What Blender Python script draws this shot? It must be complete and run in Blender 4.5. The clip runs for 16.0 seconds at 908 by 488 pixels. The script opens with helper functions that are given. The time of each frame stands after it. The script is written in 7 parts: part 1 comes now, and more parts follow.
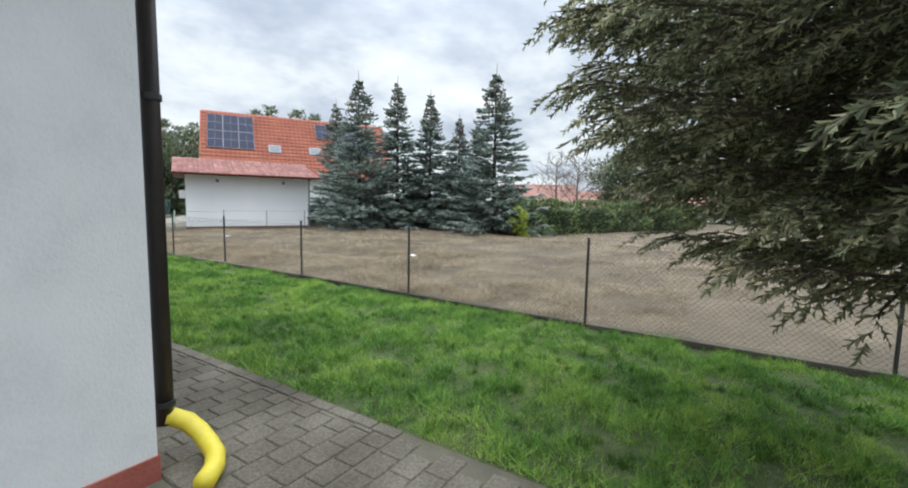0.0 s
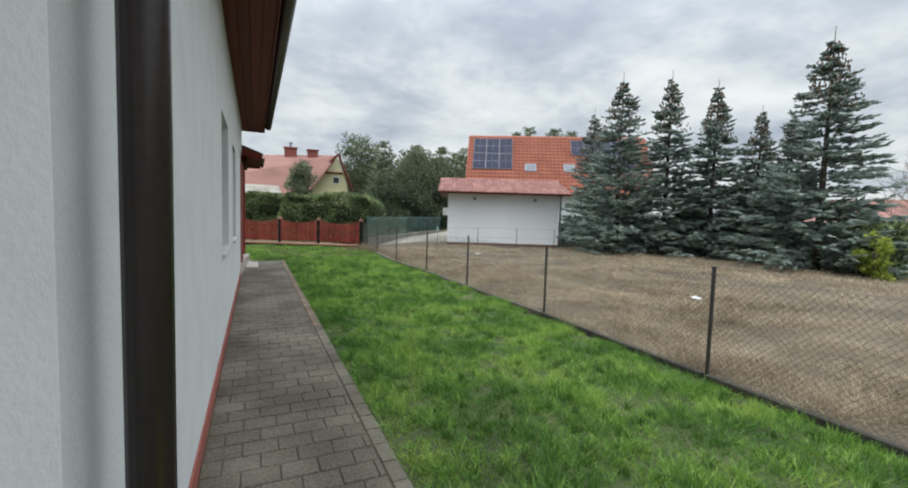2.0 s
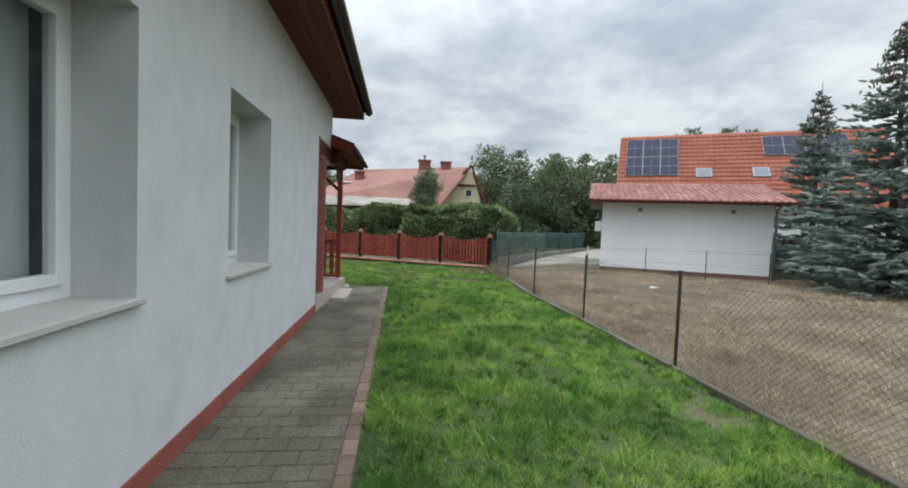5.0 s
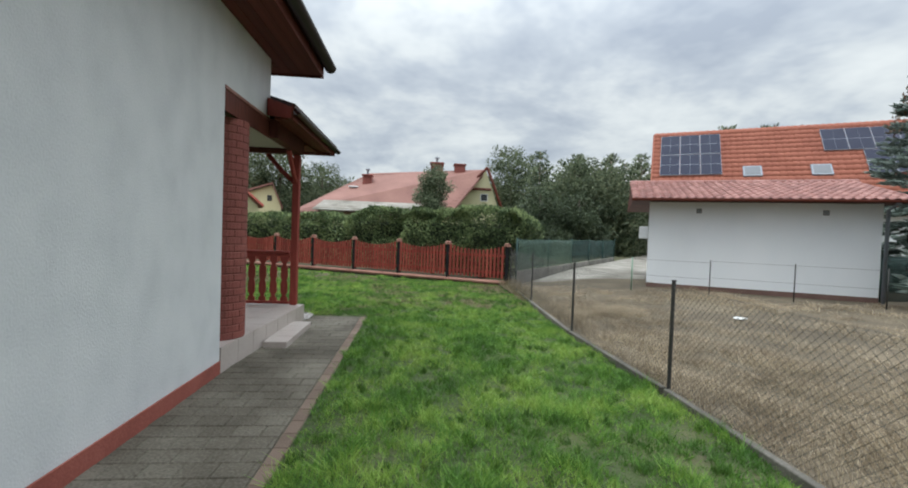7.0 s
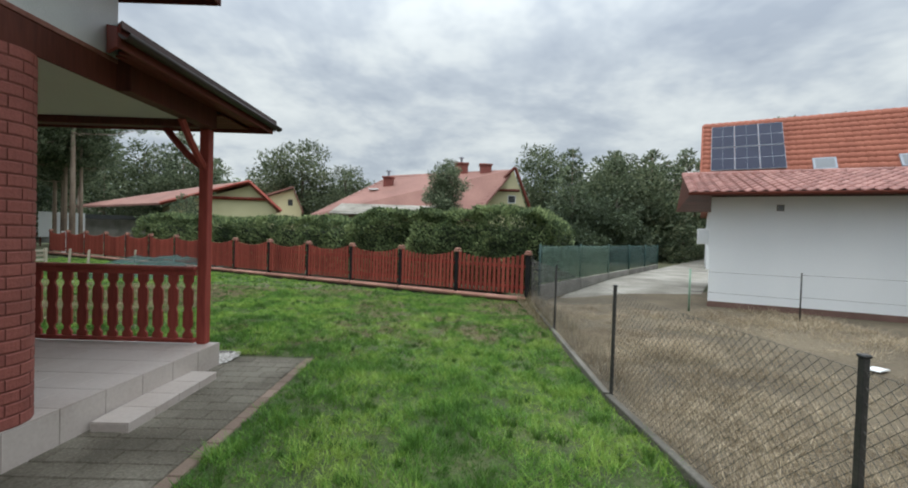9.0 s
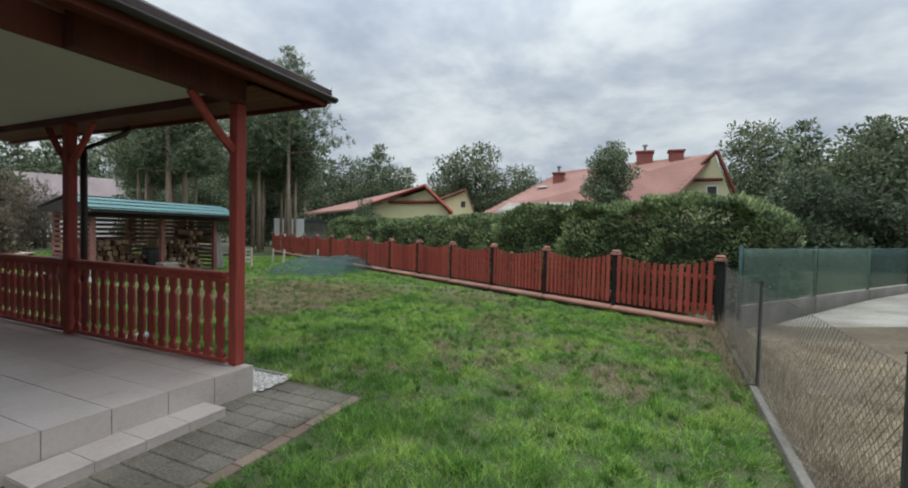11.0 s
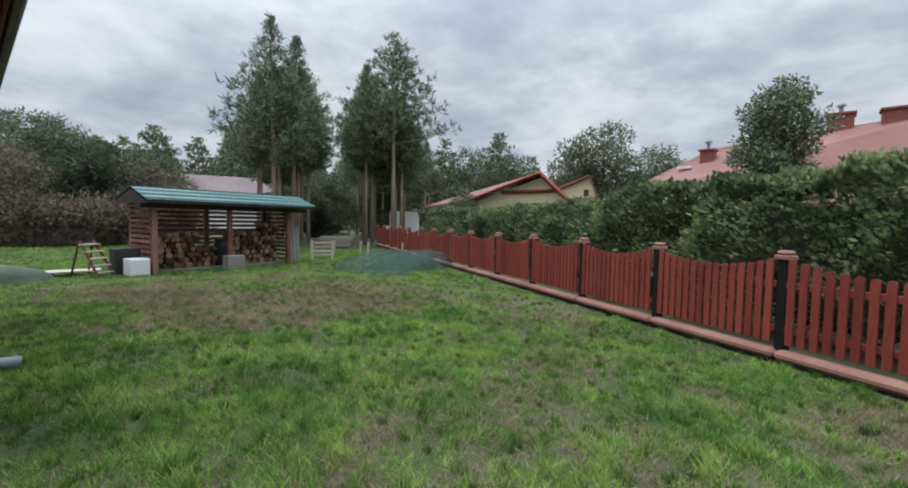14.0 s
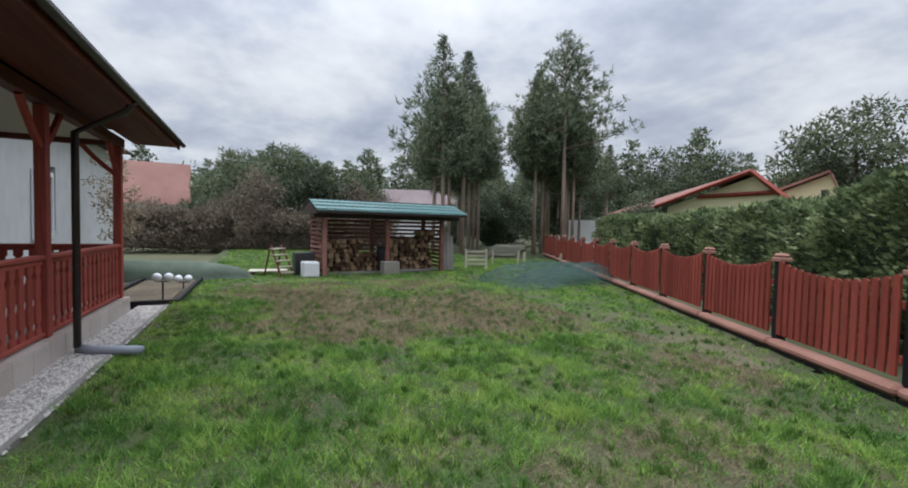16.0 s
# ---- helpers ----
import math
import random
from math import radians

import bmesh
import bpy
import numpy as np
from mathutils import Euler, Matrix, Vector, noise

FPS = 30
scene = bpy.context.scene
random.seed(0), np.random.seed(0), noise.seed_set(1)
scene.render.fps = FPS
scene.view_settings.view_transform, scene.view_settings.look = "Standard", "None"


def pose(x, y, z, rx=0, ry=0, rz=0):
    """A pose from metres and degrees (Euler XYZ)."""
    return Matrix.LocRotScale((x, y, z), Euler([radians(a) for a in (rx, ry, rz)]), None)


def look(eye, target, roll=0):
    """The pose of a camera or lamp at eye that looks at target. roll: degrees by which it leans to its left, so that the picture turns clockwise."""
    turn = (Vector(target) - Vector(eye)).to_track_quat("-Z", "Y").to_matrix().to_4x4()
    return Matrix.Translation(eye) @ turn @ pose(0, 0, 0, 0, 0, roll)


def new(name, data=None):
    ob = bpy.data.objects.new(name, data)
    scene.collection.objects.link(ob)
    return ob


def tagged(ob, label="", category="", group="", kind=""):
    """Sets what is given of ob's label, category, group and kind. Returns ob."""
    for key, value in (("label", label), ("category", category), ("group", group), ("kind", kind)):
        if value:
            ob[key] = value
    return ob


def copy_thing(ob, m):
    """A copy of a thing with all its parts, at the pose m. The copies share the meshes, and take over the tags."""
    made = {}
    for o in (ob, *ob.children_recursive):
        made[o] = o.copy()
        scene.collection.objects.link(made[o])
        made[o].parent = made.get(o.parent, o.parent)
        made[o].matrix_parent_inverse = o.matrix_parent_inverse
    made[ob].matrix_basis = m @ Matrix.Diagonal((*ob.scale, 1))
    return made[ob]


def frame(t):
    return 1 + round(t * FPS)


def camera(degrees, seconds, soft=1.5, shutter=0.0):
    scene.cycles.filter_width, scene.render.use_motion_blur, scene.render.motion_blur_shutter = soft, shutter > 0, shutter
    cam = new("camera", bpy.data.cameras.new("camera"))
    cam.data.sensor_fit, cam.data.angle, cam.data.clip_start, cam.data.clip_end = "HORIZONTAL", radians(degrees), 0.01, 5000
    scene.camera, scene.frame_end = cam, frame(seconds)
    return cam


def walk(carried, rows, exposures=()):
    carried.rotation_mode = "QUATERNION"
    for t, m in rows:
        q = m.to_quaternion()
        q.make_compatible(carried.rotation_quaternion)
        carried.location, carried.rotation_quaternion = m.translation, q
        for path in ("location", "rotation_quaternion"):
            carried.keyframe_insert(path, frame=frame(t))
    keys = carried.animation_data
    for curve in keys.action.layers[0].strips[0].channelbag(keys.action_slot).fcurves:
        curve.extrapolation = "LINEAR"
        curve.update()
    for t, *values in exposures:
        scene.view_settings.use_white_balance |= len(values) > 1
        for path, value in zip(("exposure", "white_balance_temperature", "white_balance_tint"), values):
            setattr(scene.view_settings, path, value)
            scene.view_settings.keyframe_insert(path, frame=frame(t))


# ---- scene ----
# ---- camera ----
cam = camera(93.1, 16.0, soft=1.9)
PATH = [
    (0, (-0.939, -1.414, 1.41), (0.737, -0.339, 1.221), 1.0),
    (0.5, (-0.614, -1.128, 1.415), (0.862, 0.208, 1.23), 1.0),
    (1, (-0.286, -0.768, 1.424), (0.984, 0.766, 1.245), 1.1),
    (1.5, (0.001, -0.379, 1.426), (1.062, 1.309, 1.27), 1.6),
    (2, (0.289, 0.066, 1.436), (1.128, 1.876, 1.302), 1.7),
    (2.5, (0.445, 0.559, 1.398), (1.049, 2.462, 1.283), 1.7),
    (3, (0.615, 1.082, 1.404), (1.041, 3.033, 1.299), 1.8),
    (3.5, (0.788, 1.674, 1.382), (1.116, 3.644, 1.285), 1.8),
    (4, (0.952, 2.309, 1.39), (1.242, 4.285, 1.298), 2.0),
    (6.5, (1.696, 5.601, 1.411), (1.889, 7.591, 1.347), 2.2),
    (7, (1.817, 6.246, 1.399), (1.986, 8.238, 1.345), 2.1),
    (7.5, (1.93, 6.84, 1.401), (2.084, 8.833, 1.35), 2.0),
    (8, (2.117, 7.388, 1.418), (2.254, 9.383, 1.373), 1.8),
    (8.5, (2.326, 7.858, 1.419), (2.435, 9.854, 1.378), 1.7),
    (9, (2.558, 8.328, 1.442), (2.573, 10.328, 1.402), 1.8),
    (9.5, (2.77, 8.788, 1.421), (2.581, 10.779, 1.382), 1.7),
    (10, (2.952, 9.229, 1.427), (2.5, 11.177, 1.386), 1.6),
    (12.5, (3.248, 11.763, 1.4), (2.193, 13.46, 1.313), 1.1),
    (13, (3.21, 12.28, 1.378), (2.064, 13.917, 1.286), 1.2),
    (13.5, (3.15, 12.736, 1.391), (1.912, 14.304, 1.293), 1.2),
    (14, (3.078, 13.233, 1.376), (1.764, 14.738, 1.274), 1.1),
    (14.5, (2.966, 13.693, 1.333), (1.562, 15.114, 1.233), 1.2),
    (15, (2.845, 14.081, 1.359), (1.336, 15.39, 1.255), 1.1),
    (15.5, (2.825, 14.384, 1.396), (1.175, 15.51, 1.297), 1.0),
    (16, (2.948, 14.645, 1.376), (1.128, 15.47, 1.3), 1.2),
]
walk(cam, [(t, look(eye, target, roll)) for t, eye, target, roll in PATH],
     exposures=[(0, 0.40, 6250, 4), (0.5, 0.20, 6350, 4), (1, 0.12, 6400, 4), (2.5, 0.16, 6480, 3), (4.2, 0.14, 6450, 3), (6, 0.13, 6350, 3), (8, 0.07, 6380, 2), (10, 0.01, 6380, 2), (12, -0.03, 6220, 4), (14, -0.04, 6200, 6), (16, -0.02, 6200, 8)])

# ---- light: overcast sky with a soft high sun behind the clouds ----
SUN_ELEV, SUN_AZ = radians(64), radians(250)
world = bpy.data.worlds.new("overcast_sky")
scene.world = world
world.use_nodes = True
wn, wl = world.node_tree.nodes, world.node_tree.links
wn.clear()
w_out = wn.new("ShaderNodeOutputWorld")
w_bg = wn.new("ShaderNodeBackground")
sky = wn.new("ShaderNodeTexSky")
sky.sky_type = "NISHITA"
sky.sun_disc = False
sky.sun_elevation, sky.sun_rotation = SUN_ELEV, SUN_AZ
w_co = wn.new("ShaderNodeTexCoord")
w_sep = wn.new("ShaderNodeSeparateXYZ")
w_up = wn.new("ShaderNodeMath")
w_up.operation = "MAXIMUM"
w_up.inputs[1].default_value = 0.0
w_add = wn.new("ShaderNodeMath")
w_add.operation = "ADD"
w_add.inputs[1].default_value = 0.25
w_inv = wn.new("ShaderNodeMath")
w_inv.operation = "DIVIDE"
w_inv.inputs[0].default_value = 1.0
w_sc = wn.new("ShaderNodeVectorMath")
w_sc.operation = "SCALE"
w_flat = wn.new("ShaderNodeVectorMath")
w_flat.operation = "MULTIPLY"
w_flat.inputs[1].default_value = (1, 1, 0.0)
w_n1 = wn.new("ShaderNodeTexNoise")
w_n1.inputs["Scale"].default_value = 1.35
w_n1.inputs["Detail"].default_value = 5
w_n1.inputs["Roughness"].default_value = 0.6
w_n1.inputs["Distortion"].default_value = 0.12
w_ramp = wn.new("ShaderNodeValToRGB")
for k, (p, c) in enumerate(((0.35, (0.44, 0.475, 0.57)), (0.46, (0.58, 0.61, 0.69)), (0.55, (0.76, 0.775, 0.82)), (0.66, (0.90, 0.905, 0.93)))):
    e = w_ramp.color_ramp.elements[k] if k < 2 else w_ramp.color_ramp.elements.new(p)
    e.position, e.color = p, (*c, 1)
w_gain = wn.new("ShaderNodeVectorMath")
w_gain.operation = "SCALE"
w_mix = wn.new("ShaderNodeMix")
w_mix.data_type = "RGBA"
w_mix.inputs[0].default_value = 0.93
w_skyg = wn.new("ShaderNodeVectorMath")
w_skyg.operation = "SCALE"
w_skyg.inputs[3].default_value = 0.1
wl.new(w_co.outputs["Generated"], w_sep.inputs[0])
wl.new(w_sep.outputs["Z"], w_up.inputs[0])
wl.new(w_up.outputs[0], w_add.inputs[0])
wl.new(w_add.outputs[0], w_inv.inputs[1])
wl.new(w_co.outputs["Generated"], w_flat.inputs[0])
wl.new(w_flat.outputs[0], w_sc.inputs[0])
wl.new(w_inv.outputs[0], w_sc.inputs[3])
wl.new(w_sc.outputs[0], w_n1.inputs["Vector"])
wl.new(w_n1.outputs["Fac"], w_ramp.inputs[0])
w_sq = wn.new("ShaderNodeMath")
w_sq.operation = "POWER"
w_sq.inputs[1].default_value = 3.5
wl.new(w_up.outputs[0], w_sq.inputs[0])
w_zen = wn.new("ShaderNodeMath")                     # an overcast sky is brighter overhead than at the horizon
w_zen.operation = "MULTIPLY_ADD"
w_zen.inputs[1].default_value, w_zen.inputs[2].default_value = 5.8, 0.90
wl.new(w_sq.outputs[0], w_zen.inputs[0])
wl.new(w_zen.outputs[0], w_gain.inputs[3])
wl.new(w_ramp.outputs[0], w_gain.inputs[0])
wl.new(sky.outputs[0], w_skyg.inputs[0])
wl.new(w_skyg.outputs[0], w_mix.inputs[6])
wl.new(w_gain.outputs[0], w_mix.inputs[7])
wl.new(w_mix.outputs[2], w_bg.inputs[0])
w_bg.inputs[1].default_value = 1.0
wl.new(w_bg.outputs[0], w_out.inputs[0])
sun = new("sun", bpy.data.lights.new("sun", "SUN"))
sun.data.energy, sun.data.angle, sun.data.color = 0.72, radians(30), (1.0, 0.96, 0.9)
sun.matrix_world = look((30 * math.sin(SUN_AZ), 30 * math.cos(SUN_AZ), 30 * math.tan(SUN_ELEV)), (0, 0, 0))

# ---- materials ----
def mat(name, cols, scale=3.0, fine=40.0, rough=0.7, bump=0.2, metal=0.0, rand=0.0, stretch=(1, 1, 1), fmix=0.35, island=0.0, spec=0.5, bdist=0.01, world_space=False, lo=0.32, hi=0.68):
    """Two scales of noise over a ramp of colours, with relief; rand varies whole pieces, island each loose piece of one mesh."""
    m = bpy.data.materials.new(name)
    m.use_nodes = True
    nt, n, l = m.node_tree, m.node_tree.nodes, m.node_tree.links
    b = n["Principled BSDF"]
    b.inputs["Roughness"].default_value, b.inputs["Metallic"].default_value = rough, metal
    b.inputs["Specular IOR Level"].default_value = spec
    co = n.new("ShaderNodeTexCoord")
    mp = n.new("ShaderNodeMapping")
    mp.inputs["Scale"].default_value = stretch
    l.new(n.new("ShaderNodeNewGeometry").outputs["Position"] if world_space else co.outputs["Object"], mp.inputs[0])
    a, c = n.new("ShaderNodeTexNoise"), n.new("ShaderNodeTexNoise")
    for q, s, d in ((a, scale, 4), (c, fine, 3)):
        q.inputs["Scale"].default_value, q.inputs["Detail"].default_value = s, d
        l.new(mp.outputs[0], q.inputs["Vector"])
    mx = n.new("ShaderNodeMix")
    mx.inputs[0].default_value = fmix
    l.new(a.outputs["Fac"], mx.inputs[2])
    l.new(c.outputs["Fac"], mx.inputs[3])
    last = mx.outputs[0]
    for amount, node, out in ((rand, "ShaderNodeObjectInfo", "Random"), (island, "ShaderNodeNewGeometry", "Random Per Island")):
        if amount:
            r = n.new(node)
            ma = n.new("ShaderNodeMath")
            ma.operation = "MULTIPLY_ADD"
            l.new(r.outputs[out], ma.inputs[0])
            ma.inputs[1].default_value = amount
            ad = n.new("ShaderNodeMath")
            ad.operation = "SUBTRACT"
            l.new(last, ad.inputs[0])
            ad.inputs[1].default_value = amount * 0.5
            l.new(ad.outputs[0], ma.inputs[2])
            last = ma.outputs[0]
    rp = n.new("ShaderNodeValToRGB")
    k = len(cols)
    for i, col in enumerate(cols):
        p = lo + (hi - lo) * i / max(1, k - 1)
        e = rp.color_ramp.elements[i] if i < 2 else rp.color_ramp.elements.new(p)
        e.position, e.color = p, (*col, 1)
    l.new(last, rp.inputs[0])
    l.new(rp.outputs[0], b.inputs["Base Color"])
    if bump:
        bp = n.new("ShaderNodeBump")
        bp.inputs["Strength"].default_value, bp.inputs["Distance"].default_value = bump, bdist
        l.new(c.outputs["Fac"], bp.inputs["Height"])
        l.new(bp.outputs[0], b.inputs["Normal"])
    return m


def leafy(name, cols, scale=0.6, island=0.5, rough=0.6, through_light=0.45, fine=6, lo=0.32, hi=0.68):
    m = mat(name, cols, scale=scale, fine=fine, rough=rough, bump=0, island=island, spec=0.25, lo=lo, hi=hi)
    n, l = m.node_tree.nodes, m.node_tree.links
    b = n["Principled BSDF"]
    tr, mx = n.new("ShaderNodeBsdfTranslucent"), n.new("ShaderNodeMixShader")
    l.new(b.inputs["Base Color"].links[0].from_socket, tr.inputs[0])
    mx.inputs[0].default_value = through_light
    l.new(b.outputs[0], mx.inputs[1])
    l.new(tr.outputs[0], mx.inputs[2])
    l.new(mx.outputs[0], n["Material Output"].inputs[0])
    return m


M_RENDER = mat("white_render", ((0.54, 0.55, 0.56), (0.59, 0.60, 0.607), (0.625, 0.632, 0.637)), 3.6, 90, 0.92, 0.5, stretch=(1, 1, 0.7), fmix=0.3, bdist=0.005, spec=0.2, lo=0.33, hi=0.62)
M_PLINTH = mat("red_plinth", ((0.20, 0.055, 0.04), (0.27, 0.075, 0.055), (0.32, 0.10, 0.075)), 3, 60, 0.8, 0.3)
M_BRICK = mat("clinker_brick", ((0.175, 0.050, 0.039), (0.225, 0.066, 0.052), (0.275, 0.086, 0.068)), 4, 70, 0.75, 0.35, rand=0.07, world_space=True)
M_MORTAR = mat("mortar", ((0.115, 0.036, 0.029), (0.155, 0.050, 0.040)), 6, 80, 0.95, 0.3)
M_WOOD = mat("stained_wood", ((0.06, 0.020, 0.014), (0.10, 0.032, 0.022), (0.15, 0.045, 0.032)), 2, 30, 0.6, 0.25, stretch=(1, 1, 0.12), rand=0.15, spec=0.2)
M_WOODRED = mat("red_stained_wood", ((0.18, 0.036, 0.028), (0.275, 0.057, 0.044), (0.36, 0.080, 0.062)), 2, 30, 0.6, 0.25, stretch=(1, 1, 0.12), rand=0.15, spec=0.2)
M_SOFFIT = mat("brown_soffit_board", ((0.085, 0.024, 0.017), (0.130, 0.036, 0.025), (0.180, 0.053, 0.037)), 1.5, 26, 0.6, 0.25, stretch=(1, 0.15, 1), rand=0.2, spec=0.15)
M_GUTTER = mat("dark_brown_metal", ((0.020, 0.015, 0.014), (0.030, 0.022, 0.020), (0.042, 0.032, 0.030)), 3, 60, 0.38, 0.1)
M_DARKTILE = mat("dark_roof_tile", ((0.03, 0.02, 0.02), (0.055, 0.035, 0.032), (0.085, 0.05, 0.045)), 3, 40, 0.7, 0.3, rand=0.3)
M_CEIL = mat("cream_ceiling", ((0.50, 0.48, 0.42), (0.56, 0.54, 0.475)), 1.2, 60, 0.8, 0.1)
M_TILE = mat("beige_floor_tile", ((0.36, 0.305, 0.27), (0.43, 0.375, 0.34), (0.48, 0.425, 0.39)), 2, 40, 0.35, 0.08, rand=0.15, world_space=True)
M_GROUT = mat("tile_grout", ((0.22, 0.18, 0.16), (0.30, 0.25, 0.22)), 6, 60, 0.9, 0.2)
M_PAVER = mat("grey_paver", ((0.060, 0.052, 0.038), (0.108, 0.095, 0.073), (0.172, 0.155, 0.124)), 1.1, 60, 0.9, 0.45, rand=0.05, world_space=True, spec=0.3, lo=0.39, hi=0.62)
M_PAVERED = mat("reddish_kerb_paver", ((0.115, 0.082, 0.062), (0.168, 0.122, 0.094), (0.225, 0.166, 0.130)), 1.6, 90, 0.9, 0.45, rand=0.2, world_space=True, spec=0.3)
M_SAND = mat("joint_sand", ((0.072, 0.066, 0.046), (0.112, 0.102, 0.072)), 6, 90, 0.95, 0.4)
M_UPVC = mat("white_window_frame", ((0.74, 0.75, 0.76), (0.80, 0.80, 0.80)), 1, 30, 0.35, 0.03)
M_SILL = mat("beige_stone_sill", ((0.46, 0.44, 0.42), (0.55, 0.53, 0.50)), 5, 60, 0.6, 0.15)
# near-black colour that paints the shade of rooms and other interiors
M_DARK = mat("interior_shade", ((0.03, 0.032, 0.034), (0.06, 0.062, 0.064)), 1, 20, 0.9, 0)
M_CURTAIN = mat("white_curtain", ((0.55, 0.56, 0.56), (0.68, 0.68, 0.67)), 2, 30, 0.9, 0.1, stretch=(1, 6, 0.3))
M_POST = mat("dark_painted_steel", ((0.018, 0.017, 0.017), (0.03, 0.028, 0.027), (0.06, 0.052, 0.048)), 6, 70, 0.55, 0.2)
M_WIRE = mat("galvanised_wire", ((0.075, 0.072, 0.066), (0.14, 0.135, 0.125)), 6, 60, 0.5, 0.1, metal=0.6)
M_KERB = mat("weathered_concrete", ((0.13, 0.12, 0.105), (0.20, 0.19, 0.17), (0.28, 0.265, 0.24)), 1.5, 40, 0.9, 0.4, rand=0.2)
# one kerb, two colours: dark for its shaded side, paler for its lit top
M_SHADEDKERB = mat("shaded_kerb", ((0.022, 0.019, 0.014), (0.046, 0.040, 0.030), (0.095, 0.082, 0.064)), 1.5, 40, 0.9, 0.4, rand=0.3)
M_LITKERB = mat("lit_kerb", ((0.058, 0.052, 0.042), (0.105, 0.096, 0.080), (0.175, 0.162, 0.138)), 1.5, 40, 0.9, 0.4, rand=0.2)
M_FENCERED = mat("red_brown_fence_paint", ((0.165, 0.032, 0.023), (0.245, 0.050, 0.035), (0.31, 0.070, 0.049)), 2, 40, 0.65, 0.25, stretch=(1, 1, 0.15), rand=0.22, world_space=True, spec=0.25)
M_FENCEPLINTH = mat("terracotta_plinth", ((0.22, 0.10, 0.072), (0.29, 0.14, 0.104), (0.36, 0.185, 0.14)), 2, 50, 0.8, 0.3, rand=0.2)
M_FENCEPOST = mat("black_fence_post", ((0.007, 0.007, 0.008), (0.015, 0.014, 0.014)), 3, 50, 0.75, 0.15, spec=0.25)
M_NETGREEN = mat("green_post_paint", ((0.008, 0.030, 0.028), (0.014, 0.048, 0.043), (0.026, 0.072, 0.062)), 1.2, 30, 0.7, 0.3)
M_SHADENET = mat("green_shade_net", ((0.014, 0.042, 0.036), (0.024, 0.064, 0.055), (0.038, 0.088, 0.076)), 1.2, 30, 0.7, 0.2)
M_LOOSENET = mat("loose_green_net", ((0.010, 0.040, 0.036), (0.018, 0.060, 0.053), (0.045, 0.105, 0.092)), 1.6, 14, 0.7, 0.4, bdist=0.03)


def open_weave(material, clear):
    """Lets part of the light straight through."""
    n, l = material.node_tree.nodes, material.node_tree.links
    mix = n.new("ShaderNodeMixShader")
    mix.inputs[0].default_value = clear
    l.new(n["Principled BSDF"].outputs[0], mix.inputs[1])
    l.new(n.new("ShaderNodeBsdfTransparent").outputs[0], mix.inputs[2])
    l.new(mix.outputs[0], n["Material Output"].inputs[0])


open_weave(M_SHADENET, 0.42)
open_weave(M_LOOSENET, 0.64)
M_REDROOF = mat("orange_red_tile", ((0.29, 0.090, 0.055), (0.35, 0.112, 0.069), (0.40, 0.138, 0.087)), 0.7, 12, 0.75, 0.2, island=0.1)
M_GARTILE = mat("red_garage_tile", ((0.21, 0.085, 0.070), (0.29, 0.125, 0.104), (0.38, 0.19, 0.162)), 1.2, 25, 0.6, 0.3, rand=0.35)
M_PALEROOF = mat("faded_red_tile", ((0.195, 0.092, 0.074), (0.25, 0.122, 0.098), (0.31, 0.158, 0.128)), 0.5, 12, 0.8, 0.2, island=0.2)
M_GREYROOF = mat("mauve_grey_tile", ((0.19, 0.145, 0.145), (0.25, 0.195, 0.195), (0.31, 0.25, 0.25)), 0.5, 12, 0.8, 0.2)
M_SOLAR = mat("solar_cell", ((0.018, 0.021, 0.042), (0.030, 0.034, 0.062)), 1, 20, 0.4, 0.0, spec=0.1)
M_CARPAINT = mat("dark_blue_car_paint", ((0.012, 0.014, 0.03), (0.018, 0.02, 0.042)), 1, 30, 0.3, 0.02)
M_SOLARFRAME = mat("aluminium_frame", ((0.30, 0.31, 0.35), (0.38, 0.39, 0.43)), 2, 30, 0.5, 0.05, metal=0.3)
M_SKYGLASS = mat("roof_window_glass", ((0.14, 0.15, 0.165), (0.20, 0.21, 0.23)), 1, 20, 0.3, 0.0, spec=0.2)
M_GARWHITE = mat("garage_white_render", ((0.71, 0.73, 0.75), (0.78, 0.795, 0.81), (0.82, 0.83, 0.84)), 0.7, 80, 0.9, 0.2, stretch=(1, 1, 0.4))
M_GARPLINTH = mat("brown_plinth", ((0.13, 0.075, 0.06), (0.19, 0.11, 0.09)), 3, 50, 0.85, 0.3)
M_YELLOW = mat("pale_yellow_render", ((0.56, 0.52, 0.31), (0.64, 0.60, 0.38)), 0.6, 30, 0.9, 0.15)
M_SHEET = mat("teal_roof_sheet", ((0.04, 0.115, 0.118), (0.065, 0.16, 0.158), (0.10, 0.21, 0.205)), 1.0, 20, 0.45, 0.1, rand=0.15)
M_TARP = mat("green_tarpaulin", ((0.046, 0.066, 0.045), (0.070, 0.095, 0.067), (0.105, 0.132, 0.098)), 2, 25, 0.85, 0.25)
M_LOGEND = mat("split_log", ((0.060, 0.030, 0.016), (0.155, 0.088, 0.048), (0.33, 0.22, 0.135)), 5, 60, 0.9, 0.4, rand=0.55)
M_SHEDWOOD = mat("weathered_shed_wood", ((0.13, 0.045, 0.034), (0.21, 0.082, 0.064), (0.30, 0.145, 0.118)), 2, 30, 0.75, 0.3, rand=0.4)
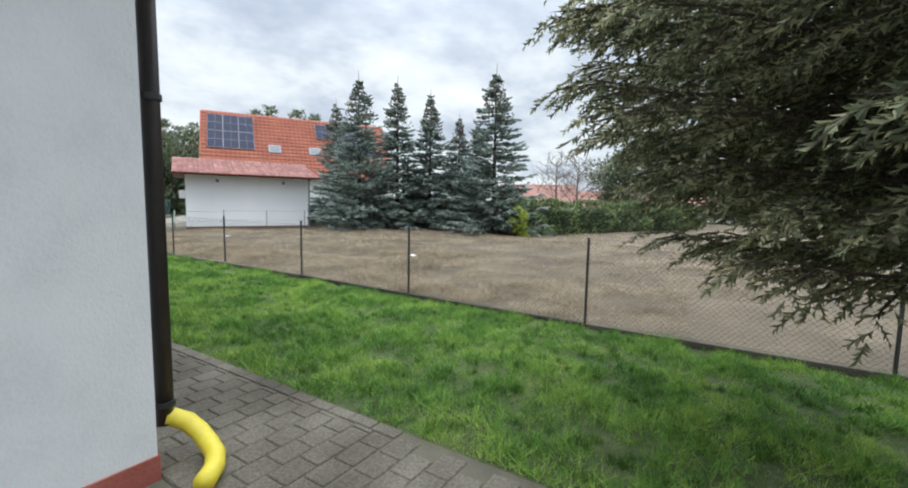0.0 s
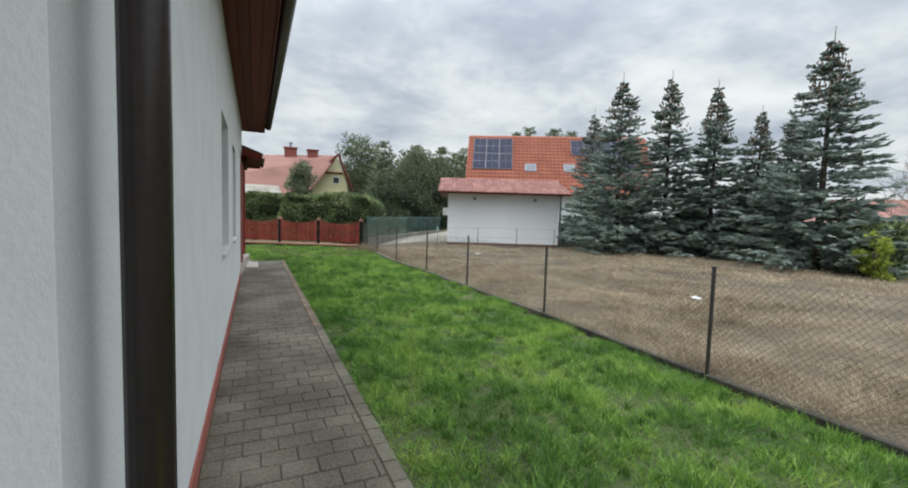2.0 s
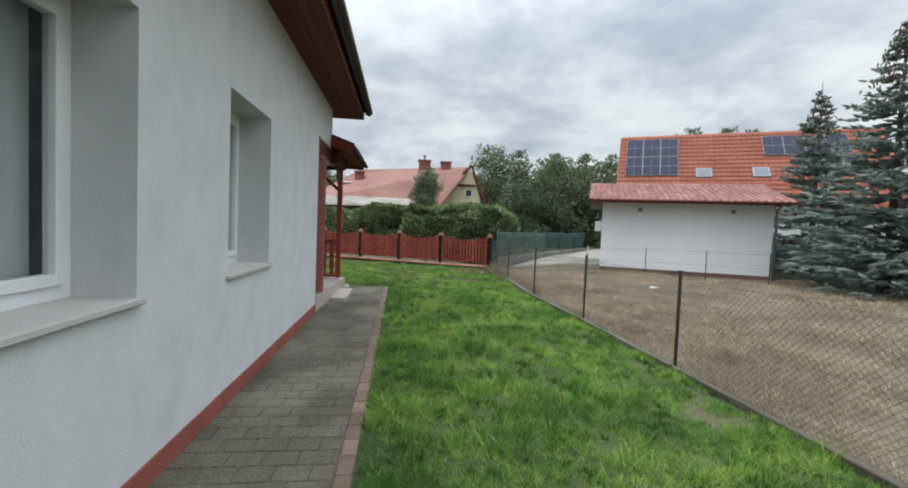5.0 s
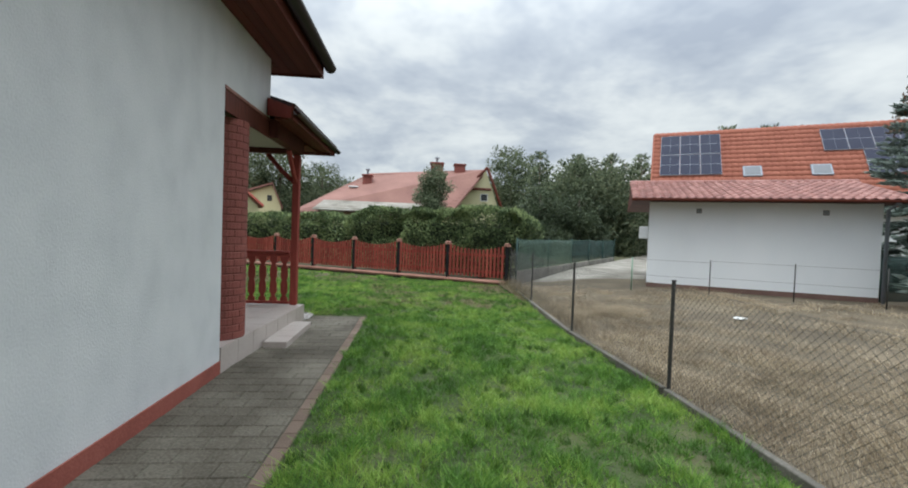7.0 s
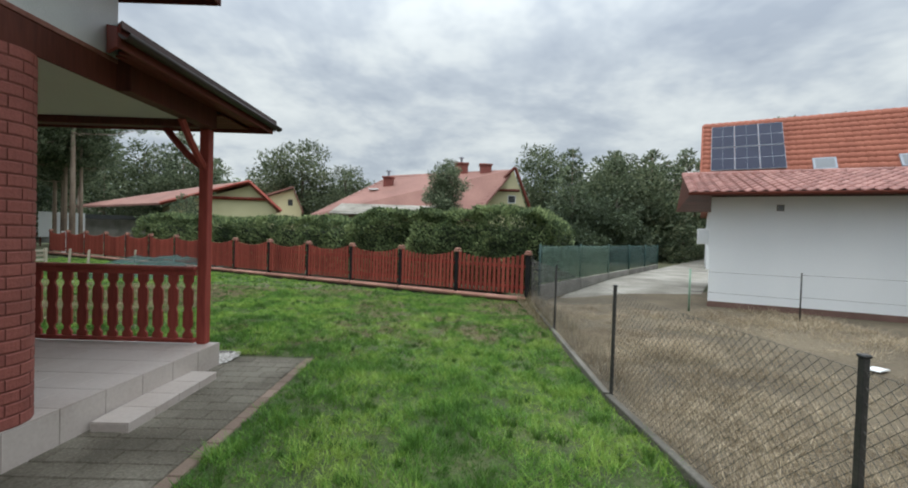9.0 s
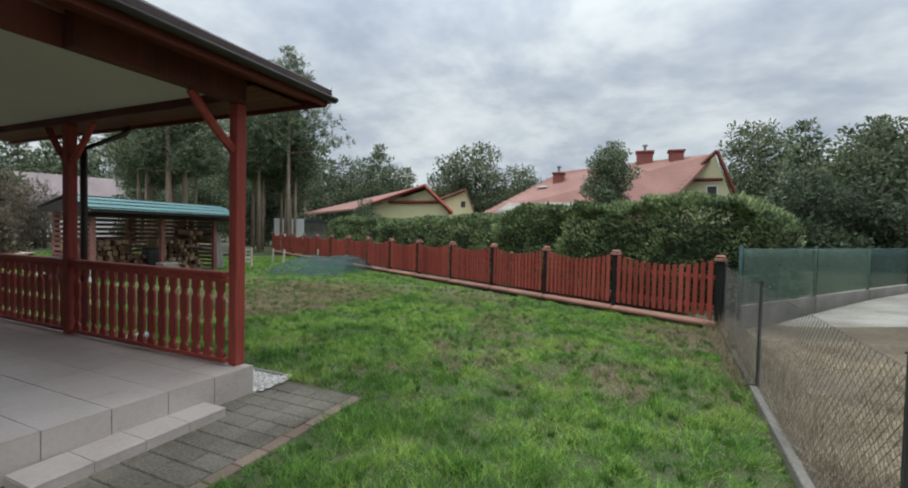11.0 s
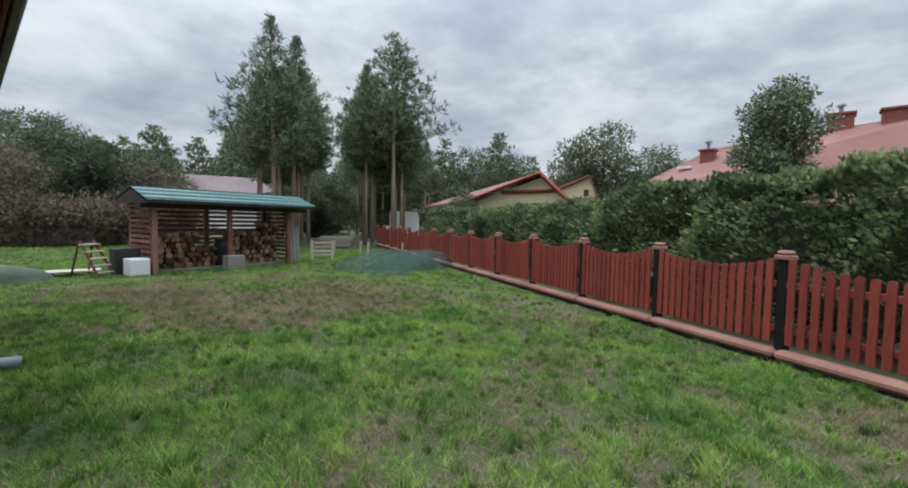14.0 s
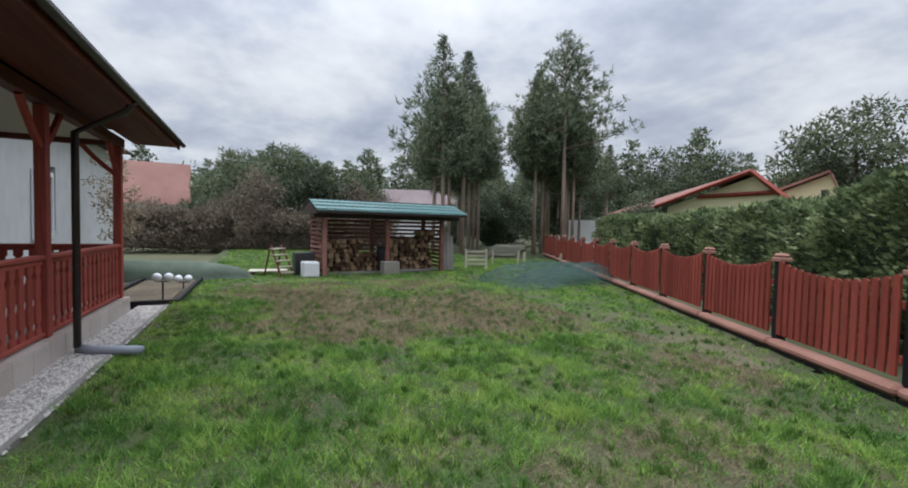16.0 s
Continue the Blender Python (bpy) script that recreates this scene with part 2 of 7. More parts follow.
M_PALEWOOD = mat("pale_raw_wood", ((0.32, 0.27, 0.21), (0.44, 0.39, 0.31), (0.55, 0.50, 0.42)), 2, 30, 0.8, 0.25, rand=0.3)
M_WHITEGOODS = mat("white_enamel", ((0.66, 0.68, 0.70), (0.74, 0.75, 0.76)), 1, 30, 0.4, 0.03)
M_BLACK = mat("black_plastic", ((0.012, 0.012, 0.013), (0.025, 0.025, 0.026)), 3, 40, 0.5, 0.1)
M_GRAVEL = mat("pale_gravel", ((0.24, 0.22, 0.20), (0.37, 0.345, 0.32), (0.50, 0.47, 0.44)), 8, 60, 0.9, 0.5, island=0.5)
M_YELLOWPIPE = mat("yellow_drain_hose", ((0.55, 0.44, 0.03), (0.66, 0.55, 0.05)), 4, 40, 0.5, 0.1)
M_GREYPIPE = mat("grey_drain_pipe", ((0.20, 0.22, 0.26), (0.28, 0.30, 0.34)), 3, 40, 0.5, 0.1)
M_BARK = mat("spruce_bark", ((0.05, 0.038, 0.03), (0.09, 0.07, 0.055), (0.13, 0.105, 0.085)), 4, 30, 0.95, 0.6, stretch=(1, 1, 0.3))
M_PINEBARK = mat("pine_bark", ((0.20, 0.145, 0.115), (0.33, 0.25, 0.20), (0.45, 0.355, 0.29)), 3, 25, 0.95, 0.6, stretch=(1, 1, 0.3))
M_BLUESPRUCE = leafy("blue_spruce_needles", ((0.125, 0.160, 0.138), (0.25, 0.305, 0.27), (0.44, 0.50, 0.455)), 1.2)
M_NEEDLE = leafy("spruce_needles", ((0.085, 0.100, 0.055), (0.200, 0.225, 0.125), (0.40, 0.38, 0.22)), 2.0)
M_PINE = leafy("pine_needles", ((0.048, 0.068, 0.038), (0.128, 0.160, 0.095), (0.270, 0.315, 0.195)), 0.7, island=0.42, through_light=0.35)
M_LEAF = leafy("mixed_leaves", ((0.048, 0.068, 0.036), (0.108, 0.136, 0.076), (0.200, 0.228, 0.132)), 0.4, island=0.42, through_light=0.35)
M_DARKLEAF = leafy("dark_evergreen_leaves", ((0.030, 0.044, 0.026), (0.062, 0.084, 0.046), (0.115, 0.142, 0.080)), 0.6, island=0.3, through_light=0.3)
M_CONE = mat("spruce_cone", ((0.10, 0.062, 0.038), (0.17, 0.11, 0.07), (0.24, 0.165, 0.11)), 4, 40, 0.8, 0, island=0.5)
M_BARETWIG = mat("bare_twig", ((0.10, 0.08, 0.068), (0.16, 0.13, 0.11), (0.22, 0.185, 0.16)), 2, 30, 0.9, 0)
M_AUTUMN = leafy("brown_autumn_twigs", ((0.110, 0.092, 0.064), (0.185, 0.152, 0.112), (0.28, 0.235, 0.178)), 0.5)
M_HEDGE = leafy("hedge_leaves", ((0.060, 0.088, 0.040), (0.150, 0.200, 0.092), (0.32, 0.38, 0.175)), 1.5, island=0.26, lo=0.36, hi=0.64, through_light=0.36)
# near-black green, painted shade for the inside of the hedges
M_HEDGESHADE = mat("hedge_inner_shade", ((0.014, 0.021, 0.010), (0.030, 0.040, 0.020)), 2, 20, 0.95, 0.2)
M_TRACK = mat("worn_sandy_track", ((0.060, 0.064, 0.036), (0.105, 0.104, 0.070), (0.16, 0.152, 0.115)), 0.8, 20, 0.95, 0.5)
M_LANE = mat("sandy_lane", ((0.16, 0.145, 0.12), (0.24, 0.222, 0.19), (0.32, 0.30, 0.265)), 1.1, 30, 0.95, 0.5, lo=0.38, hi=0.62)
# thatch coloured very dark, painting the shadow in gaps between tufts
M_LAWNSOIL = mat("gap_shade_thatch", ((0.022, 0.032, 0.009), (0.042, 0.058, 0.016), (0.08, 0.09, 0.03)), 1.6, 24, 0.95, 0.5, bdist=0.03)
_n, _l = M_LAWNSOIL.node_tree.nodes, M_LAWNSOIL.node_tree.links
_b = _n["Principled BSDF"]
_green = _b.inputs["Base Color"].links[0].from_socket
_wear, _soil, _ramp, _mix = _n.new("ShaderNodeAttribute"), _n.new("ShaderNodeTexNoise"), _n.new("ShaderNodeValToRGB"), _n.new("ShaderNodeMix")
_wear.attribute_name = "wear"                        # where the turf is worn through
_soil.inputs["Scale"].default_value, _soil.inputs["Detail"].default_value = 18, 5
_ramp.color_ramp.elements[0].position, _ramp.color_ramp.elements[0].color = 0.35, (0.070, 0.055, 0.032, 1)
_ramp.color_ramp.elements[1].position, _ramp.color_ramp.elements[1].color = 0.65, (0.165, 0.130, 0.080, 1)
_mix.data_type = "RGBA"
_l.new(_n.new("ShaderNodeTexCoord").outputs["Object"], _soil.inputs["Vector"])
_l.new(_soil.outputs["Fac"], _ramp.inputs[0])
_l.new(_wear.outputs["Fac"], _mix.inputs[0])
_l.new(_green, _mix.inputs[6])
_l.new(_ramp.outputs[0], _mix.inputs[7])
_l.new(_mix.outputs[2], _b.inputs["Base Color"])
M_MEADOW = mat("dry_meadow_soil", ((0.058, 0.044, 0.028), (0.098, 0.076, 0.048), (0.155, 0.122, 0.08)), 0.9, 14, 0.95, 0.5, bdist=0.03)
M_WILD = mat("rough_grass_soil", ((0.045, 0.052, 0.022), (0.075, 0.08, 0.035), (0.12, 0.11, 0.06)), 0.5, 14, 0.95, 0.5, bdist=0.03)
M_YELLOWLEAF = leafy("yellow_green_leaves", ((0.20, 0.25, 0.04), (0.30, 0.36, 0.06), (0.40, 0.45, 0.10)), 2)
M_GRASS = leafy("lawn_grass", ((0.068, 0.155, 0.028), (0.158, 0.305, 0.052), (0.30, 0.42, 0.088)), 1.3, island=0.16, rough=0.55, fine=9, lo=0.40, hi=0.61, through_light=0.33)
# coarse grass, darker than the lawn to paint shade at the tuft sides
M_TUFT = leafy("shade_dark_coarse_grass", ((0.034, 0.084, 0.015), (0.070, 0.148, 0.026), (0.12, 0.21, 0.042)), 3, island=0.3, rough=0.55, through_light=0.25)
M_STRAW = leafy("dry_grass", ((0.20, 0.155, 0.104), (0.355, 0.285, 0.195), (0.53, 0.445, 0.32)), 0.9, island=0.4, rough=0.8, fine=5, lo=0.33, hi=0.67, through_light=0.3)
M_DEAD = leafy("dead_grass", ((0.125, 0.100, 0.056), (0.215, 0.178, 0.105), (0.33, 0.285, 0.175)), 1.2, island=0.4, rough=0.8, fine=5, through_light=0.3)
M_PALEGREEN = mat("pale_green_paint", ((0.16, 0.25, 0.18), (0.24, 0.33, 0.25)), 3, 40, 0.5, 0.1)
M_GLASS = bpy.data.materials.new("window_glass")
M_GLASS.use_nodes = True
g = M_GLASS.node_tree.nodes["Principled BSDF"]
g.inputs["Transmission Weight"].default_value, g.inputs["Roughness"].default_value, g.inputs["IOR"].default_value = 1.0, 0.02, 1.45
g.inputs["Base Color"].default_value = (0.85, 0.9, 0.9, 1)


# ---- mesh helpers ----
def thing(name, label, category, m=None, group="", kind=""):
    ob = new(name)
    ob.empty_display_size = 0.1
    if m is not None:
        ob.matrix_world = m
    return tagged(ob, label, category, group, kind)


def mesh_of(name, verts, faces, material, smooth=False):
    me = bpy.data.meshes.new(name)
    me.from_pydata([tuple(v) for v in verts], [], faces)
    me.materials.append(material)
    if smooth:
        me.polygons.foreach_set("use_smooth", [True] * len(me.polygons))
    me.update()
    return me


def mesh_np(name, verts, tris, material):
    """A mesh of triangles from arrays."""
    me = bpy.data.meshes.new(name)
    nv, nt = len(verts), len(tris)
    me.vertices.add(nv)
    me.vertices.foreach_set("co", np.asarray(verts, dtype=np.float32).ravel())
    me.loops.add(nt * 3)
    me.loops.foreach_set("vertex_index", np.asarray(tris, dtype=np.int32).ravel())
    me.polygons.add(nt)
    me.polygons.foreach_set("loop_start", np.arange(0, nt * 3, 3, dtype=np.int32))
    me.update(calc_edges=True)
    me.materials.append(material)
    return me


def bm_mesh(name, bm, material, smooth=False):
    me = bpy.data.meshes.new(name)
    bm.to_mesh(me)
    bm.free()
    me.materials.append(material)
    if smooth:
        me.polygons.foreach_set("use_smooth", [True] * len(me.polygons))
    return me


def put(name, me, parent=None, m=None, label=""):
    """Links mesh data as one object, under a thing or a part."""
    ob = new(name, me)
    if parent is not None:
        ob.parent = parent
    if m is not None:
        ob.matrix_basis = m
    if label:
        ob["label"] = label
    return ob


def part(name, bm, material, parent, label="", m=None, smooth=False):
    return put(name, bm_mesh(name, bm, material, smooth), parent, m, label)


def add_box(bm, x0, y0, z0, x1, y1, z1, bevel=0.0, m=None):
    vs = [bm.verts.new((x, y, z)) for x in (x0, x1) for y in (y0, y1) for z in (z0, z1)]
    fs = [bm.faces.new([vs[i] for i in f]) for f in ((0, 1, 3, 2), (4, 6, 7, 5), (0, 4, 5, 1), (2, 3, 7, 6), (0, 2, 6, 4), (1, 5, 7, 3))]
    if bevel:
        es = list({e for f in fs for e in f.edges})
        r = bmesh.ops.bevel(bm, geom=es, offset=bevel, segments=1, affect="EDGES", profile=0.5)
        vs = list({v for f in r["faces"] for v in f.verts} | {v for v in vs if v.is_valid})
    if m is not None:
        bmesh.ops.transform(bm, matrix=m, verts=[v for v in vs if v.is_valid])
    return vs


def box(x0, y0, z0, x1, y1, z1, bevel=0.0):
    bm = bmesh.new()
    add_box(bm, x0, y0, z0, x1, y1, z1, bevel)
    return bm


def add_tube(bm, pts, radii, seg=8, cap=True):
    """A tube along points, with a radius at each."""
    rings = []
    pts = [Vector(p) for p in pts]
    for i, p in enumerate(pts):
        d = (pts[min(i + 1, len(pts) - 1)] - pts[max(i - 1, 0)]).normalized()
        a = d.cross(Vector((0, 0, 1)) if abs(d.z) < 0.9 else Vector((1, 0, 0))).normalized()
        b = d.cross(a)
        r = radii[i] if isinstance(radii, (list, tuple)) else radii
        rings.append([bm.verts.new(p + (a * math.cos(k * math.tau / seg) + b * math.sin(k * math.tau / seg)) * r) for k in range(seg)])
    for r0, r1 in zip(rings, rings[1:]):
        for k in range(seg):
            bm.faces.new((r0[k], r0[(k + 1) % seg], r1[(k + 1) % seg], r1[k]))
    if cap:
        bm.faces.new(rings[0][::-1])
        bm.faces.new(rings[-1])


def tube(pts, radii, seg=8):
    bm = bmesh.new()
    add_tube(bm, pts, radii, seg)
    return bm


def prism(outline, depth, axis="y"):
    """A flat outline of (a, z) pairs, extruded along y or x by depth about 0."""
    bm = bmesh.new()
    ends = []
    for s in (-0.5, 0.5):
        ends.append([bm.verts.new((a, s * depth, z) if axis == "y" else (s * depth, a, z)) for a, z in outline])
    n = len(outline)
    bm.faces.new(ends[0])
    bm.faces.new(ends[1][::-1])
    for k in range(n):
        bm.faces.new((ends[0][k], ends[1][k], ends[1][(k + 1) % n], ends[0][(k + 1) % n]))
    bmesh.ops.recalc_face_normals(bm, faces=bm.faces)
    return bm


def value_noise(x, y, cell, seed=0):
    """Smooth random field over the plan, 0 to 1, for arrays."""
    rng = np.random.RandomState(seed)
    g = rng.rand(256, 256)
    u, v = np.asarray(x) / cell, np.asarray(y) / cell
    i, j = np.floor(u).astype(int), np.floor(v).astype(int)
    fu, fv = u - i, v - j
    fu, fv = fu * fu * (3 - 2 * fu), fv * fv * (3 - 2 * fv)
    at = lambda a, b: g[a % 256, b % 256]
    return (at(i, j) * (1 - fu) + at(i + 1, j) * fu) * (1 - fv) + (at(i, j + 1) * (1 - fu) + at(i + 1, j + 1) * fu) * fv


def ground_z(x, y):
    """Height of the meadow and of all that lies beyond the wire fence."""
    t = np.clip((np.asarray(x, dtype=float) - 4.3) / 4.0, 0, 1)
    return 0.18 * t * t * (3 - 2 * t) - 0.03 - 0.2 * (np.asarray(x, dtype=float) < 4.05)

# ---- ground ----
FD = Vector((-0.8875, 0.4608, 0)).normalized()      # along the red fence
FO = Vector((4.315, 18.13, 0))                      # its corner post
FN = Vector((-FD.y, FD.x, 0)) * -1                 # towards the hedge
PXY = [(3.99, -5.2), (3.99, -2.65), (4.0, -0.07), (4.05, 2.58), (4.125, 5.14), (4.13, 7.68), (4.13, 9.93), (4.05, 12.18), (4.2, 14.94), (4.36, 17.75)]      # posts of the wire fence
WX = 1.05                                          # outer edge of the paved path


def sheet(name, xs, ys, zf, material):
    X, Y = np.meshgrid(np.asarray(xs, float), np.asarray(ys, float))
    Z = zf(X, Y)
    n, k = X.shape
    idx = np.arange(n * k).reshape(n, k)
    a, b, c, d = idx[:-1, :-1].ravel(), idx[:-1, 1:].ravel(), idx[1:, 1:].ravel(), idx[1:, :-1].ravel()
    tris = np.concatenate([np.stack([a, b, c], 1), np.stack([a, c, d], 1)])
    me = mesh_np(name, np.stack([X.ravel(), Y.ravel(), Z.ravel()], 1), tris, material)
    me.polygons.foreach_set("use_smooth", [True] * len(me.polygons))
    return me


far = [60, 90, 150, 300, 700, 1800]
xs = [-v for v in reversed(far)] + list(np.linspace(-40, 4, 45)) + [4.15] + list(np.linspace(5, 40, 36)) + far
ys = [-v for v in reversed(far)] + list(np.linspace(-30, 50, 81)) + [70, 100, 160, 320, 700, 1800]
ground = put("ground", sheet("ground", xs, ys, lambda X, Y: ground_z(X, Y) + 0.05 * (value_noise(X, Y, 2.3, 3) - 0.5) * (X > 4.6), M_WILD))
tagged(ground, "rough grassy ground reaching to the woods", "ground", kind="structure")
meadow = put("ground_meadow", sheet("ground_meadow", np.linspace(4.12, 42, 70), np.linspace(-30, 19.3, 90), lambda X, Y: ground_z(X + 0.1, Y) + 0.05 * (value_noise(X, Y, 2.3, 3) - 0.5) * (X > 4.6) + 0.018, M_MEADOW))
tagged(meadow, "dry tan meadow beyond the wire fence", "meadow", kind="structure")


def lawn_z(X, Y):
    X, Y = np.asarray(X, float), np.asarray(Y, float)
    rel = (X - FO.x) * FN.x + (Y - FO.y) * FN.y
    lump = 0.030 * (value_noise(X, Y, 0.24, 6) - 0.5) + 0.03 * (value_noise(X, Y, 1.7, 5) - 0.5)
    edge = np.clip((X - WX) / 0.25, 0.0, 1.0)
    return np.where(Y < 13.2, lump * edge - 0.015 * (1 - edge), lump) - 0.07 * np.clip(1 + rel / 5.0, 0, 1)


def lawn_wear(x, y):
    """How far the turf is worn, 0 to 1."""
    worn = 0.46 * value_noise(x, y, 1.3, 22) + 0.34 * value_noise(x, y, 0.45, 23) + 0.20 * value_noise(x, y, 0.16, 27)
    back = np.clip((np.asarray(y) - 12.5) / 2.5, 0, 1) * np.clip((np.asarray(x) + 11) / 3, 0, 1)
    u, v = 0.45 * (x + 4.0) + 0.893 * (y - 16.2), 0.893 * (x + 4.0) - 0.45 * (y - 16.2)     # along and across the trodden band
    band = np.exp(-(u / 2.9) ** 4 - (v / 1.75) ** 4)
    bald = 0.20 * np.exp(-(((x - 3.85) / 0.45) ** 2)) + back * (0.33 + 0.47 * band) + 0.05 + 0.5 * np.exp(-((x - 3.9) ** 2 + (y - 17.3) ** 2) / 0.4)
    return np.clip((bald - worn) / 0.42 + 0.42, 0, 1)


def inside_garden(x, y):
    """Lawn: bounded by the wire fence, the red fence, the path and the porch."""
    x, y = np.asarray(x, float), np.asarray(y, float)
    rel = (x - FO.x) * FN.x + (y - FO.y) * FN.y
    ok = (x < np.interp(y, [p[1] for p in PXY], [p[0] for p in PXY]) - 0.05) & (rel < -0.12)
    path = (x < WX + 0.01) & (y < 13.24)
    porch = (x < 0.15) & (y < 13.35)
    return ok & ~path & ~porch


def lawn_mesh():
    xs = np.concatenate([np.arange(-26, -6, 0.5), np.arange(-6, 4.45, 0.1)])
    ys = np.concatenate([np.arange(-8, 20, 0.1), np.arange(20, 34, 0.5)])
    X, Y = np.meshgrid(xs, ys)
    n, k = X.shape
    idx = np.arange(n * k).reshape(n, k)
    cx, cy = (X[:-1, :-1] + X[1:, 1:]) / 2, (Y[:-1, :-1] + Y[1:, 1:]) / 2
    rel = (cx - FO.x) * FN.x + (cy - FO.y) * FN.y
    ok = (rel < 0.1) & (cx < np.interp(cy, [p[1] for p in PXY], [p[0] for p in PXY]) + 0.02) & ~((cx < 0.2) & (cy < 12.9)) & ~((cx < WX - 0.05) & (cy < 13.0))
    a, b, c, d = (q[ok] for q in (idx[:-1, :-1], idx[:-1, 1:], idx[1:, 1:], idx[1:, :-1]))
    me = mesh_np("lawn", np.stack([X.ravel(), Y.ravel(), lawn_z(X, Y).ravel()], 1), np.concatenate([np.stack([a, b, c], 1), np.stack([a, c, d], 1)]), M_LAWNSOIL)
    me.polygons.foreach_set("use_smooth", [True] * len(me.polygons))
    at = me.attributes.new("wear", "FLOAT", "POINT")
    at.data.foreach_set("value", lawn_wear(X, Y).ravel().astype(np.float32))
    return me


lawn = tagged(put("lawn", lawn_mesh()), "green lawn with worn brown patches behind the house", "lawn", kind="structure")


def blades(name, pts, h, w, material, lean=0.5, seed=1, spread=1.3):
    """Grass: one tapered triangle a blade, at points (n, 3); the blades of a tuft lean together."""
    rng = np.random.RandomState(seed)
    n = len(pts)
    a = rng.rand(n) * math.tau
    d = np.stack([np.cos(a), np.sin(a), np.zeros(n)], 1)
    b = value_noise(pts[:, 0], pts[:, 1], 0.11, 26) * 4 * math.tau + spread * rng.randn(n)
    t = np.stack([np.cos(b), np.sin(b), np.zeros(n)], 1)
    hh = h * (0.55 + 0.9 * rng.rand(n))
    tip = pts + t * (hh * lean * rng.rand(n))[:, None]
    tip[:, 2] += hh
    v = np.stack([pts - d * (w / 2)[:, None], pts + d * (w / 2)[:, None], tip], 1).reshape(-1, 3)
    return mesh_np(name, v, np.arange(3 * n).reshape(-1, 3), material)


def lawn_points():
    rng = np.random.RandomState(11)
    out, hs, ws = [], [], []
    for (x0, x1, y0, y1, dens, h, w) in ((0.9, 4.15, -3.0, 13.0, 5600, 0.062, 0.0076), (-5.5, 4.36, 13.0, 18.7, 4600, 0.056, 0.0085),
                                         (-14, 4.3, 18.7, 27, 1100, 0.055, 0.015), (-14, -5.5, 11, 18.7, 1200, 0.055, 0.014), (-23, -14, 8, 24, 240, 0.06, 0.032), (-14, -9.2, 8, 11, 400, 0.06, 0.026)):
        n = int((x1 - x0) * (y1 - y0) * dens)
        x, y = x0 + rng.rand(n) * (x1 - x0), y0 + rng.rand(n) * (y1 - y0)
        clump = 0.45 * value_noise(x, y, 0.24, 6) + 0.55 * value_noise(x, y, 0.085, 24)
        keep = inside_garden(x, y) & (clump + 0.5 * rng.rand(n) > 0.35 + 0.74 * lawn_wear(x, y))
        x, y, clump = x[keep], y[keep], clump[keep]
        out.append(np.stack([x, y, lawn_z(x, y) - 0.004], 1))
        hs.append(h * (0.18 + 2.0 * clump ** 2) * (1 - 0.4 * lawn_wear(x, y)))
        ws.append(np.full(len(x), w))
    return np.concatenate(out), np.concatenate(hs), np.concatenate(ws)


def dry_points():
    """Dead stalks in the worn parts of the lawn behind the house."""
    rng = np.random.RandomState(19)
    n = 420000
    x, y = -7.5 + 11.7 * rng.rand(n), 13.0 + 6.4 * rng.rand(n)
    keep = inside_garden(x, y) & (0.15 + lawn_wear(x, y) > 0.9 * rng.rand(n) + 0.25 * value_noise(x, y, 0.2, 29))
    return np.stack([x[keep], y[keep], lawn_z(x[keep], y[keep]) - 0.002], 1)


dry = dry_points()
tagged(put("dead_grass", blades("dead_grass", dry, np.full(len(dry), 0.036), np.full(len(dry), 0.0075), M_DEAD, 2.4, 8, 2.0)), "dead brown grass in the worn lawn", "grass", kind="stuff")
lp, lh, lw = lawn_points()
tagged(put("lawn_grass", blades("lawn_grass", lp, lh, lw, M_GRASS, 1.7)), "short tufted green lawn grass", "grass", kind="stuff")


def tuft_points():
    """Coarse tufts standing over the lawn, their green darkened to paint the shade between clumps."""
    rng = np.random.RandomState(14)
    out = []
    for x0, x1, y0, y1, per in ((1.1, 4.05, -3.0, 13.2, 16), (-6.0, 4.2, 13.4, 18.9, 22), (-12, 3.0, 18.9, 25, 7)):
        n = int((x1 - x0) * (y1 - y0) * per)
        cx, cy, r = x0 + rng.rand(n) * (x1 - x0), y0 + rng.rand(n) * (y1 - y0), 0.02 + 0.04 * rng.rand(n)
        ok = inside_garden(cx, cy)
        cx, cy, r = cx[ok], cy[ok], r[ok]
        m = 34
        a, d = rng.rand(len(cx), m) * math.tau, np.sqrt(rng.rand(len(cx), m)) * r[:, None]
        x, y = (cx[:, None] + d * np.cos(a)).ravel(), (cy[:, None] + d * np.sin(a)).ravel()
        out.append(np.stack([x, y, lawn_z(x, y)], 1))
    return np.concatenate(out)


tp = tuft_points()
tagged(put("lawn_tufts", blades("lawn_tufts", tp, np.full(len(tp), 0.055), np.full(len(tp), 0.0075), M_TUFT, 0.9, 4, 3.0)), "coarse grass tufts in the lawn, darkened for the shade at their sides", "grass", kind="stuff")


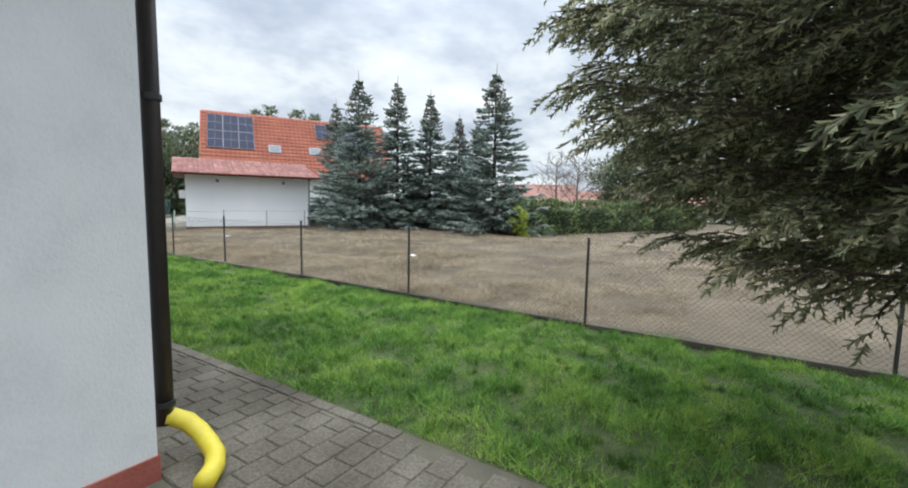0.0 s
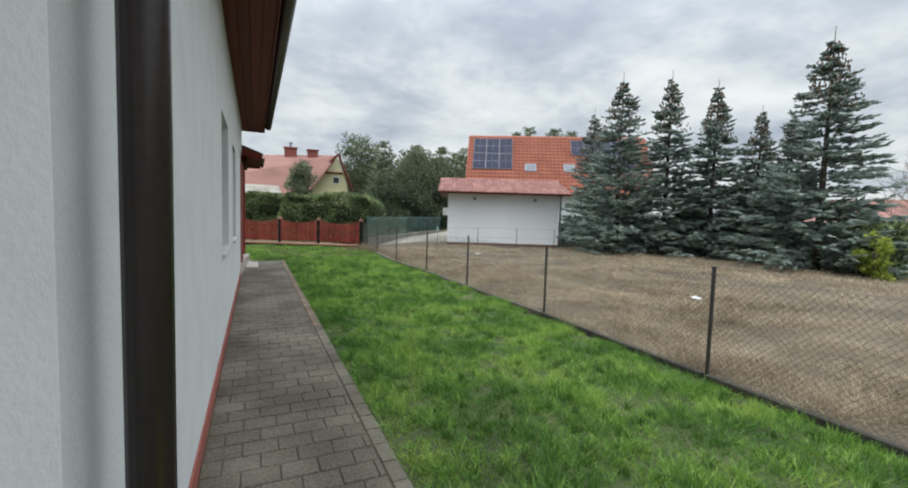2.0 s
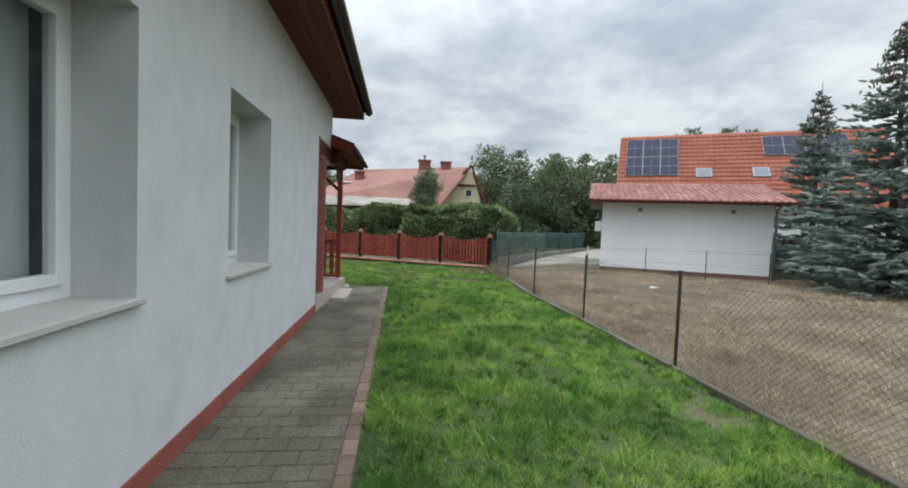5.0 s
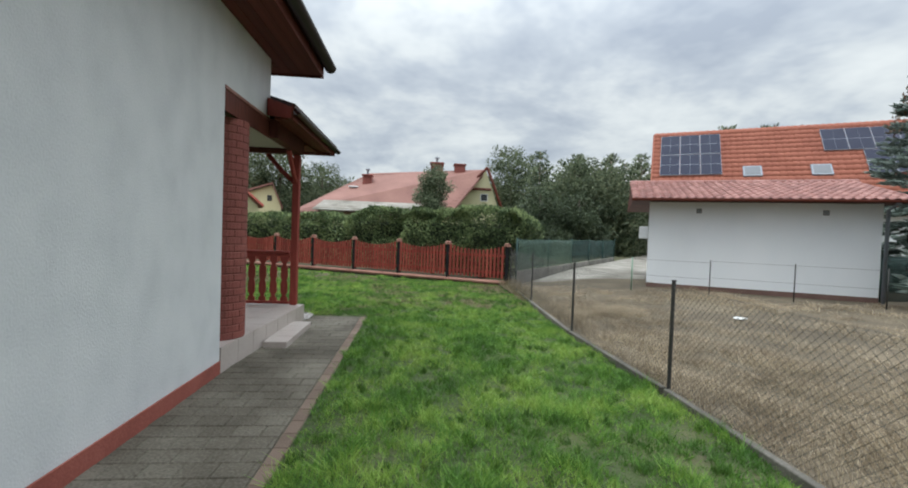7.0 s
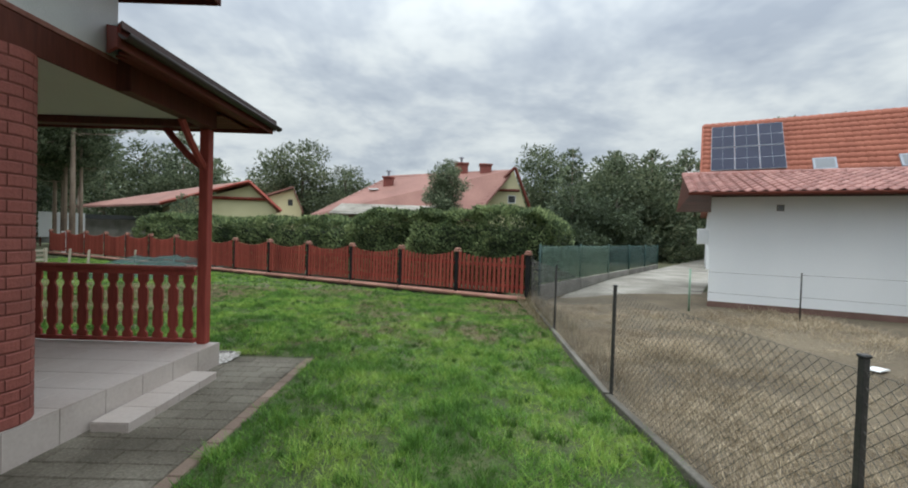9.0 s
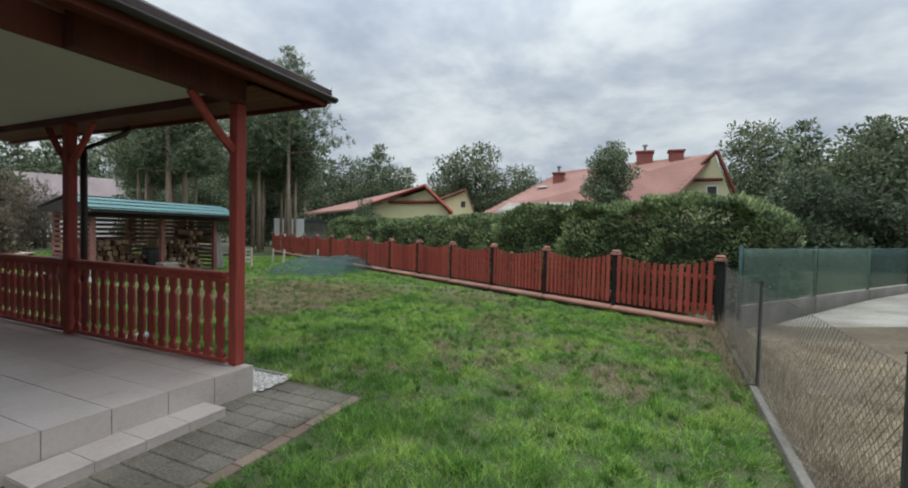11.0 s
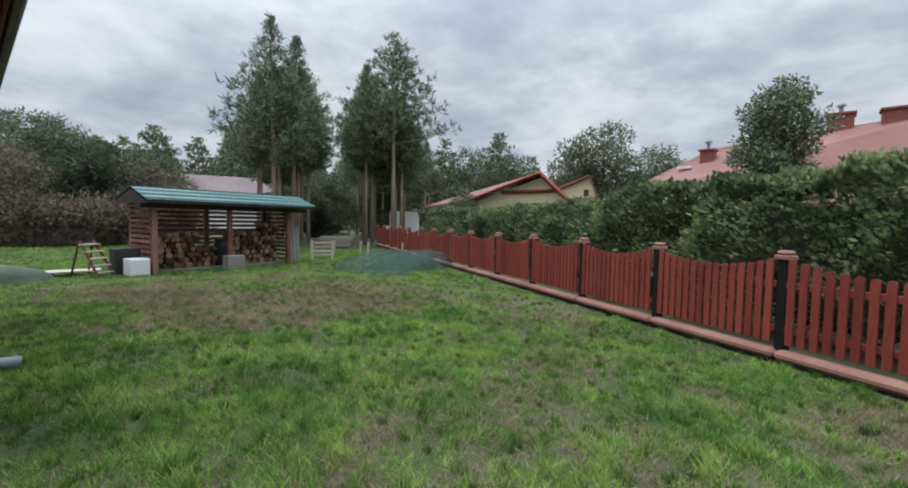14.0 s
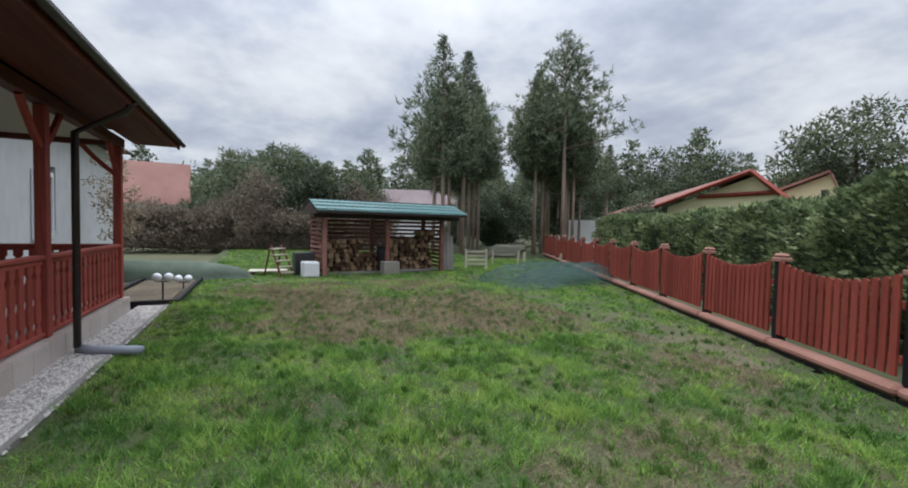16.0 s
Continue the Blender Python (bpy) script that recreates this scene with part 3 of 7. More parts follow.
def meadow_points():
    rng = np.random.RandomState(12)
    out, hs, ws = [], [], []
    for (x0, x1, y0, y1, dens, h, w) in ((4.2, 6.4, -1, 17.5, 3500, 0.10, 0.0085), (6.4, 9.0, -2, 16.5, 1700, 0.10, 0.012), (9.0, 14.0, -4, 14.5, 620, 0.10, 0.019), (14, 26, -10, 13, 150, 0.08, 0.030)):
        n = int((x1 - x0) * (y1 - y0) * dens)
        x, y = x0 + rng.rand(n) * (x1 - x0), y0 + rng.rand(n) * (y1 - y0)
        c = value_noise(x, y, 0.3, 31) * 0.6 + value_noise(x, y, 1.4, 32) * 0.4
        keep = c + 0.5 * rng.rand(n) > 0.36
        x, y, c = x[keep], y[keep], c[keep]
        out.append(np.stack([x, y, ground_z(x, y) - 0.02], 1))
        hs.append(h * (0.25 + 1.5 * c ** 1.6))
        ws.append(np.full(len(x), w))
    return np.concatenate(out), np.concatenate(hs), np.concatenate(ws)


mp_, mh, mw = meadow_points()
tagged(put("meadow_grass", blades("meadow_grass", mp_, mh, mw, M_STRAW, 2.8, 2, 1.6)), "dry flattened straw-coloured meadow grass", "grass", kind="stuff")

# tall dry grass left standing along the wire fence
rng = np.random.RandomState(15)
n = 3000
fy = 1.0 + 17.2 * rng.rand(n) ** 0.75
fx = 4.22 + 0.28 * rng.rand(n) ** 1.5 + 0.02 * np.clip(fy - 13, 0, 5)
keep = value_noise(fx * 0.3, fy, 0.5, 41) + 0.35 * (fy > 12) > 0.45
fp = np.stack([fx, fy, ground_z(fx, fy) - 0.01], 1)[keep]
tagged(put("fence_grass", blades("fence_grass", fp, np.where(fp[:, 1] > 12, 0.27, 0.16), np.full(len(fp), 0.006), M_STRAW, 0.5, 5, 3.0)), "tall dry grass along the wire fence", "grass", kind="stuff")

gp = fp[fp[:, 1] > 14.8] + np.array((-0.22, 0.13, 0.06))
gp = np.concatenate([gp, gp + np.array((0.16, 0.31, 0.0)), gp + np.array((0.30, -0.21, 0.0))])
tagged(put("rough_grass", blades("rough_grass", gp, np.full(len(gp), 0.10), np.full(len(gp), 0.008), M_DEAD, 0.9, 7, 3.0)), "rough uncut dry grass at the fence foot", "grass", kind="stuff")

# pale lane between the green fence and the garage
V, F = [], []
for i in range(41):
    y = 18.75 + 28.0 * (i / 40) ** 1.4
    l, r = 4.86 + (y - 18.2) * 0.7364, 8.6 + (y - 18.6) * 0.66
    for j in range(13):
        x = l + (r - l) * j / 12
        yy = y + (0.35 * (float(value_noise(x, 3.0, 0.5, 44)) - 0.5) if i == 0 else 0.0)
        V.append((x, yy, float(ground_z(x, yy)) + 0.045 - (0.03 if i == 0 else 0.0)))
        if i and j:
            k = len(V) - 1
            F.append((k - 14, k - 13, k, k - 1))
tagged(put("road_lane", mesh_of("road_lane", V, F, M_LANE, True)), "pale sandy lane beside the white garage", "road", kind="structure")

# sandy track leading off through the pines
V, F = [], []
for i in range(25):
    u = 0.13 + 0.87 * i / 24
    cx, cy = -11.0 - 34 * u, 22.6 + 22.5 * u
    for j in range(5):
        o = (j - 2) / 2 * (0.4 + 0.85 * min(1.0, 0.3 + 0.1 * i))
        x, y = cx + 0.55 * o, cy + 0.83 * o
        V.append((x, y, 0.035 if cx > -26 else 0.03))
        if i and j:
            k = len(V) - 1
            F.append((k - 6, k - 5, k, k - 1))
tagged(put("road_track", mesh_of("road_track", V, F, M_TRACK, True)), "pale sandy track between the pines", "track", kind="structure")

# ---- the house: white rendered walls, brown eaves, tiled porch ----
Y0, Y1, YU, YE = 0.95, 10.42, 11.62, 12.1     # house corner, end of the ground floor wall, end of the wall above the porch, end of the eaves
EAVE, OVER = 3.40, 0.49
WINS = [(4.77, 5.88, 0.99, 2.38), (7.0, 8.0, 0.97, 2.36)]

house = thing("house", "white rendered bungalow with brown eaves and red plinth", "house")


def wall_with_openings(bm, y0, y1, z0, z1, holes, x=0.0, t=0.36):
    """A wall along y whose outer face is at x; holes are (y0, y1, z0, z1)."""
    ys = sorted({y0, y1, *[h[0] for h in holes], *[h[1] for h in holes]})
    zs = sorted({z0, z1, *[h[2] for h in holes], *[h[3] for h in holes]})
    for a, b in zip(ys, ys[1:]):
        for c, d in zip(zs, zs[1:]):
            if not any(h[0] <= (a + b) / 2 <= h[1] and h[2] <= (c + d) / 2 <= h[3] for h in holes):
                add_box(bm, x - t, a, c, x, b, d)
    bmesh.ops.remove_doubles(bm, verts=bm.verts, dist=0.0005)
    seen = {}
    for f in bm.faces:
        seen.setdefault(tuple(sorted(v.index for v in f.verts)), []).append(f)
    bm.verts.index_update()
    seen = {}
    for f in bm.faces:
        seen.setdefault(tuple(sorted(v.index for v in f.verts)), []).append(f)
    bmesh.ops.delete(bm, geom=[f for fs in seen.values() if len(fs) > 1 for f in fs], context="FACES")


bm = bmesh.new()
wall_with_openings(bm, Y0, Y1, 0.0, EAVE + 0.1, WINS)
part("wall", bm, M_RENDER, house, "white textured render on the long side wall")
bm = box(-13.9, Y0 - 0.0, 0.0, -0.36, Y0 + 0.36, EAVE + 0.1)
part("wall", bm, M_RENDER, house)
bm = bmesh.new()
NWIN = [(8.9, 9.75, 1.1, 2.55), (3.0, 3.9, 0.24, 2.3)]
wall_with_openings(bm, 0.36, 13.9, 0.0, EAVE + 0.1, NWIN)
NM = Matrix.Translation((0, Y1, 0)) @ Matrix.Rotation(math.pi / 2, 4, "Z")
part("wall", bm, M_RENDER, house, "", NM)
part("wall", box(-13.9, Y0 + 0.36, 0.0, -13.54, Y1 - 0.36, EAVE + 0.1), M_RENDER, house)
# wall above the porch
part("wall", box(-0.36, Y1, 2.69, 0.0, YU, EAVE + 0.1), M_RENDER, house, "white render above the porch")
part("wall", box(-5.3, YU - 0.3, 2.69, -0.36, YU, EAVE + 0.1), M_RENDER, house)
part("wall", box(-5.3, Y1 + 0.002, 2.69, -5.0, YU - 0.302, EAVE + 0.1), M_RENDER, house)
# plinth
part("plinth", box(0.0, Y0 - 0.004, -0.05, 0.012, Y1, 0.115, 0.003), M_PLINTH, house, "red painted plinth band")
part("plinth", box(-13.9, Y0 - 0.012, -0.05, 0.008, Y0 - 0.001, 0.115, 0.003), M_PLINTH, house)
# floor slab and ceiling of the rooms, coloured dark as if unlit
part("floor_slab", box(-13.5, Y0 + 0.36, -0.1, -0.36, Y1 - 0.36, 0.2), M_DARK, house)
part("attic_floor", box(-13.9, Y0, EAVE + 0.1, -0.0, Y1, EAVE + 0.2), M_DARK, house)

# soffit boards
sof = bm_mesh("soffit_board", box(0.0, 0.0, 0.0, 0.118, 1.0, 0.02, 0.003), M_SOFFIT)
for k in range(4):
    put("soffit_board", sof, house, Matrix.Translation((0.002 + k * 0.122, Y0 - 0.6, EAVE - 0.02)) @ Matrix.Diagonal((1, YE - Y0 + 0.57, 1, 1)))
for k in range(4):
    put("soffit_board", sof, house, Matrix.Translation((0.0, YU + 0.003 + k * 0.118, EAVE - 0.021)) @ Matrix.Rotation(math.pi / 2, 4, "Z") @ Matrix.Diagonal((0.96, 5.7, 1, 1)))
part("fascia", box(OVER, Y0 - 0.62, EAVE - 0.045, OVER + 0.022, YE, EAVE + 0.15, 0.004), M_SOFFIT, house, "brown fascia board")
part("barge_board", box(-5.7, YE - 0.025, EAVE - 0.045, OVER - 0.003, YE - 0.002, EAVE + 0.13, 0.004), M_SOFFIT, house)


def gutter(x, y0, y1, z, r=0.06):
    """Half-round gutter along y."""
    bm = bmesh.new()
    prof = [(x + r + r * math.cos(a), z + r * math.sin(a)) for a in [math.pi + k * math.pi / 8 for k in range(9)]]
    prof += [(x + r + (r - 0.005) * math.cos(a), z + (r - 0.005) * math.sin(a)) for a in [2 * math.pi - k * math.pi / 8 for k in range(9)]]
    a = [bm.verts.new((px, y0, pz)) for px, pz in prof]
    b = [bm.verts.new((px, y1, pz)) for px, pz in prof]
    n = len(prof)
    for k in range(n):
        bm.faces.new((a[k], b[k], b[(k + 1) % n], a[(k + 1) % n]))
    bm.faces.new(a[::-1])
    bm.faces.new(b)
    return bm


part("gutter", gutter(OVER + 0.026, Y0 - 0.62, YE + 0.03, EAVE + 0.115, 0.076), M_GUTTER, house, "dark brown gutter", smooth=True)

# roof slope with its rows of tiles
PITCH = radians(36)


def tile_mesh(w, l, name, material, wave=0.025, t=0.014, seg=4):
    """One roof tile, lying in x (across) and y (up the slope), with a rolled profile."""
    vs, fs = [], []
    for j, y in enumerate((0.0, l)):
        for i in range(seg + 1):
            u = i / seg
            vs.append((u * w, y, wave * math.sin(u * math.pi) ** 2 + (0.018 if j == 0 else 0.0)))
    n = seg + 1
    for i in range(seg):
        fs.append((i, i + 1, n + i + 1, n + i))
    base = len(vs)
    for i in range(n):
        x, y, z = vs[i]
        vs.append((x, y, z - t))
    for i in range(seg):
        fs.append((base + i, base + i + 1, i + 1, i))
    return mesh_of(name, vs, fs, material, True)


def joined_tiles(w, l, nx, ny, name, material, wave=0.03, hip=0.0):
    """Many tiles in one mesh, over x and y; hip: how far each row draws in at both ends."""
    t = tile_mesh(w * 1.02, l * 1.12, name, material, wave)
    V = np.array([v.co for v in t.vertices])
    F = []
    for p in t.polygons:
        q = list(p.vertices)
        F += [(q[0], q[1], q[2]), (q[0], q[2], q[3])]
    F = np.array(F)
    vs, fs = [], []
    rng = np.random.RandomState(7)
    for j in range(ny):
        for i in range(nx):
            if hip and not hip * j <= i * w <= nx * w - hip * j - w:
                continue
            fs.append(F + len(V) * len(vs))
            vs.append(V + np.array([i * w, j * l, rng.rand() * 0.006]))
    return mesh_np(name, np.concatenate(vs), np.concatenate(fs), material)


slope = Matrix.Translation((OVER + 0.08, Y0 - 0.62, EAVE + 0.15)) @ Matrix(((0, -math.cos(PITCH), math.sin(PITCH), 0), (1, 0, 0, 0), (0, math.sin(PITCH), math.cos(PITCH), 0), (0, 0, 0, 1)))
nrow = int((YE + 0.02 - Y0 + 0.62) / 0.3)
put("roof_tiles", joined_tiles((YE + 0.02 - Y0 + 0.62) / nrow, 0.36, nrow, 20, "roof_tiles", M_DARKTILE, hip=0.36 * math.cos(PITCH)), house, slope, "dark brown roof tiles")


def hip_roof(x0, x1, y0, y1, z, along):
    """A closed hip roof over a rectangle of eaves, with its ridge along x or y."""
    bm = bmesh.new()
    hw = min(x1 - x0, y1 - y0) / 2
    top = z + hw * math.tan(PITCH)
    q = [bm.verts.new(p) for p in ((x1, y0, z), (x1, y1, z), (x0, y1, z), (x0, y0, z))]
    if along == "x":
        r = [bm.verts.new((x1 - hw, (y0 + y1) / 2, top)), bm.verts.new((x0 + hw, (y0 + y1) / 2, top))]
        fs = ((q[0], q[1], r[0]), (q[1], q[2], r[1], r[0]), (q[2], q[3], r[1]), (q[3], q[0], r[0], r[1]))
    else:
        r = [bm.verts.new(((x0 + x1) / 2, y0 + hw, top)), bm.verts.new(((x0 + x1) / 2, y1 - hw, top))]
        fs = ((q[3], q[0], r[0]), (q[0], q[1], r[1], r[0]), (q[1], q[2], r[1]), (q[2], q[3], r[0], r[1]))
    for fc in (*fs, (q[0], q[3], q[2], q[1])):
        bm.faces.new(fc)
    bmesh.ops.recalc_face_normals(bm, faces=bm.faces)
    return bm


part("roof", hip_roof(-14.4, OVER, Y0 - 0.6, Y1 + 0.5, EAVE + 0.14, "x"), M_DARKTILE, house)
part("roof", hip_roof(-5.7, OVER - 0.003, 5.0, YE - 0.003, EAVE + 0.132, "y"), M_DARKTILE, house)


def window(parent, y0, y1, z0, z1, depth=0.29, mullion=True, x=0.0, flip=False):
    """White frame with sashes set back in the wall, a stone sill and panes."""
    win = put("window", bm_mesh("window", box(x - depth - 0.06, y0, z0, x - depth, y0 + 0.06, z1, 0.004), M_UPVC), parent, None, "white plastic window set deep in the wall")
    part("frame", box(x - depth - 0.06, y1 - 0.06, z0, x - depth, y1, z1, 0.004), M_UPVC, win)
    part("frame", box(x - depth - 0.06, y0 + 0.06, z1 - 0.06, x - depth, y1 - 0.06, z1, 0.004), M_UPVC, win)
    part("frame", box(x - depth - 0.06, y0 + 0.06, z0, x - depth, y1 - 0.06, z0 + 0.07, 0.004), M_UPVC, win)
    edges = [y0 + 0.06, y1 - 0.06] if not mullion else [y0 + 0.06, (y0 + y1) / 2, y1 - 0.06]
    for a, b in zip(edges, edges[1:]):
        bm = bmesh.new()
        for q in ((a, a + 0.055, z0 + 0.07, z1 - 0.06), (b - 0.055, b, z0 + 0.07, z1 - 0.06)):
            add_box(bm, x - depth - 0.045, q[0], q[2], x - depth + 0.018, q[1], q[3], 0.004)
        for q in ((z0 + 0.07, z0 + 0.125), (z1 - 0.115, z1 - 0.06)):
            add_box(bm, x - depth - 0.045, a + 0.055, q[0], x - depth + 0.018, b - 0.055, q[1], 0.004)
        part("sash", bm, M_UPVC, win)
        p = part("pane", box(x - depth - 0.02, a + 0.05, z0 + 0.12, x - depth - 0.014, b - 0.05, z1 - 0.11), M_GLASS, win)
        p.visible_shadow = False
        bm = bmesh.new()
        n = 24
        for k in range(n):
            ya, yb = a + 0.02 + (b - a - 0.04) * k / n, a + 0.02 + (b - a - 0.04) * (k + 1) / n
            xa, xb = [x - depth - 0.12 + 0.012 * math.sin(q * 9.1) for q in (k, k + 1)]
            bm.faces.new([bm.verts.new(c) for c in ((xa, ya, z0 + 0.1), (xb, yb, z0 + 0.1), (xb, yb, z1 - 0.05), (xa, ya, z1 - 0.05))])
        bmesh.ops.remove_doubles(bm, verts=bm.verts, dist=0.0001)
        part("curtain", bm, M_CURTAIN, win, "white net curtain", smooth=True)
    part("sill", box(x - depth - 0.01, y0 - 0.03, z0 - 0.03, x + 0.03, y1 + 0.03, z0 + 0.002, 0.004), M_SILL, win, "beige stone sill")
    return win


for w in WINS:
    window(house, *w, mullion=w[1] - w[0] > 1.05)
for w in NWIN:
    window(house, *w, mullion=False).matrix_basis = NM

# round brown downpipe at the corner with its clips
downpipe = thing("downpipe", "dark brown downpipe on the corner of the house", "downpipe")
PX, PY = 0.097, 1.085
part("pipe", tube([(PX, PY, 0.20), (PX, PY, 2.95), (PX + 0.1, PY, 3.05), (OVER + 0.02, PY, 3.25), (OVER + 0.102, PY, 3.36), (OVER + 0.102, PY, 3.45)], 0.044, 16), M_GUTTER, downpipe, smooth=True)
for z in (0.30, 1.9, 2.8):
    bm = tube([(PX, PY, z), (PX, PY, z + 0.03)], 0.053, 16)
    add_box(bm, 0.0, PY - 0.012, z + 0.005, PX - 0.048, PY + 0.012, z + 0.025)
    part("clip", bm, M_BLACK, downpipe)
hose = tagged(put("drain_hose", bm_mesh("drain_hose", tube([(PX, PY, 0.235), (PX + 0.03, PY - 0.01, 0.225), (PX + 0.09, PY - 0.05, 0.185), (PX + 0.125, PY - 0.11, 0.13), (PX + 0.135, PY - 0.18, 0.08), (PX + 0.12, PY - 0.27, 0.056), (PX + 0.06, PY - 0.37, 0.052), (PX - 0.04, PY - 0.46, 0.052)], 0.05, 14), M_YELLOWPIPE, True)), "yellow flexible drain hose curling from the downpipe", "drain hose")

# ---- porch ----
PF = 0.235
PE, PN, PW = 0.15, 12.87, -4.95                    # east, north and west edges of the porch floor
porch = thing("porch", "open porch with beige tiled floor and red-brown timber roof", "porch")
edge = lambda y: 0.01 + (PE - 0.01) * (y - Y1) / (PN - Y1)      # the outer edge runs a little askew of the wall
bm = bmesh.new()
oc = [(PW, Y1 + 0.002), (edge(Y1) - 0.012, Y1 + 0.002), (PE - 0.012, PN - 0.012), (PW, PN - 0.012)]
lo, up = [bm.verts.new((x, y, -0.06)) for x, y in oc], [bm.verts.new((x, y, PF - 0.014)) for x, y in oc]
bm.faces.new(lo[::-1])
bm.faces.new(up)
for k in range(4):
    bm.faces.new((lo[k], lo[(k + 1) % 4], up[(k + 1) % 4], up[k]))
part("base", bm, M_GROUT, porch)
ft = bm_mesh("floor_tile", box(0.002, 0.002, 0, 0.338, 0.338, 0.014, 0.002), M_TILE)
nx, ny, TP = int((PE - PW) / 0.34), 7, (PN - Y1 - 0.01) / 7
for i in range(nx - 1):
    for j in range(ny):
        put("floor_tile", ft, porch, Matrix.Translation((-0.2 - (i + 1) * 0.34, Y1 + 0.006 + j * TP, PF - 0.014)) @ Matrix.Diagonal((1, TP / 0.34, 1, 1)))
for j in range(ny):
    y0, y1 = Y1 + 0.008 + j * TP, Y1 + 0.004 + (j + 1) * TP
    bm = bmesh.new()
    oc = [(-0.198, y0), (edge(y0), y0), (edge(y1), y1), (-0.198, y1)]
    lo, up = [bm.verts.new((x, y, PF - 0.014)) for x, y in oc], [bm.verts.new((x, y, PF)) for x, y in oc]
    bm.faces.new(lo[::-1])
    bm.faces.new(up)
    for k in range(4):
        bm.faces.new((lo[k], lo[(k + 1) % 4], up[(k + 1) % 4], up[k]))
    part("edge_tile", bm, M_TILE, porch)
rt = bm_mesh("riser_tile", box(-0.012, 0.002, 0.0, 0, 0.338, PF + 0.03, 0.002), M_TILE)
skew = -math.atan2(PE - 0.01, PN - Y1)
for j in range(7):
    y0 = Y1 + 0.006 + j * TP
    put("riser_tile", rt, porch, Matrix.Translation((edge(y0), y0, -0.045)) @ Matrix.Rotation(skew, 4, "Z") @ Matrix.Diagonal((1, TP / 0.34, 1, 1)))
for i in range(nx):
    put("riser_tile", rt, porch, Matrix.Translation((PE - i * 0.34, PN, -0.045)) @ Matrix.Rotation(math.pi / 2, 4, "Z"))
step = thing("step", "low beige tiled step in front of the porch", "step")
part("base", box(0.09, 11.322, -0.03, 0.342, 12.428, 0.054), M_GROUT, step)
for j in range(4):
    y = 11.31 + j * 0.2825
    part("tread_tile", box(0.088, y + 0.0015, 0.055, 0.356, y + 0.281, 0.065, 0.002), M_TILE, step)
    part("riser_tile", box(0.343, y + 0.0015, -0.03, 0.354, y + 0.281, 0.0545, 0.002), M_TILE, step)
for y in (11.31, 12.429):
    part("end_tile", box(0.088, y, -0.03, 0.3425, y + 0.011, 0.0545, 0.002), M_TILE, step)

PZ, PB = 2.60, 2.455                                 # underside of roof, underside of beams
POSTS = [(0.0, 12.82), (-2.42, 12.76), (-4.85, 12.76)]
for x, y in POSTS:
    bm = box(x - 0.048, y - 0.048, PF, x + 0.048, y + 0.048, PB, 0.008)
    post = part("post", bm, M_WOODRED, porch, "red-brown stained timber post")
    sides = [(-1, 0), (0, -1)] if x > -1 else [(-1, 0), (1, 0)] if x > -4 else [(1, 0), (0, -1)]
    for dx, dy in sides:
        pts = [(x + dx * s * 0.42, y + dy * s * 0.42, PB - 0.42 + 0.42 * (0.7 * s + 0.3 * s * s)) for s in [k / 6 for k in range(7)]]
        part("brace", tube(pts, 0.036, 6), M_WOODRED, post)
part("beam", box(-0.02, YU + 0.002, PB, 0.10, 12.82, 2.685, 0.006), M_WOOD, porch, "dark brown timber beam")
part("lintel_board", box(-0.02, Y1 + 0.003, PB, -0.003, YU, 2.688, 0.003), M_WOOD, porch)
part("lintel_trim", box(-0.0025, Y1 + 0.003, 2.655, 0.006, YU, 2.688, 0.002), M_SHEDWOOD, porch)
part("beam", box(-4.95, 12.70, PB, -0.022, 12.82, PB + 0.125, 0.006), M_WOOD, porch)
part("beam", box(-4.91, Y1 + 0.002, PB, -4.79, 12.698, PB + 0.125, 0.006), M_WOOD, porch)
part("ceiling_panel", box(-4.9, Y1 + 0.01, PB + 0.07, -0.021, 12.69, PB + 0.085), M_CEIL, porch, "cream porch ceiling")
# soffit boards round the porch
NE_X, NE_Y = 0.40, 13.42
for k in range(3):
    put("soffit_board", sof, porch, Matrix.Translation((0.104 + k * 0.1, 11.46 - k * 0.1, PZ + 0.045 - k * 0.014)) @ Matrix.Rotation(0.14, 4, "Y") @ Matrix.Diagonal((0.83, NE_Y - 11.46 + k * 0.1 - 0.02, 1, 1)))
for k in range(5):
    put("soffit_board", sof, porch, Matrix.Translation((0.148, 12.825 + k * 0.117, PZ)) @ Matrix.Rotation(math.pi / 2, 4, "Z") @ Matrix.Diagonal((0.98, 5.65, 1, 1)))
part("fascia", box(NE_X, 11.10, PZ - 0.035, NE_X + 0.022, NE_Y, PZ + 0.12, 0.004), M_SOFFIT, porch)
part("fascia", box(-5.5, NE_Y, PZ - 0.035, NE_X + 0.022, NE_Y + 0.022, PZ + 0.12, 0.004), M_SOFFIT, porch)
bm = bmesh.new()
eb = [(0.003, 11.51, 2.70), (NE_X, 11.10, PZ - 0.02), (NE_X, 11.10, PZ + 0.10), (0.003, 11.51, 2.90)]
front = [bm.verts.new(p) for p in eb]
back = [bm.verts.new((p[0], p[1] + 0.028, p[2])) for p in eb]
bm.faces.new(front)
bm.faces.new(back[::-1])
for k in range(4):
    bm.faces.new((front[k], back[k], back[(k + 1) % 4], front[(k + 1) % 4]))
bmesh.ops.recalc_face_normals(bm, faces=bm.faces)
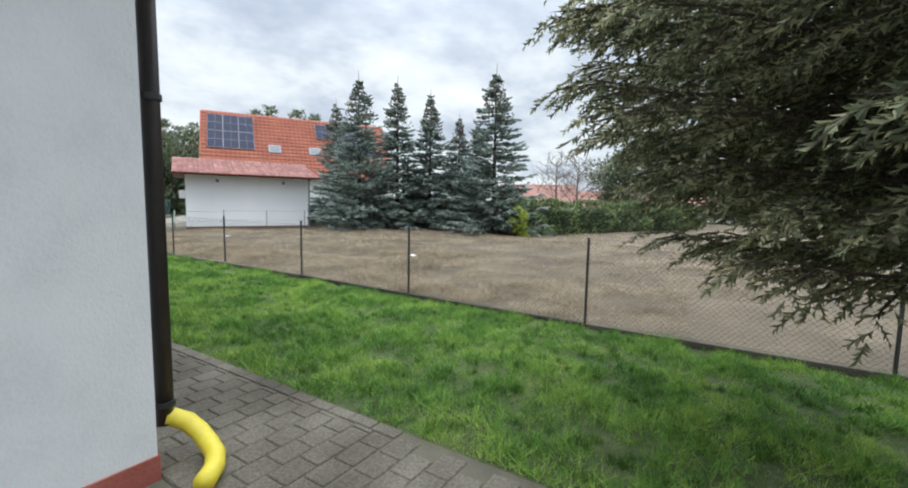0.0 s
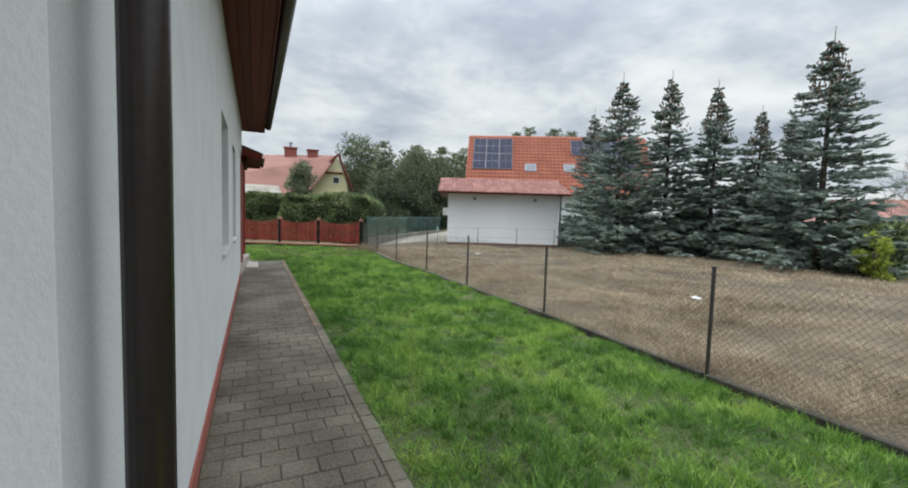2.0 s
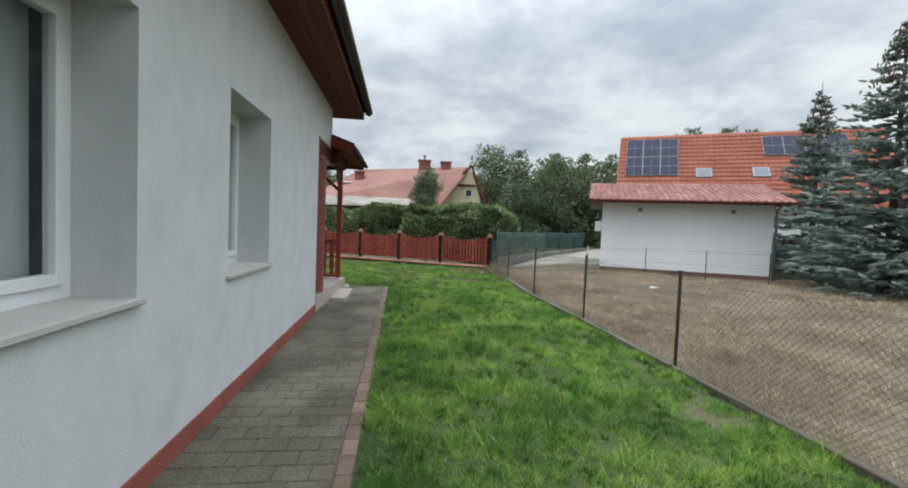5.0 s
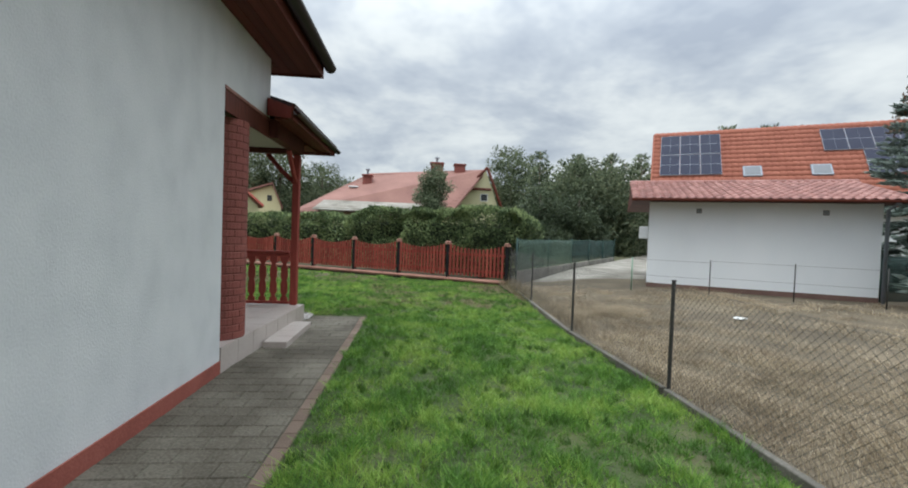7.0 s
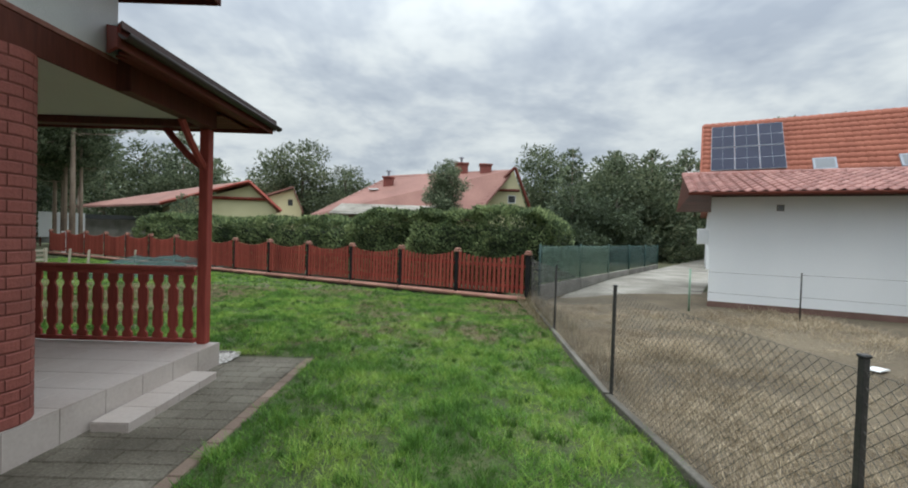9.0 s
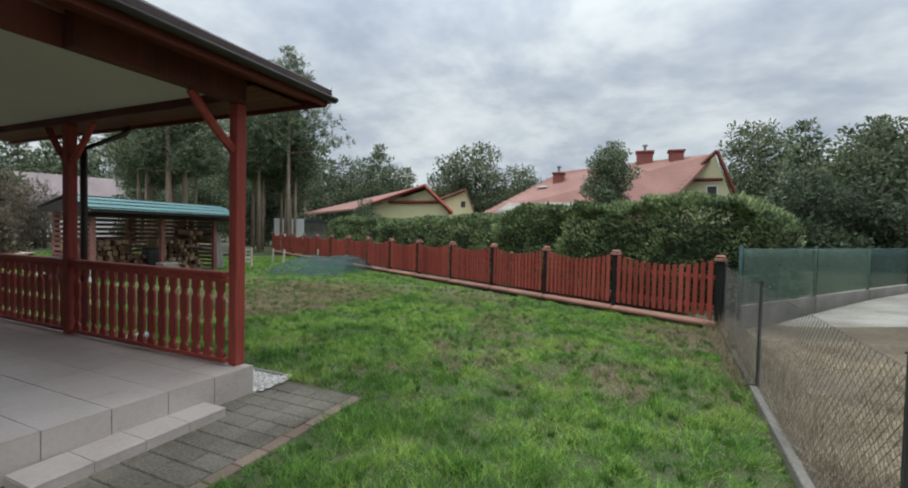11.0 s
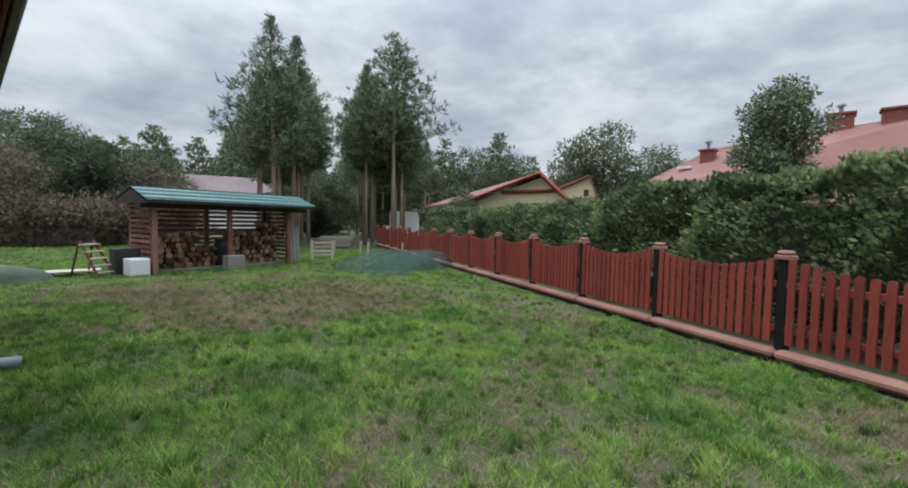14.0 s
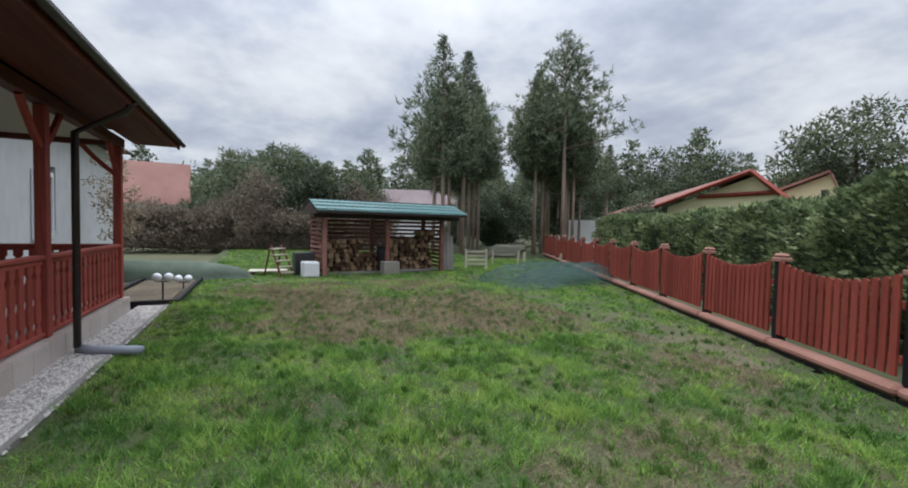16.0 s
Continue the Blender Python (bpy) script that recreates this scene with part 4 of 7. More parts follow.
part("end_board", bm, M_WOODRED, porch, "red-brown end board under the verge")
part("gutter", gutter(NE_X + 0.024, 11.07, NE_Y + 0.08, PZ + 0.05, 0.042), M_GUTTER, porch, smooth=True)
part("gutter", gutter(0, 0, 5.92, 0, 0.042), M_GUTTER, porch, "dark brown gutter", Matrix.Translation((NE_X + 0.02, NE_Y + 0.024, PZ + 0.05)) @ Matrix.Rotation(math.pi / 2, 4, "Z"), True)
# low roof over the porch
bm = bmesh.new()
c = [(0.0, YU + 0.002, 2.96), (NE_X + 0.05, 11.07, PZ + 0.125), (NE_X + 0.05, NE_Y + 0.05, PZ + 0.125), (-5.5, NE_Y + 0.05, PZ + 0.125), (-5.5, YU + 0.002, 2.96)]
up = [bm.verts.new(p) for p in c]
lo = [bm.verts.new((p[0], p[1], p[2] - 0.045)) for p in c]
for f in ((0, 1, 2), (0, 2, 3, 4)):
    bm.faces.new([up[k] for k in f])
    bm.faces.new([lo[k] for k in reversed(f)])
for k in range(5):
    bm.faces.new((up[k], lo[k], lo[(k + 1) % 5], up[(k + 1) % 5]))
bmesh.ops.recalc_face_normals(bm, faces=bm.faces)
part("roof", bm, M_DARKTILE, porch, "dark tiled porch roof")


def rail_board(h=0.66):
    """A flat rail board sawn to a spindle outline."""
    w, s = 0.049, 0.022
    zs = [0, 0.05, 0.075, 0.105, 0.13, 0.27, 0.30, 0.33, 0.36, 0.50, 0.53, 0.56, 0.585, h]
    xs = [w, w, w - s, w - s, w, w, w - 0.6 * s, w - 0.6 * s, w, w, w - s, w - s, w, w]
    out = [(x, z * h / 0.66) for x, z in zip(xs, zs)]
    out += [(-x, z) for x, z in reversed(out)]
    bm = bmesh.new()
    ends = [[bm.verts.new((x, sgn * 0.011, z)) for x, z in out] for sgn in (-1, 1)]
    n = len(out)
    for k in range(n // 2 - 1):
        bm.faces.new((ends[0][k], ends[0][k + 1], ends[0][n - 2 - k], ends[0][n - 1 - k]))
        bm.faces.new((ends[1][k + 1], ends[1][k], ends[1][n - 1 - k], ends[1][n - 2 - k]))
    for k in range(n):
        bm.faces.new((ends[0][k], ends[1][k], ends[1][(k + 1) % n], ends[0][(k + 1) % n]))
    bmesh.ops.recalc_face_normals(bm, faces=bm.faces)
    return bm_mesh("rail_board", bm, M_WOODRED)


RB = rail_board()


def railing(p, q):
    """Top and bottom rails with sawn boards between two posts."""
    p, q = Vector(p), Vector(q)
    L, a = (q - p).length, math.atan2(q.y - p.y, q.x - p.x)
    m = Matrix.Translation((p.x, p.y, PF)) @ Matrix.Rotation(a, 4, "Z")
    r = thing("railing", "red-brown porch railing of sawn ornamental boards", "railing", m, "porch railings")
    part("top_rail", box(0, -0.04, 0.755, L, 0.04, 0.80, 0.008), M_WOODRED, r)
    part("middle_rail", box(0, -0.018, 0.71, L, 0.018, 0.753, 0.004), M_WOODRED, r)
    part("bottom_rail", box(0, -0.03, 0.02, L, 0.03, 0.062, 0.006), M_WOODRED, r)
    n = int(L / 0.152)
    for k in range(n):
        put("rail_board", RB, r, Matrix.Translation(((k + 0.5) * L / n, 0, 0.056)))
    return r


railing((-0.046, 12.76, 0), (-2.36, 12.76, 0))
railing((-2.48, 12.76, 0), (-4.79, 12.76, 0))
railing((-4.85, 12.69, 0), (-4.85, Y1 + 0.02, 0))

# round brick pillar at the corner of the house
CX, CY, CR = -0.18, 10.87, 0.22
pillar = thing("brick_pillar", "round red-brown clinker brick pillar at the porch corner", "pillar", pose(CX, CY, PF))
part("core", tube([(0, 0, 0), (0, 0, PB - PF)], CR - 0.005, 28), M_MORTAR, pillar, smooth=False)


def arc_brick(n, r0, r1, h):
    bm = bmesh.new()
    gap = 0.004 / r1
    angs = [gap + (math.tau / n - 2 * gap) * k / 4 for k in range(5)]
    ring = [(r1 * math.cos(a), r1 * math.sin(a)) for a in angs] + [(r0 * math.cos(a), r0 * math.sin(a)) for a in (angs[-1], angs[0])]
    ends = [[bm.verts.new((x * q, y * q, z)) for x, y in ring] for z, q in ((0.004, 0.985), (0.010, 1.0), (h - 0.010, 1.0), (h - 0.004, 0.985))]
    bm.faces.new(ends[0][::-1])
    bm.faces.new(ends[-1])
    for p, q in zip(ends, ends[1:]):
        for k in range(len(ring)):
            bm.faces.new((p[k], p[(k + 1) % len(ring)], q[(k + 1) % len(ring)], q[k]))
    return bm


courses = 30
ch = (PB - PF) / courses
ab = bm_mesh("brick", arc_brick(9, CR - 0.09, CR, ch), M_BRICK)
for row in range(courses):
    for k in range(9):
        put("brick", ab, pillar, Matrix.Translation((0, 0, row * ch)) @ Matrix.Rotation(math.tau * (k + 0.5 * (row % 2)) / 9, 4, "Z"))

# porch downpipe and its outlet
dp = thing("downpipe", "thin dark downpipe from the porch gutter", "downpipe")
part("pipe", tube([(-2.58, NE_Y + 0.06, PZ + 0.05), (-2.58, NE_Y - 0.05, PZ - 0.1), (-2.58, 12.96, PZ - 0.35), (-2.58, 12.96, 0.08)], 0.035, 10), M_GUTTER, dp, smooth=True)
part("outlet", tube([(-2.62, 12.96, 0.055), (-2.5, 13.12, 0.05), (-2.35, 13.55, 0.05)], 0.05, 12), M_GREYPIPE, dp, "grey plastic drain outlet", smooth=True)

# window in the wall behind the porch
back_win = window(house, 0.0, 0.9, 0.95, 2.4, -0.07, False)
back_win.matrix_basis = Matrix.Translation((-8.55, Y1, 0)) @ Matrix.Rotation(math.pi / 2, 4, "Z")
# thin dark sheet on the wall, painted shade of a room behind the panes
part("room_shade_sheet", box(0.004, 0.05, 1.0, 0.012, 0.85, 2.35), M_DARK, back_win)

# ---- paved path ----
path = tagged(put("pavement_path", bm_mesh("pavement_path", box(0.012, -6.0, -0.12, WX, 13.24, -0.012), M_SAND)), "grey block-paved path along the house wall", "path", kind="structure")
front = tagged(put("pavement_front", bm_mesh("pavement_front", box(-12, -6.0, -0.12, 0.008, Y0 - 0.02, -0.0125), M_SAND)), "paved yard before the house", "path", kind="structure")

# ---- red picket fence ----
red_fence = thing("picket_fence", "red-brown scalloped picket fence on a terracotta plinth", "fence", Matrix.Translation(FO) @ Matrix.Rotation(math.atan2(FD.y, FD.x), 4, "Z"))
NB = 14
BAYS = [1.815] + [1.675] * (NB - 1)                  # the first bay is a little wider
AT = [sum(BAYS[:b]) for b in range(NB + 1)]
NP = 15


def dip(k):
    """Height of a picket: the tops sag between the posts."""
    return round(0.79 + 0.11 * (abs(k - 7) / 7) ** 2, 3)


pk = {}
for h in sorted({dip(k) for k in range(NP)}):
    pk[h] = bm_mesh("picket", prism([(-0.035, 0), (0.035, 0), (0.035, h - 0.02), (0.022, h), (-0.022, h), (-0.035, h - 0.02)], 0.022), M_FENCERED)
post_me = bm_mesh("post", box(-0.05, -0.13, -0.15, 0.05, -0.02, 1.04, 0.006), M_FENCEPOST)
bm = box(-0.078, -0.15, 0, 0.078, 0.005, 0.05, 0.008)
add_box(bm, -0.066, -0.138, 0.05, 0.066, -0.008, 0.10, 0.02)
cap_me = bm_mesh("cap", bm, M_FENCEPLINTH)
bay_me = {}
# base under each plinth bar is near-black, painting the shadow beneath it
for w in sorted(set(BAYS)):
    bay_me[w] = (bm_mesh("rail", box(0.052, -0.045, 0, w - 0.052, -0.012, 0.07, 0.004), M_FENCERED),
                 bm_mesh("plinth_block", box(0.005, -0.085, -0.022, w - 0.005, 0.085, 0.080, 0.034), M_FENCEPLINTH),
                 bm_mesh("footing", box(0.005, -0.05, -0.18, w - 0.005, 0.05, -0.023), M_FENCEPOST))
for b in range(NB + 1):
    p = put("post", post_me, red_fence, Matrix.Translation((AT[b], 0, 0)))
    put("cap", cap_me, p, Matrix.Translation((0, 0, 1.04)), "terracotta post cap" if b == 0 else "")
    if b == NB:
        break
    w = BAYS[b]
    rail_me, pl_me, foot_me = bay_me[w]
    put("plinth_block", pl_me, red_fence, Matrix.Translation((AT[b], 0, 0)))
    put("footing", foot_me, red_fence, Matrix.Translation((AT[b], 0, 0)))
    for z in (0.26, 0.74):
        put("rail", rail_me, red_fence, Matrix.Translation((AT[b], 0, z)))
    for k in range(NP):
        put("picket", pk[dip(k)], red_fence, Matrix.Translation((AT[b] + 0.112 + k * (w - 0.224) / (NP - 1), 0.0, 0.145)))

# ---- wire mesh fence towards the meadow ----
wire_fence = thing("wire_fence", "chain-link fence on dark steel posts over a low kerb", "fence")
wp = bm_mesh("post", box(-0.0135, -0.0135, -0.1, 0.0135, 0.0135, 1.03, 0.003), M_POST)
wc = bm_mesh("cap", box(-0.018, -0.018, 1.03, 0.018, 0.018, 1.043, 0.004), M_BLACK)


def chain_link(p, q, h, cell=0.055, r=0.0013, material=None):
    """Diagonal wires of a chain-link panel from p to q, as one mesh, with tension wires."""
    p, q = np.array([p[0], p[1], 0.0]), np.array([q[0], q[1], 0.0])
    L = np.linalg.norm(q - p)
    d = (q - p) / L
    nrm = np.array([-d[1], d[0], 0])
    up = np.array([0, 0, 1.0])
    segs = []
    for sgn in (1, -1):
        k = -int(h / cell) - 1
        while k * cell < L + h:
            s0 = k * cell
            a, b = (s0, 0.0), (s0 + sgn * h, h)
            if sgn < 0:
                a, b = (s0 + 0, 0.0), (s0 - h, h)
            x0, x1 = a[0], b[0]
            t0, t1 = 0.0, 1.0
            if x1 != x0:
                ta, tb = (0 - x0) / (x1 - x0), (L - x0) / (x1 - x0)
                t0, t1 = max(t0, min(ta, tb)), min(t1, max(ta, tb))
            if t1 - t0 > 0.01:
                segs.append((x0 + (x1 - x0) * t0, h * t0, x0 + (x1 - x0) * t1, h * t1, sgn * 0.0015))
            k += 1
    for z in (0.01, h * 0.5, h):
        segs.append((0, z, L, z, 0.003))
    S = np.array(segs)
    A = p + d * S[:, 0:1] + up * (S[:, 1:2] + 0.06) + nrm * S[:, 4:5]
    B = p + d * S[:, 2:3] + up * (S[:, 3:4] + 0.06) + nrm * S[:, 4:5]
    D = B - A
    D /= np.linalg.norm(D, axis=1)[:, None]
    E = np.cross(D, nrm)
    ring = [E * r, (-0.5 * E + 0.87 * nrm) * r, (-0.5 * E - 0.87 * nrm) * r]
    V = np.stack([A + ring[0], A + ring[1], A + ring[2], B + ring[0], B + ring[1], B + ring[2]], 1).reshape(-1, 3)
    T = np.array([(0, 1, 4), (0, 4, 3), (1, 2, 5), (1, 5, 4), (2, 0, 3), (2, 3, 5)])
    F = (T[None] + 6 * np.arange(len(S))[:, None, None]).reshape(-1, 3)
    return mesh_np("wire_mesh", V, F, material or M_WIRE)


for k, (x, y) in enumerate(PXY):
    p = put("post", wp, wire_fence, Matrix.Translation((x, y, 0)))
    put("cap", wc, p)
    if k + 1 < len(PXY):
        put("wire_mesh", chain_link((x, y), PXY[k + 1], 0.92), wire_fence, None, "grey chain-link mesh" if k == 0 else "")
        q = Vector((PXY[k + 1][0] - x, PXY[k + 1][1] - y, 0))
        # stretches seen from their shaded side get the darker colour
        put("kerb", bm_mesh("kerb", box(0.02, -0.03, -0.1, q.length - 0.02, 0.03, 0.062, 0.006), M_LITKERB if 4 < k < 8 else M_SHADEDKERB), wire_fence,
            Matrix.Translation((x - 0.035, y, 0)) @ Matrix.Rotation(math.atan2(q.y, q.x), 4, "Z"), "concrete kerb coloured dark as in shade" if k == 0 else "concrete kerb coloured pale as in light" if k == 5 else "")

# ---- green netted fence along the lane ----
green_fence = thing("net_fence", "green netted wire fence on a concrete base along the lane", "fence")
GA, GB = Vector((4.62, 18.2, 0)), Vector((12.5, 28.9, 0))
GD = (GB - GA).normalized()
GL = (GB - GA).length
gm = Matrix.Translation(GA) @ Matrix.Rotation(math.atan2(GD.y, GD.x), 4, "Z")
nb = 5
for k in range(nb + 1):
    put("post", bm_mesh("post", tube([(0, 0, 0), (0, 0, 1.31)], 0.025, 8), M_NETGREEN, True), green_fence, gm @ Matrix.Translation((k * GL / nb, 0, 0)))
    if k < nb:
        put("base_slab", bm_mesh("base_slab", box(0.02, -0.04, -0.05, GL / nb - 0.02, 0.04, 0.36, 0.01), M_KERB), green_fence, gm @ Matrix.Translation((k * GL / nb, 0, 0)), "weathered concrete base slab" if k == 0 else "")


def netting(L, h, folds=0.02, seed=3, material=None):
    rng = np.random.RandomState(seed)
    bm = bmesh.new()
    n = max(4, int(L / 0.25))
    rows = []
    for j in range(5):
        rows.append([bm.verts.new((i * L / n, folds * (rng.rand() - 0.5) * 2, j * h / 4 + 0.02 * (rng.rand() - 0.5))) for i in range(n + 1)])
    for a, b in zip(rows, rows[1:]):
        for i in range(n):
            bm.faces.new((a[i], a[i + 1], b[i + 1], b[i]))
    r = bmesh.ops.extrude_face_region(bm, geom=list(bm.faces))
    bmesh.ops.translate(bm, verts=[v for v in r["geom"] if isinstance(v, bmesh.types.BMVert)], vec=(0, 0.006, 0))
    return bm_mesh("netting", bm, material or M_SHADENET, True)


for k in range(nb):
    put("netting", netting(GL / nb, 0.88, seed=k), green_fence, gm @ Matrix.Translation((k * GL / nb, 0.02, 0.38)), "dark green shade netting" if k == 0 else "")
put("wire_mesh", chain_link((0.03, 0), (GL / nb - 0.03, 0), 0.85, 0.06, 0.0022, M_PALEGREEN), green_fence, gm @ Matrix.Translation((0, -0.03, 0.33)), "pale green wire mesh")
put("wire_mesh", chain_link((0.03, 0), (GL / nb - 0.03, 0), 0.85, 0.06, 0.0022, M_PALEGREEN), green_fence, gm @ Matrix.Translation((GL / nb, -0.03, 0.33)))

# ---- low wire fence before the garage ----
low_fence = thing("wire_fence", "two wires on thin posts before the garage, the first pale green", "fence")
LP = [(7.12, 16.45), (8.55, 15.6), (9.9, 14.8), (11.2, 14.05)]
for k, (x, y) in enumerate(LP):
    z = float(ground_z(x, y))
    put("post", bm_mesh("post", tube([(0, 0, -0.05), (0, 0, 0.84)], 0.02 if k == 0 else 0.012, 8), M_PALEGREEN if k == 0 else M_POST, True), low_fence, Matrix.Translation((x, y, z)))
    if k + 1 < len(LP):
        x2, y2 = LP[k + 1]
        for h in (0.8, 0.42):
            part("wire", tube([(x, y, z + h), (x2, y2, z + h)], 0.003, 4), M_WIRE, low_fence)

# ---- dark netted fence beside the garage ----
side_fence = thing("net_fence", "dark green netted fence between garage and spruces", "fence", group="net fences")
HA, HB = Vector((12.35, 15.15, 0.13)), Vector((16.9, 15.75, 0.13))
HL = (HB - HA).length
hm = Matrix.Translation(HA) @ Matrix.Rotation(math.atan2(HB.y - HA.y, HB.x - HA.x), 4, "Z")
for k in range(4):
    put("post", bm_mesh("post", tube([(0, 0, -0.05), (0, 0, 1.12)], 0.025, 8), M_NETGREEN, True), side_fence, hm @ Matrix.Translation((k * HL / 3, 0, 0)))
    if k < 3:
        put("netting", netting(HL / 3, 1.05, seed=20 + k), side_fence, hm @ Matrix.Translation((k * HL / 3, 0.02, 0.03)))

# ---- neighbouring buildings ----
GAU = Vector((0.905, -0.425, 0))
GARM = Matrix.Translation((7.8, 17.0, 0.12)) @ Matrix.Rotation(math.atan2(GAU.y, GAU.x), 4, "Z")
garage = thing("garage", "white rendered garage with a red tiled gable roof", "garage", GARM)
GW, GDEP, GH = 4.75, 4.7, 2.26


def block(outline, z0, z1):
    """An upright block over an outline in the plan."""
    bm = bmesh.new()
    lo, up = [bm.verts.new((x, y, z0)) for x, y in outline], [bm.verts.new((x, y, z1)) for x, y in outline]
    bm.faces.new(lo[::-1])
    bm.faces.new(up)
    n = len(outline)
    for k in range(n):
        bm.faces.new((lo[k], lo[(k + 1) % n], up[(k + 1) % n], up[k]))
    return bm


part("wall", block([(0, 0), (GW, 0), (GW, GDEP), (0.7, GDEP)], 0.16, GH), M_GARWHITE, garage, "clean white render")
part("plinth", block([(-0.006, -0.008), (GW + 0.006, -0.008), (GW + 0.006, GDEP), (0.7, GDEP)], -0.15, 0.16), M_GARPLINTH, garage, "brown plinth band")
bm = prism([(-0.45, GH + 0.02), (GDEP + 0.45, GH + 0.02), (GDEP / 2, GH + 0.74)], GW + 0.85, "x")
# dark wood colour on the wedge paints the shade under the overhang
part("roof", bm, M_WOOD, garage, "", Matrix.Translation((GW / 2 + 0.02, 0, 0)))
gp = math.atan2(0.72, GDEP / 2 + 0.45)
gl = math.hypot(0.72, GDEP / 2 + 0.45)
ncol, nrw = 30, 10
gt = tile_mesh((GW + 0.9) / ncol * 1.02, gl / nrw * 1.12, "roof_tile", M_GARTILE, 0.04)
gs = Matrix.Translation((-0.43, -0.48, GH + 0.035)) @ Matrix.Rotation(gp, 4, "X")
for i in range(ncol):
    for j in range(nrw):
        put("roof_tile", gt, garage, gs @ Matrix.Translation((i * (GW + 0.9) / ncol, j * gl / nrw, 0.004)))
rg = tube([(0, 0, 0), (0.42, 0, 0)], 0.09, 8)
rgm = bm_mesh("ridge_tile", rg, M_GARTILE, True)
for i in range(14):
    put("ridge_tile", rgm, garage, Matrix.Translation((-0.43 + i * 0.405, GDEP / 2, GH + 0.755)))
part("gutter", gutter(0, 0, GW + 0.9, 0, 0.055), M_SOFFIT, garage, "brown gutter", Matrix.Translation((GW + 0.45, -0.59, GH + 0.04)) @ Matrix.Rotation(math.pi / 2, 4, "Z"), True)
part("downpipe", tube([(GW + 0.06, -0.05, 0.0), (GW + 0.06, -0.05, GH - 0.15), (GW + 0.06, -0.45, GH)], 0.04, 8), M_GREYPIPE, garage, "grey downpipe", smooth=True)
for u in (1.14, 3.72):
    bm = box(u - 0.06, -0.02, 1.98, u + 0.06, 0.0, 2.1, 0.005)
    v = part("vent", bm, M_KERB, garage, "small grey wall vent")
    for k in range(3):
        part("slat", box(u - 0.045, -0.03, 1.995 + k * 0.03, u + 0.045, -0.021, 2.012 + k * 0.03), M_GREYPIPE, v)

mb = part("meter_box", box(-0.21, 0.05, 1.30, -0.004, 0.27, 1.62, 0.008), M_UPVC, garage, "small white meter box")
part("door", box(-0.2, 0.036, 1.33, -0.02, 0.049, 1.59, 0.004), M_WHITEGOODS, mb)

# house with solar panels
SA = radians(-30)
SM = Matrix.Translation((16.5, 31.65, 0)) @ Matrix.Rotation(SA, 4, "Z")
SL = radians(52)
solar_house = thing("neighbour_house", "house with a steep orange-red roof and solar panels", "house", SM)
RZ, RV = 7.85, 0.2                                   # ridge height and place
EZ = 3.0
run = (RZ - EZ) / math.tan(SL)
W0, W1 = -0.35, 13.5
bm = prism([(RV - run, EZ), (RV + run, EZ), (RV, RZ)], W1 - W0, "x")
part("roof", bm, M_REDROOF, solar_house, "", Matrix.Translation(((W0 + W1) / 2, 0, 0)))
part("wall", box(W0 + 0.3, RV - run + 0.5, 0, W1 - 0.3, RV + run - 0.5, EZ), M_GARWHITE, solar_house)
ss = Matrix.Translation((W0 - 0.05, RV - run - 0.05, EZ - 0.05)) @ Matrix.Rotation(SL, 4, "X")
sl_len = (RZ - EZ) / math.sin(SL)
put("roof_tiles", joined_tiles(0.3, 0.35, int((W1 - W0 + 0.1) / 0.3), int(sl_len / 0.35) + 1, "roof_tiles", M_REDROOF, 0.035), solar_house, ss @ Matrix.Translation((0, 0, 0.03)), "orange-red roof tiles")
part("barge_board", tube([(W0 - 0.06, RV - run, EZ), (W0 - 0.06, RV, RZ + 0.04)], 0.06, 4), M_REDROOF, solar_house)


def solar_panel(u, d):
    """One panel, u along the ridge, d down from the ridge side of the array."""
    t = Matrix.Translation((u, 0, 7.6)) @ Matrix.Rotation(SL, 4, "X") @ Matrix.Translation((0, -d - 1.65, 0.12))
    p = put("solar_panel", bm_mesh("solar_panel", box(0.0, 0.0, 0.0, 1.0, 1.64, 0.035, 0.003), M_SOLARFRAME), solar_house, t, "dark blue solar panel in a pale frame")
    for a in range(2):
        for b in range(2):
            part("cell_field", box(0.014 + a * 0.49, 0.018 + b * 0.815, 0.035, 0.496 + a * 0.49, 0.808 + b * 0.815, 0.041), M_SOLAR, p)


for c in range(3):
    for r in range(2):
        solar_panel(c * 1.02, r * 1.68)
for c in range(4):
    solar_panel(7.6 + c * 1.02, 0.1)
    if c:
        solar_panel(8.1 + c * 1.02, 1.78)
for u in (4.0, 6.9):
    t = Matrix.Translation((u, RV - run, EZ)) @ Matrix.Rotation(SL, 4, "X") @ Matrix.Translation((0, 2.35, 0.06))
    w = put("roof_window", bm_mesh("roof_window", box(0, 0, 0, 0.85, 0.75, 0.09, 0.01), M_GREYPIPE), solar_house, t, "grey roof window")
    part("pane", box(0.08, 0.08, 0.09, 0.77, 0.67, 0.096), M_SKYGLASS, w)

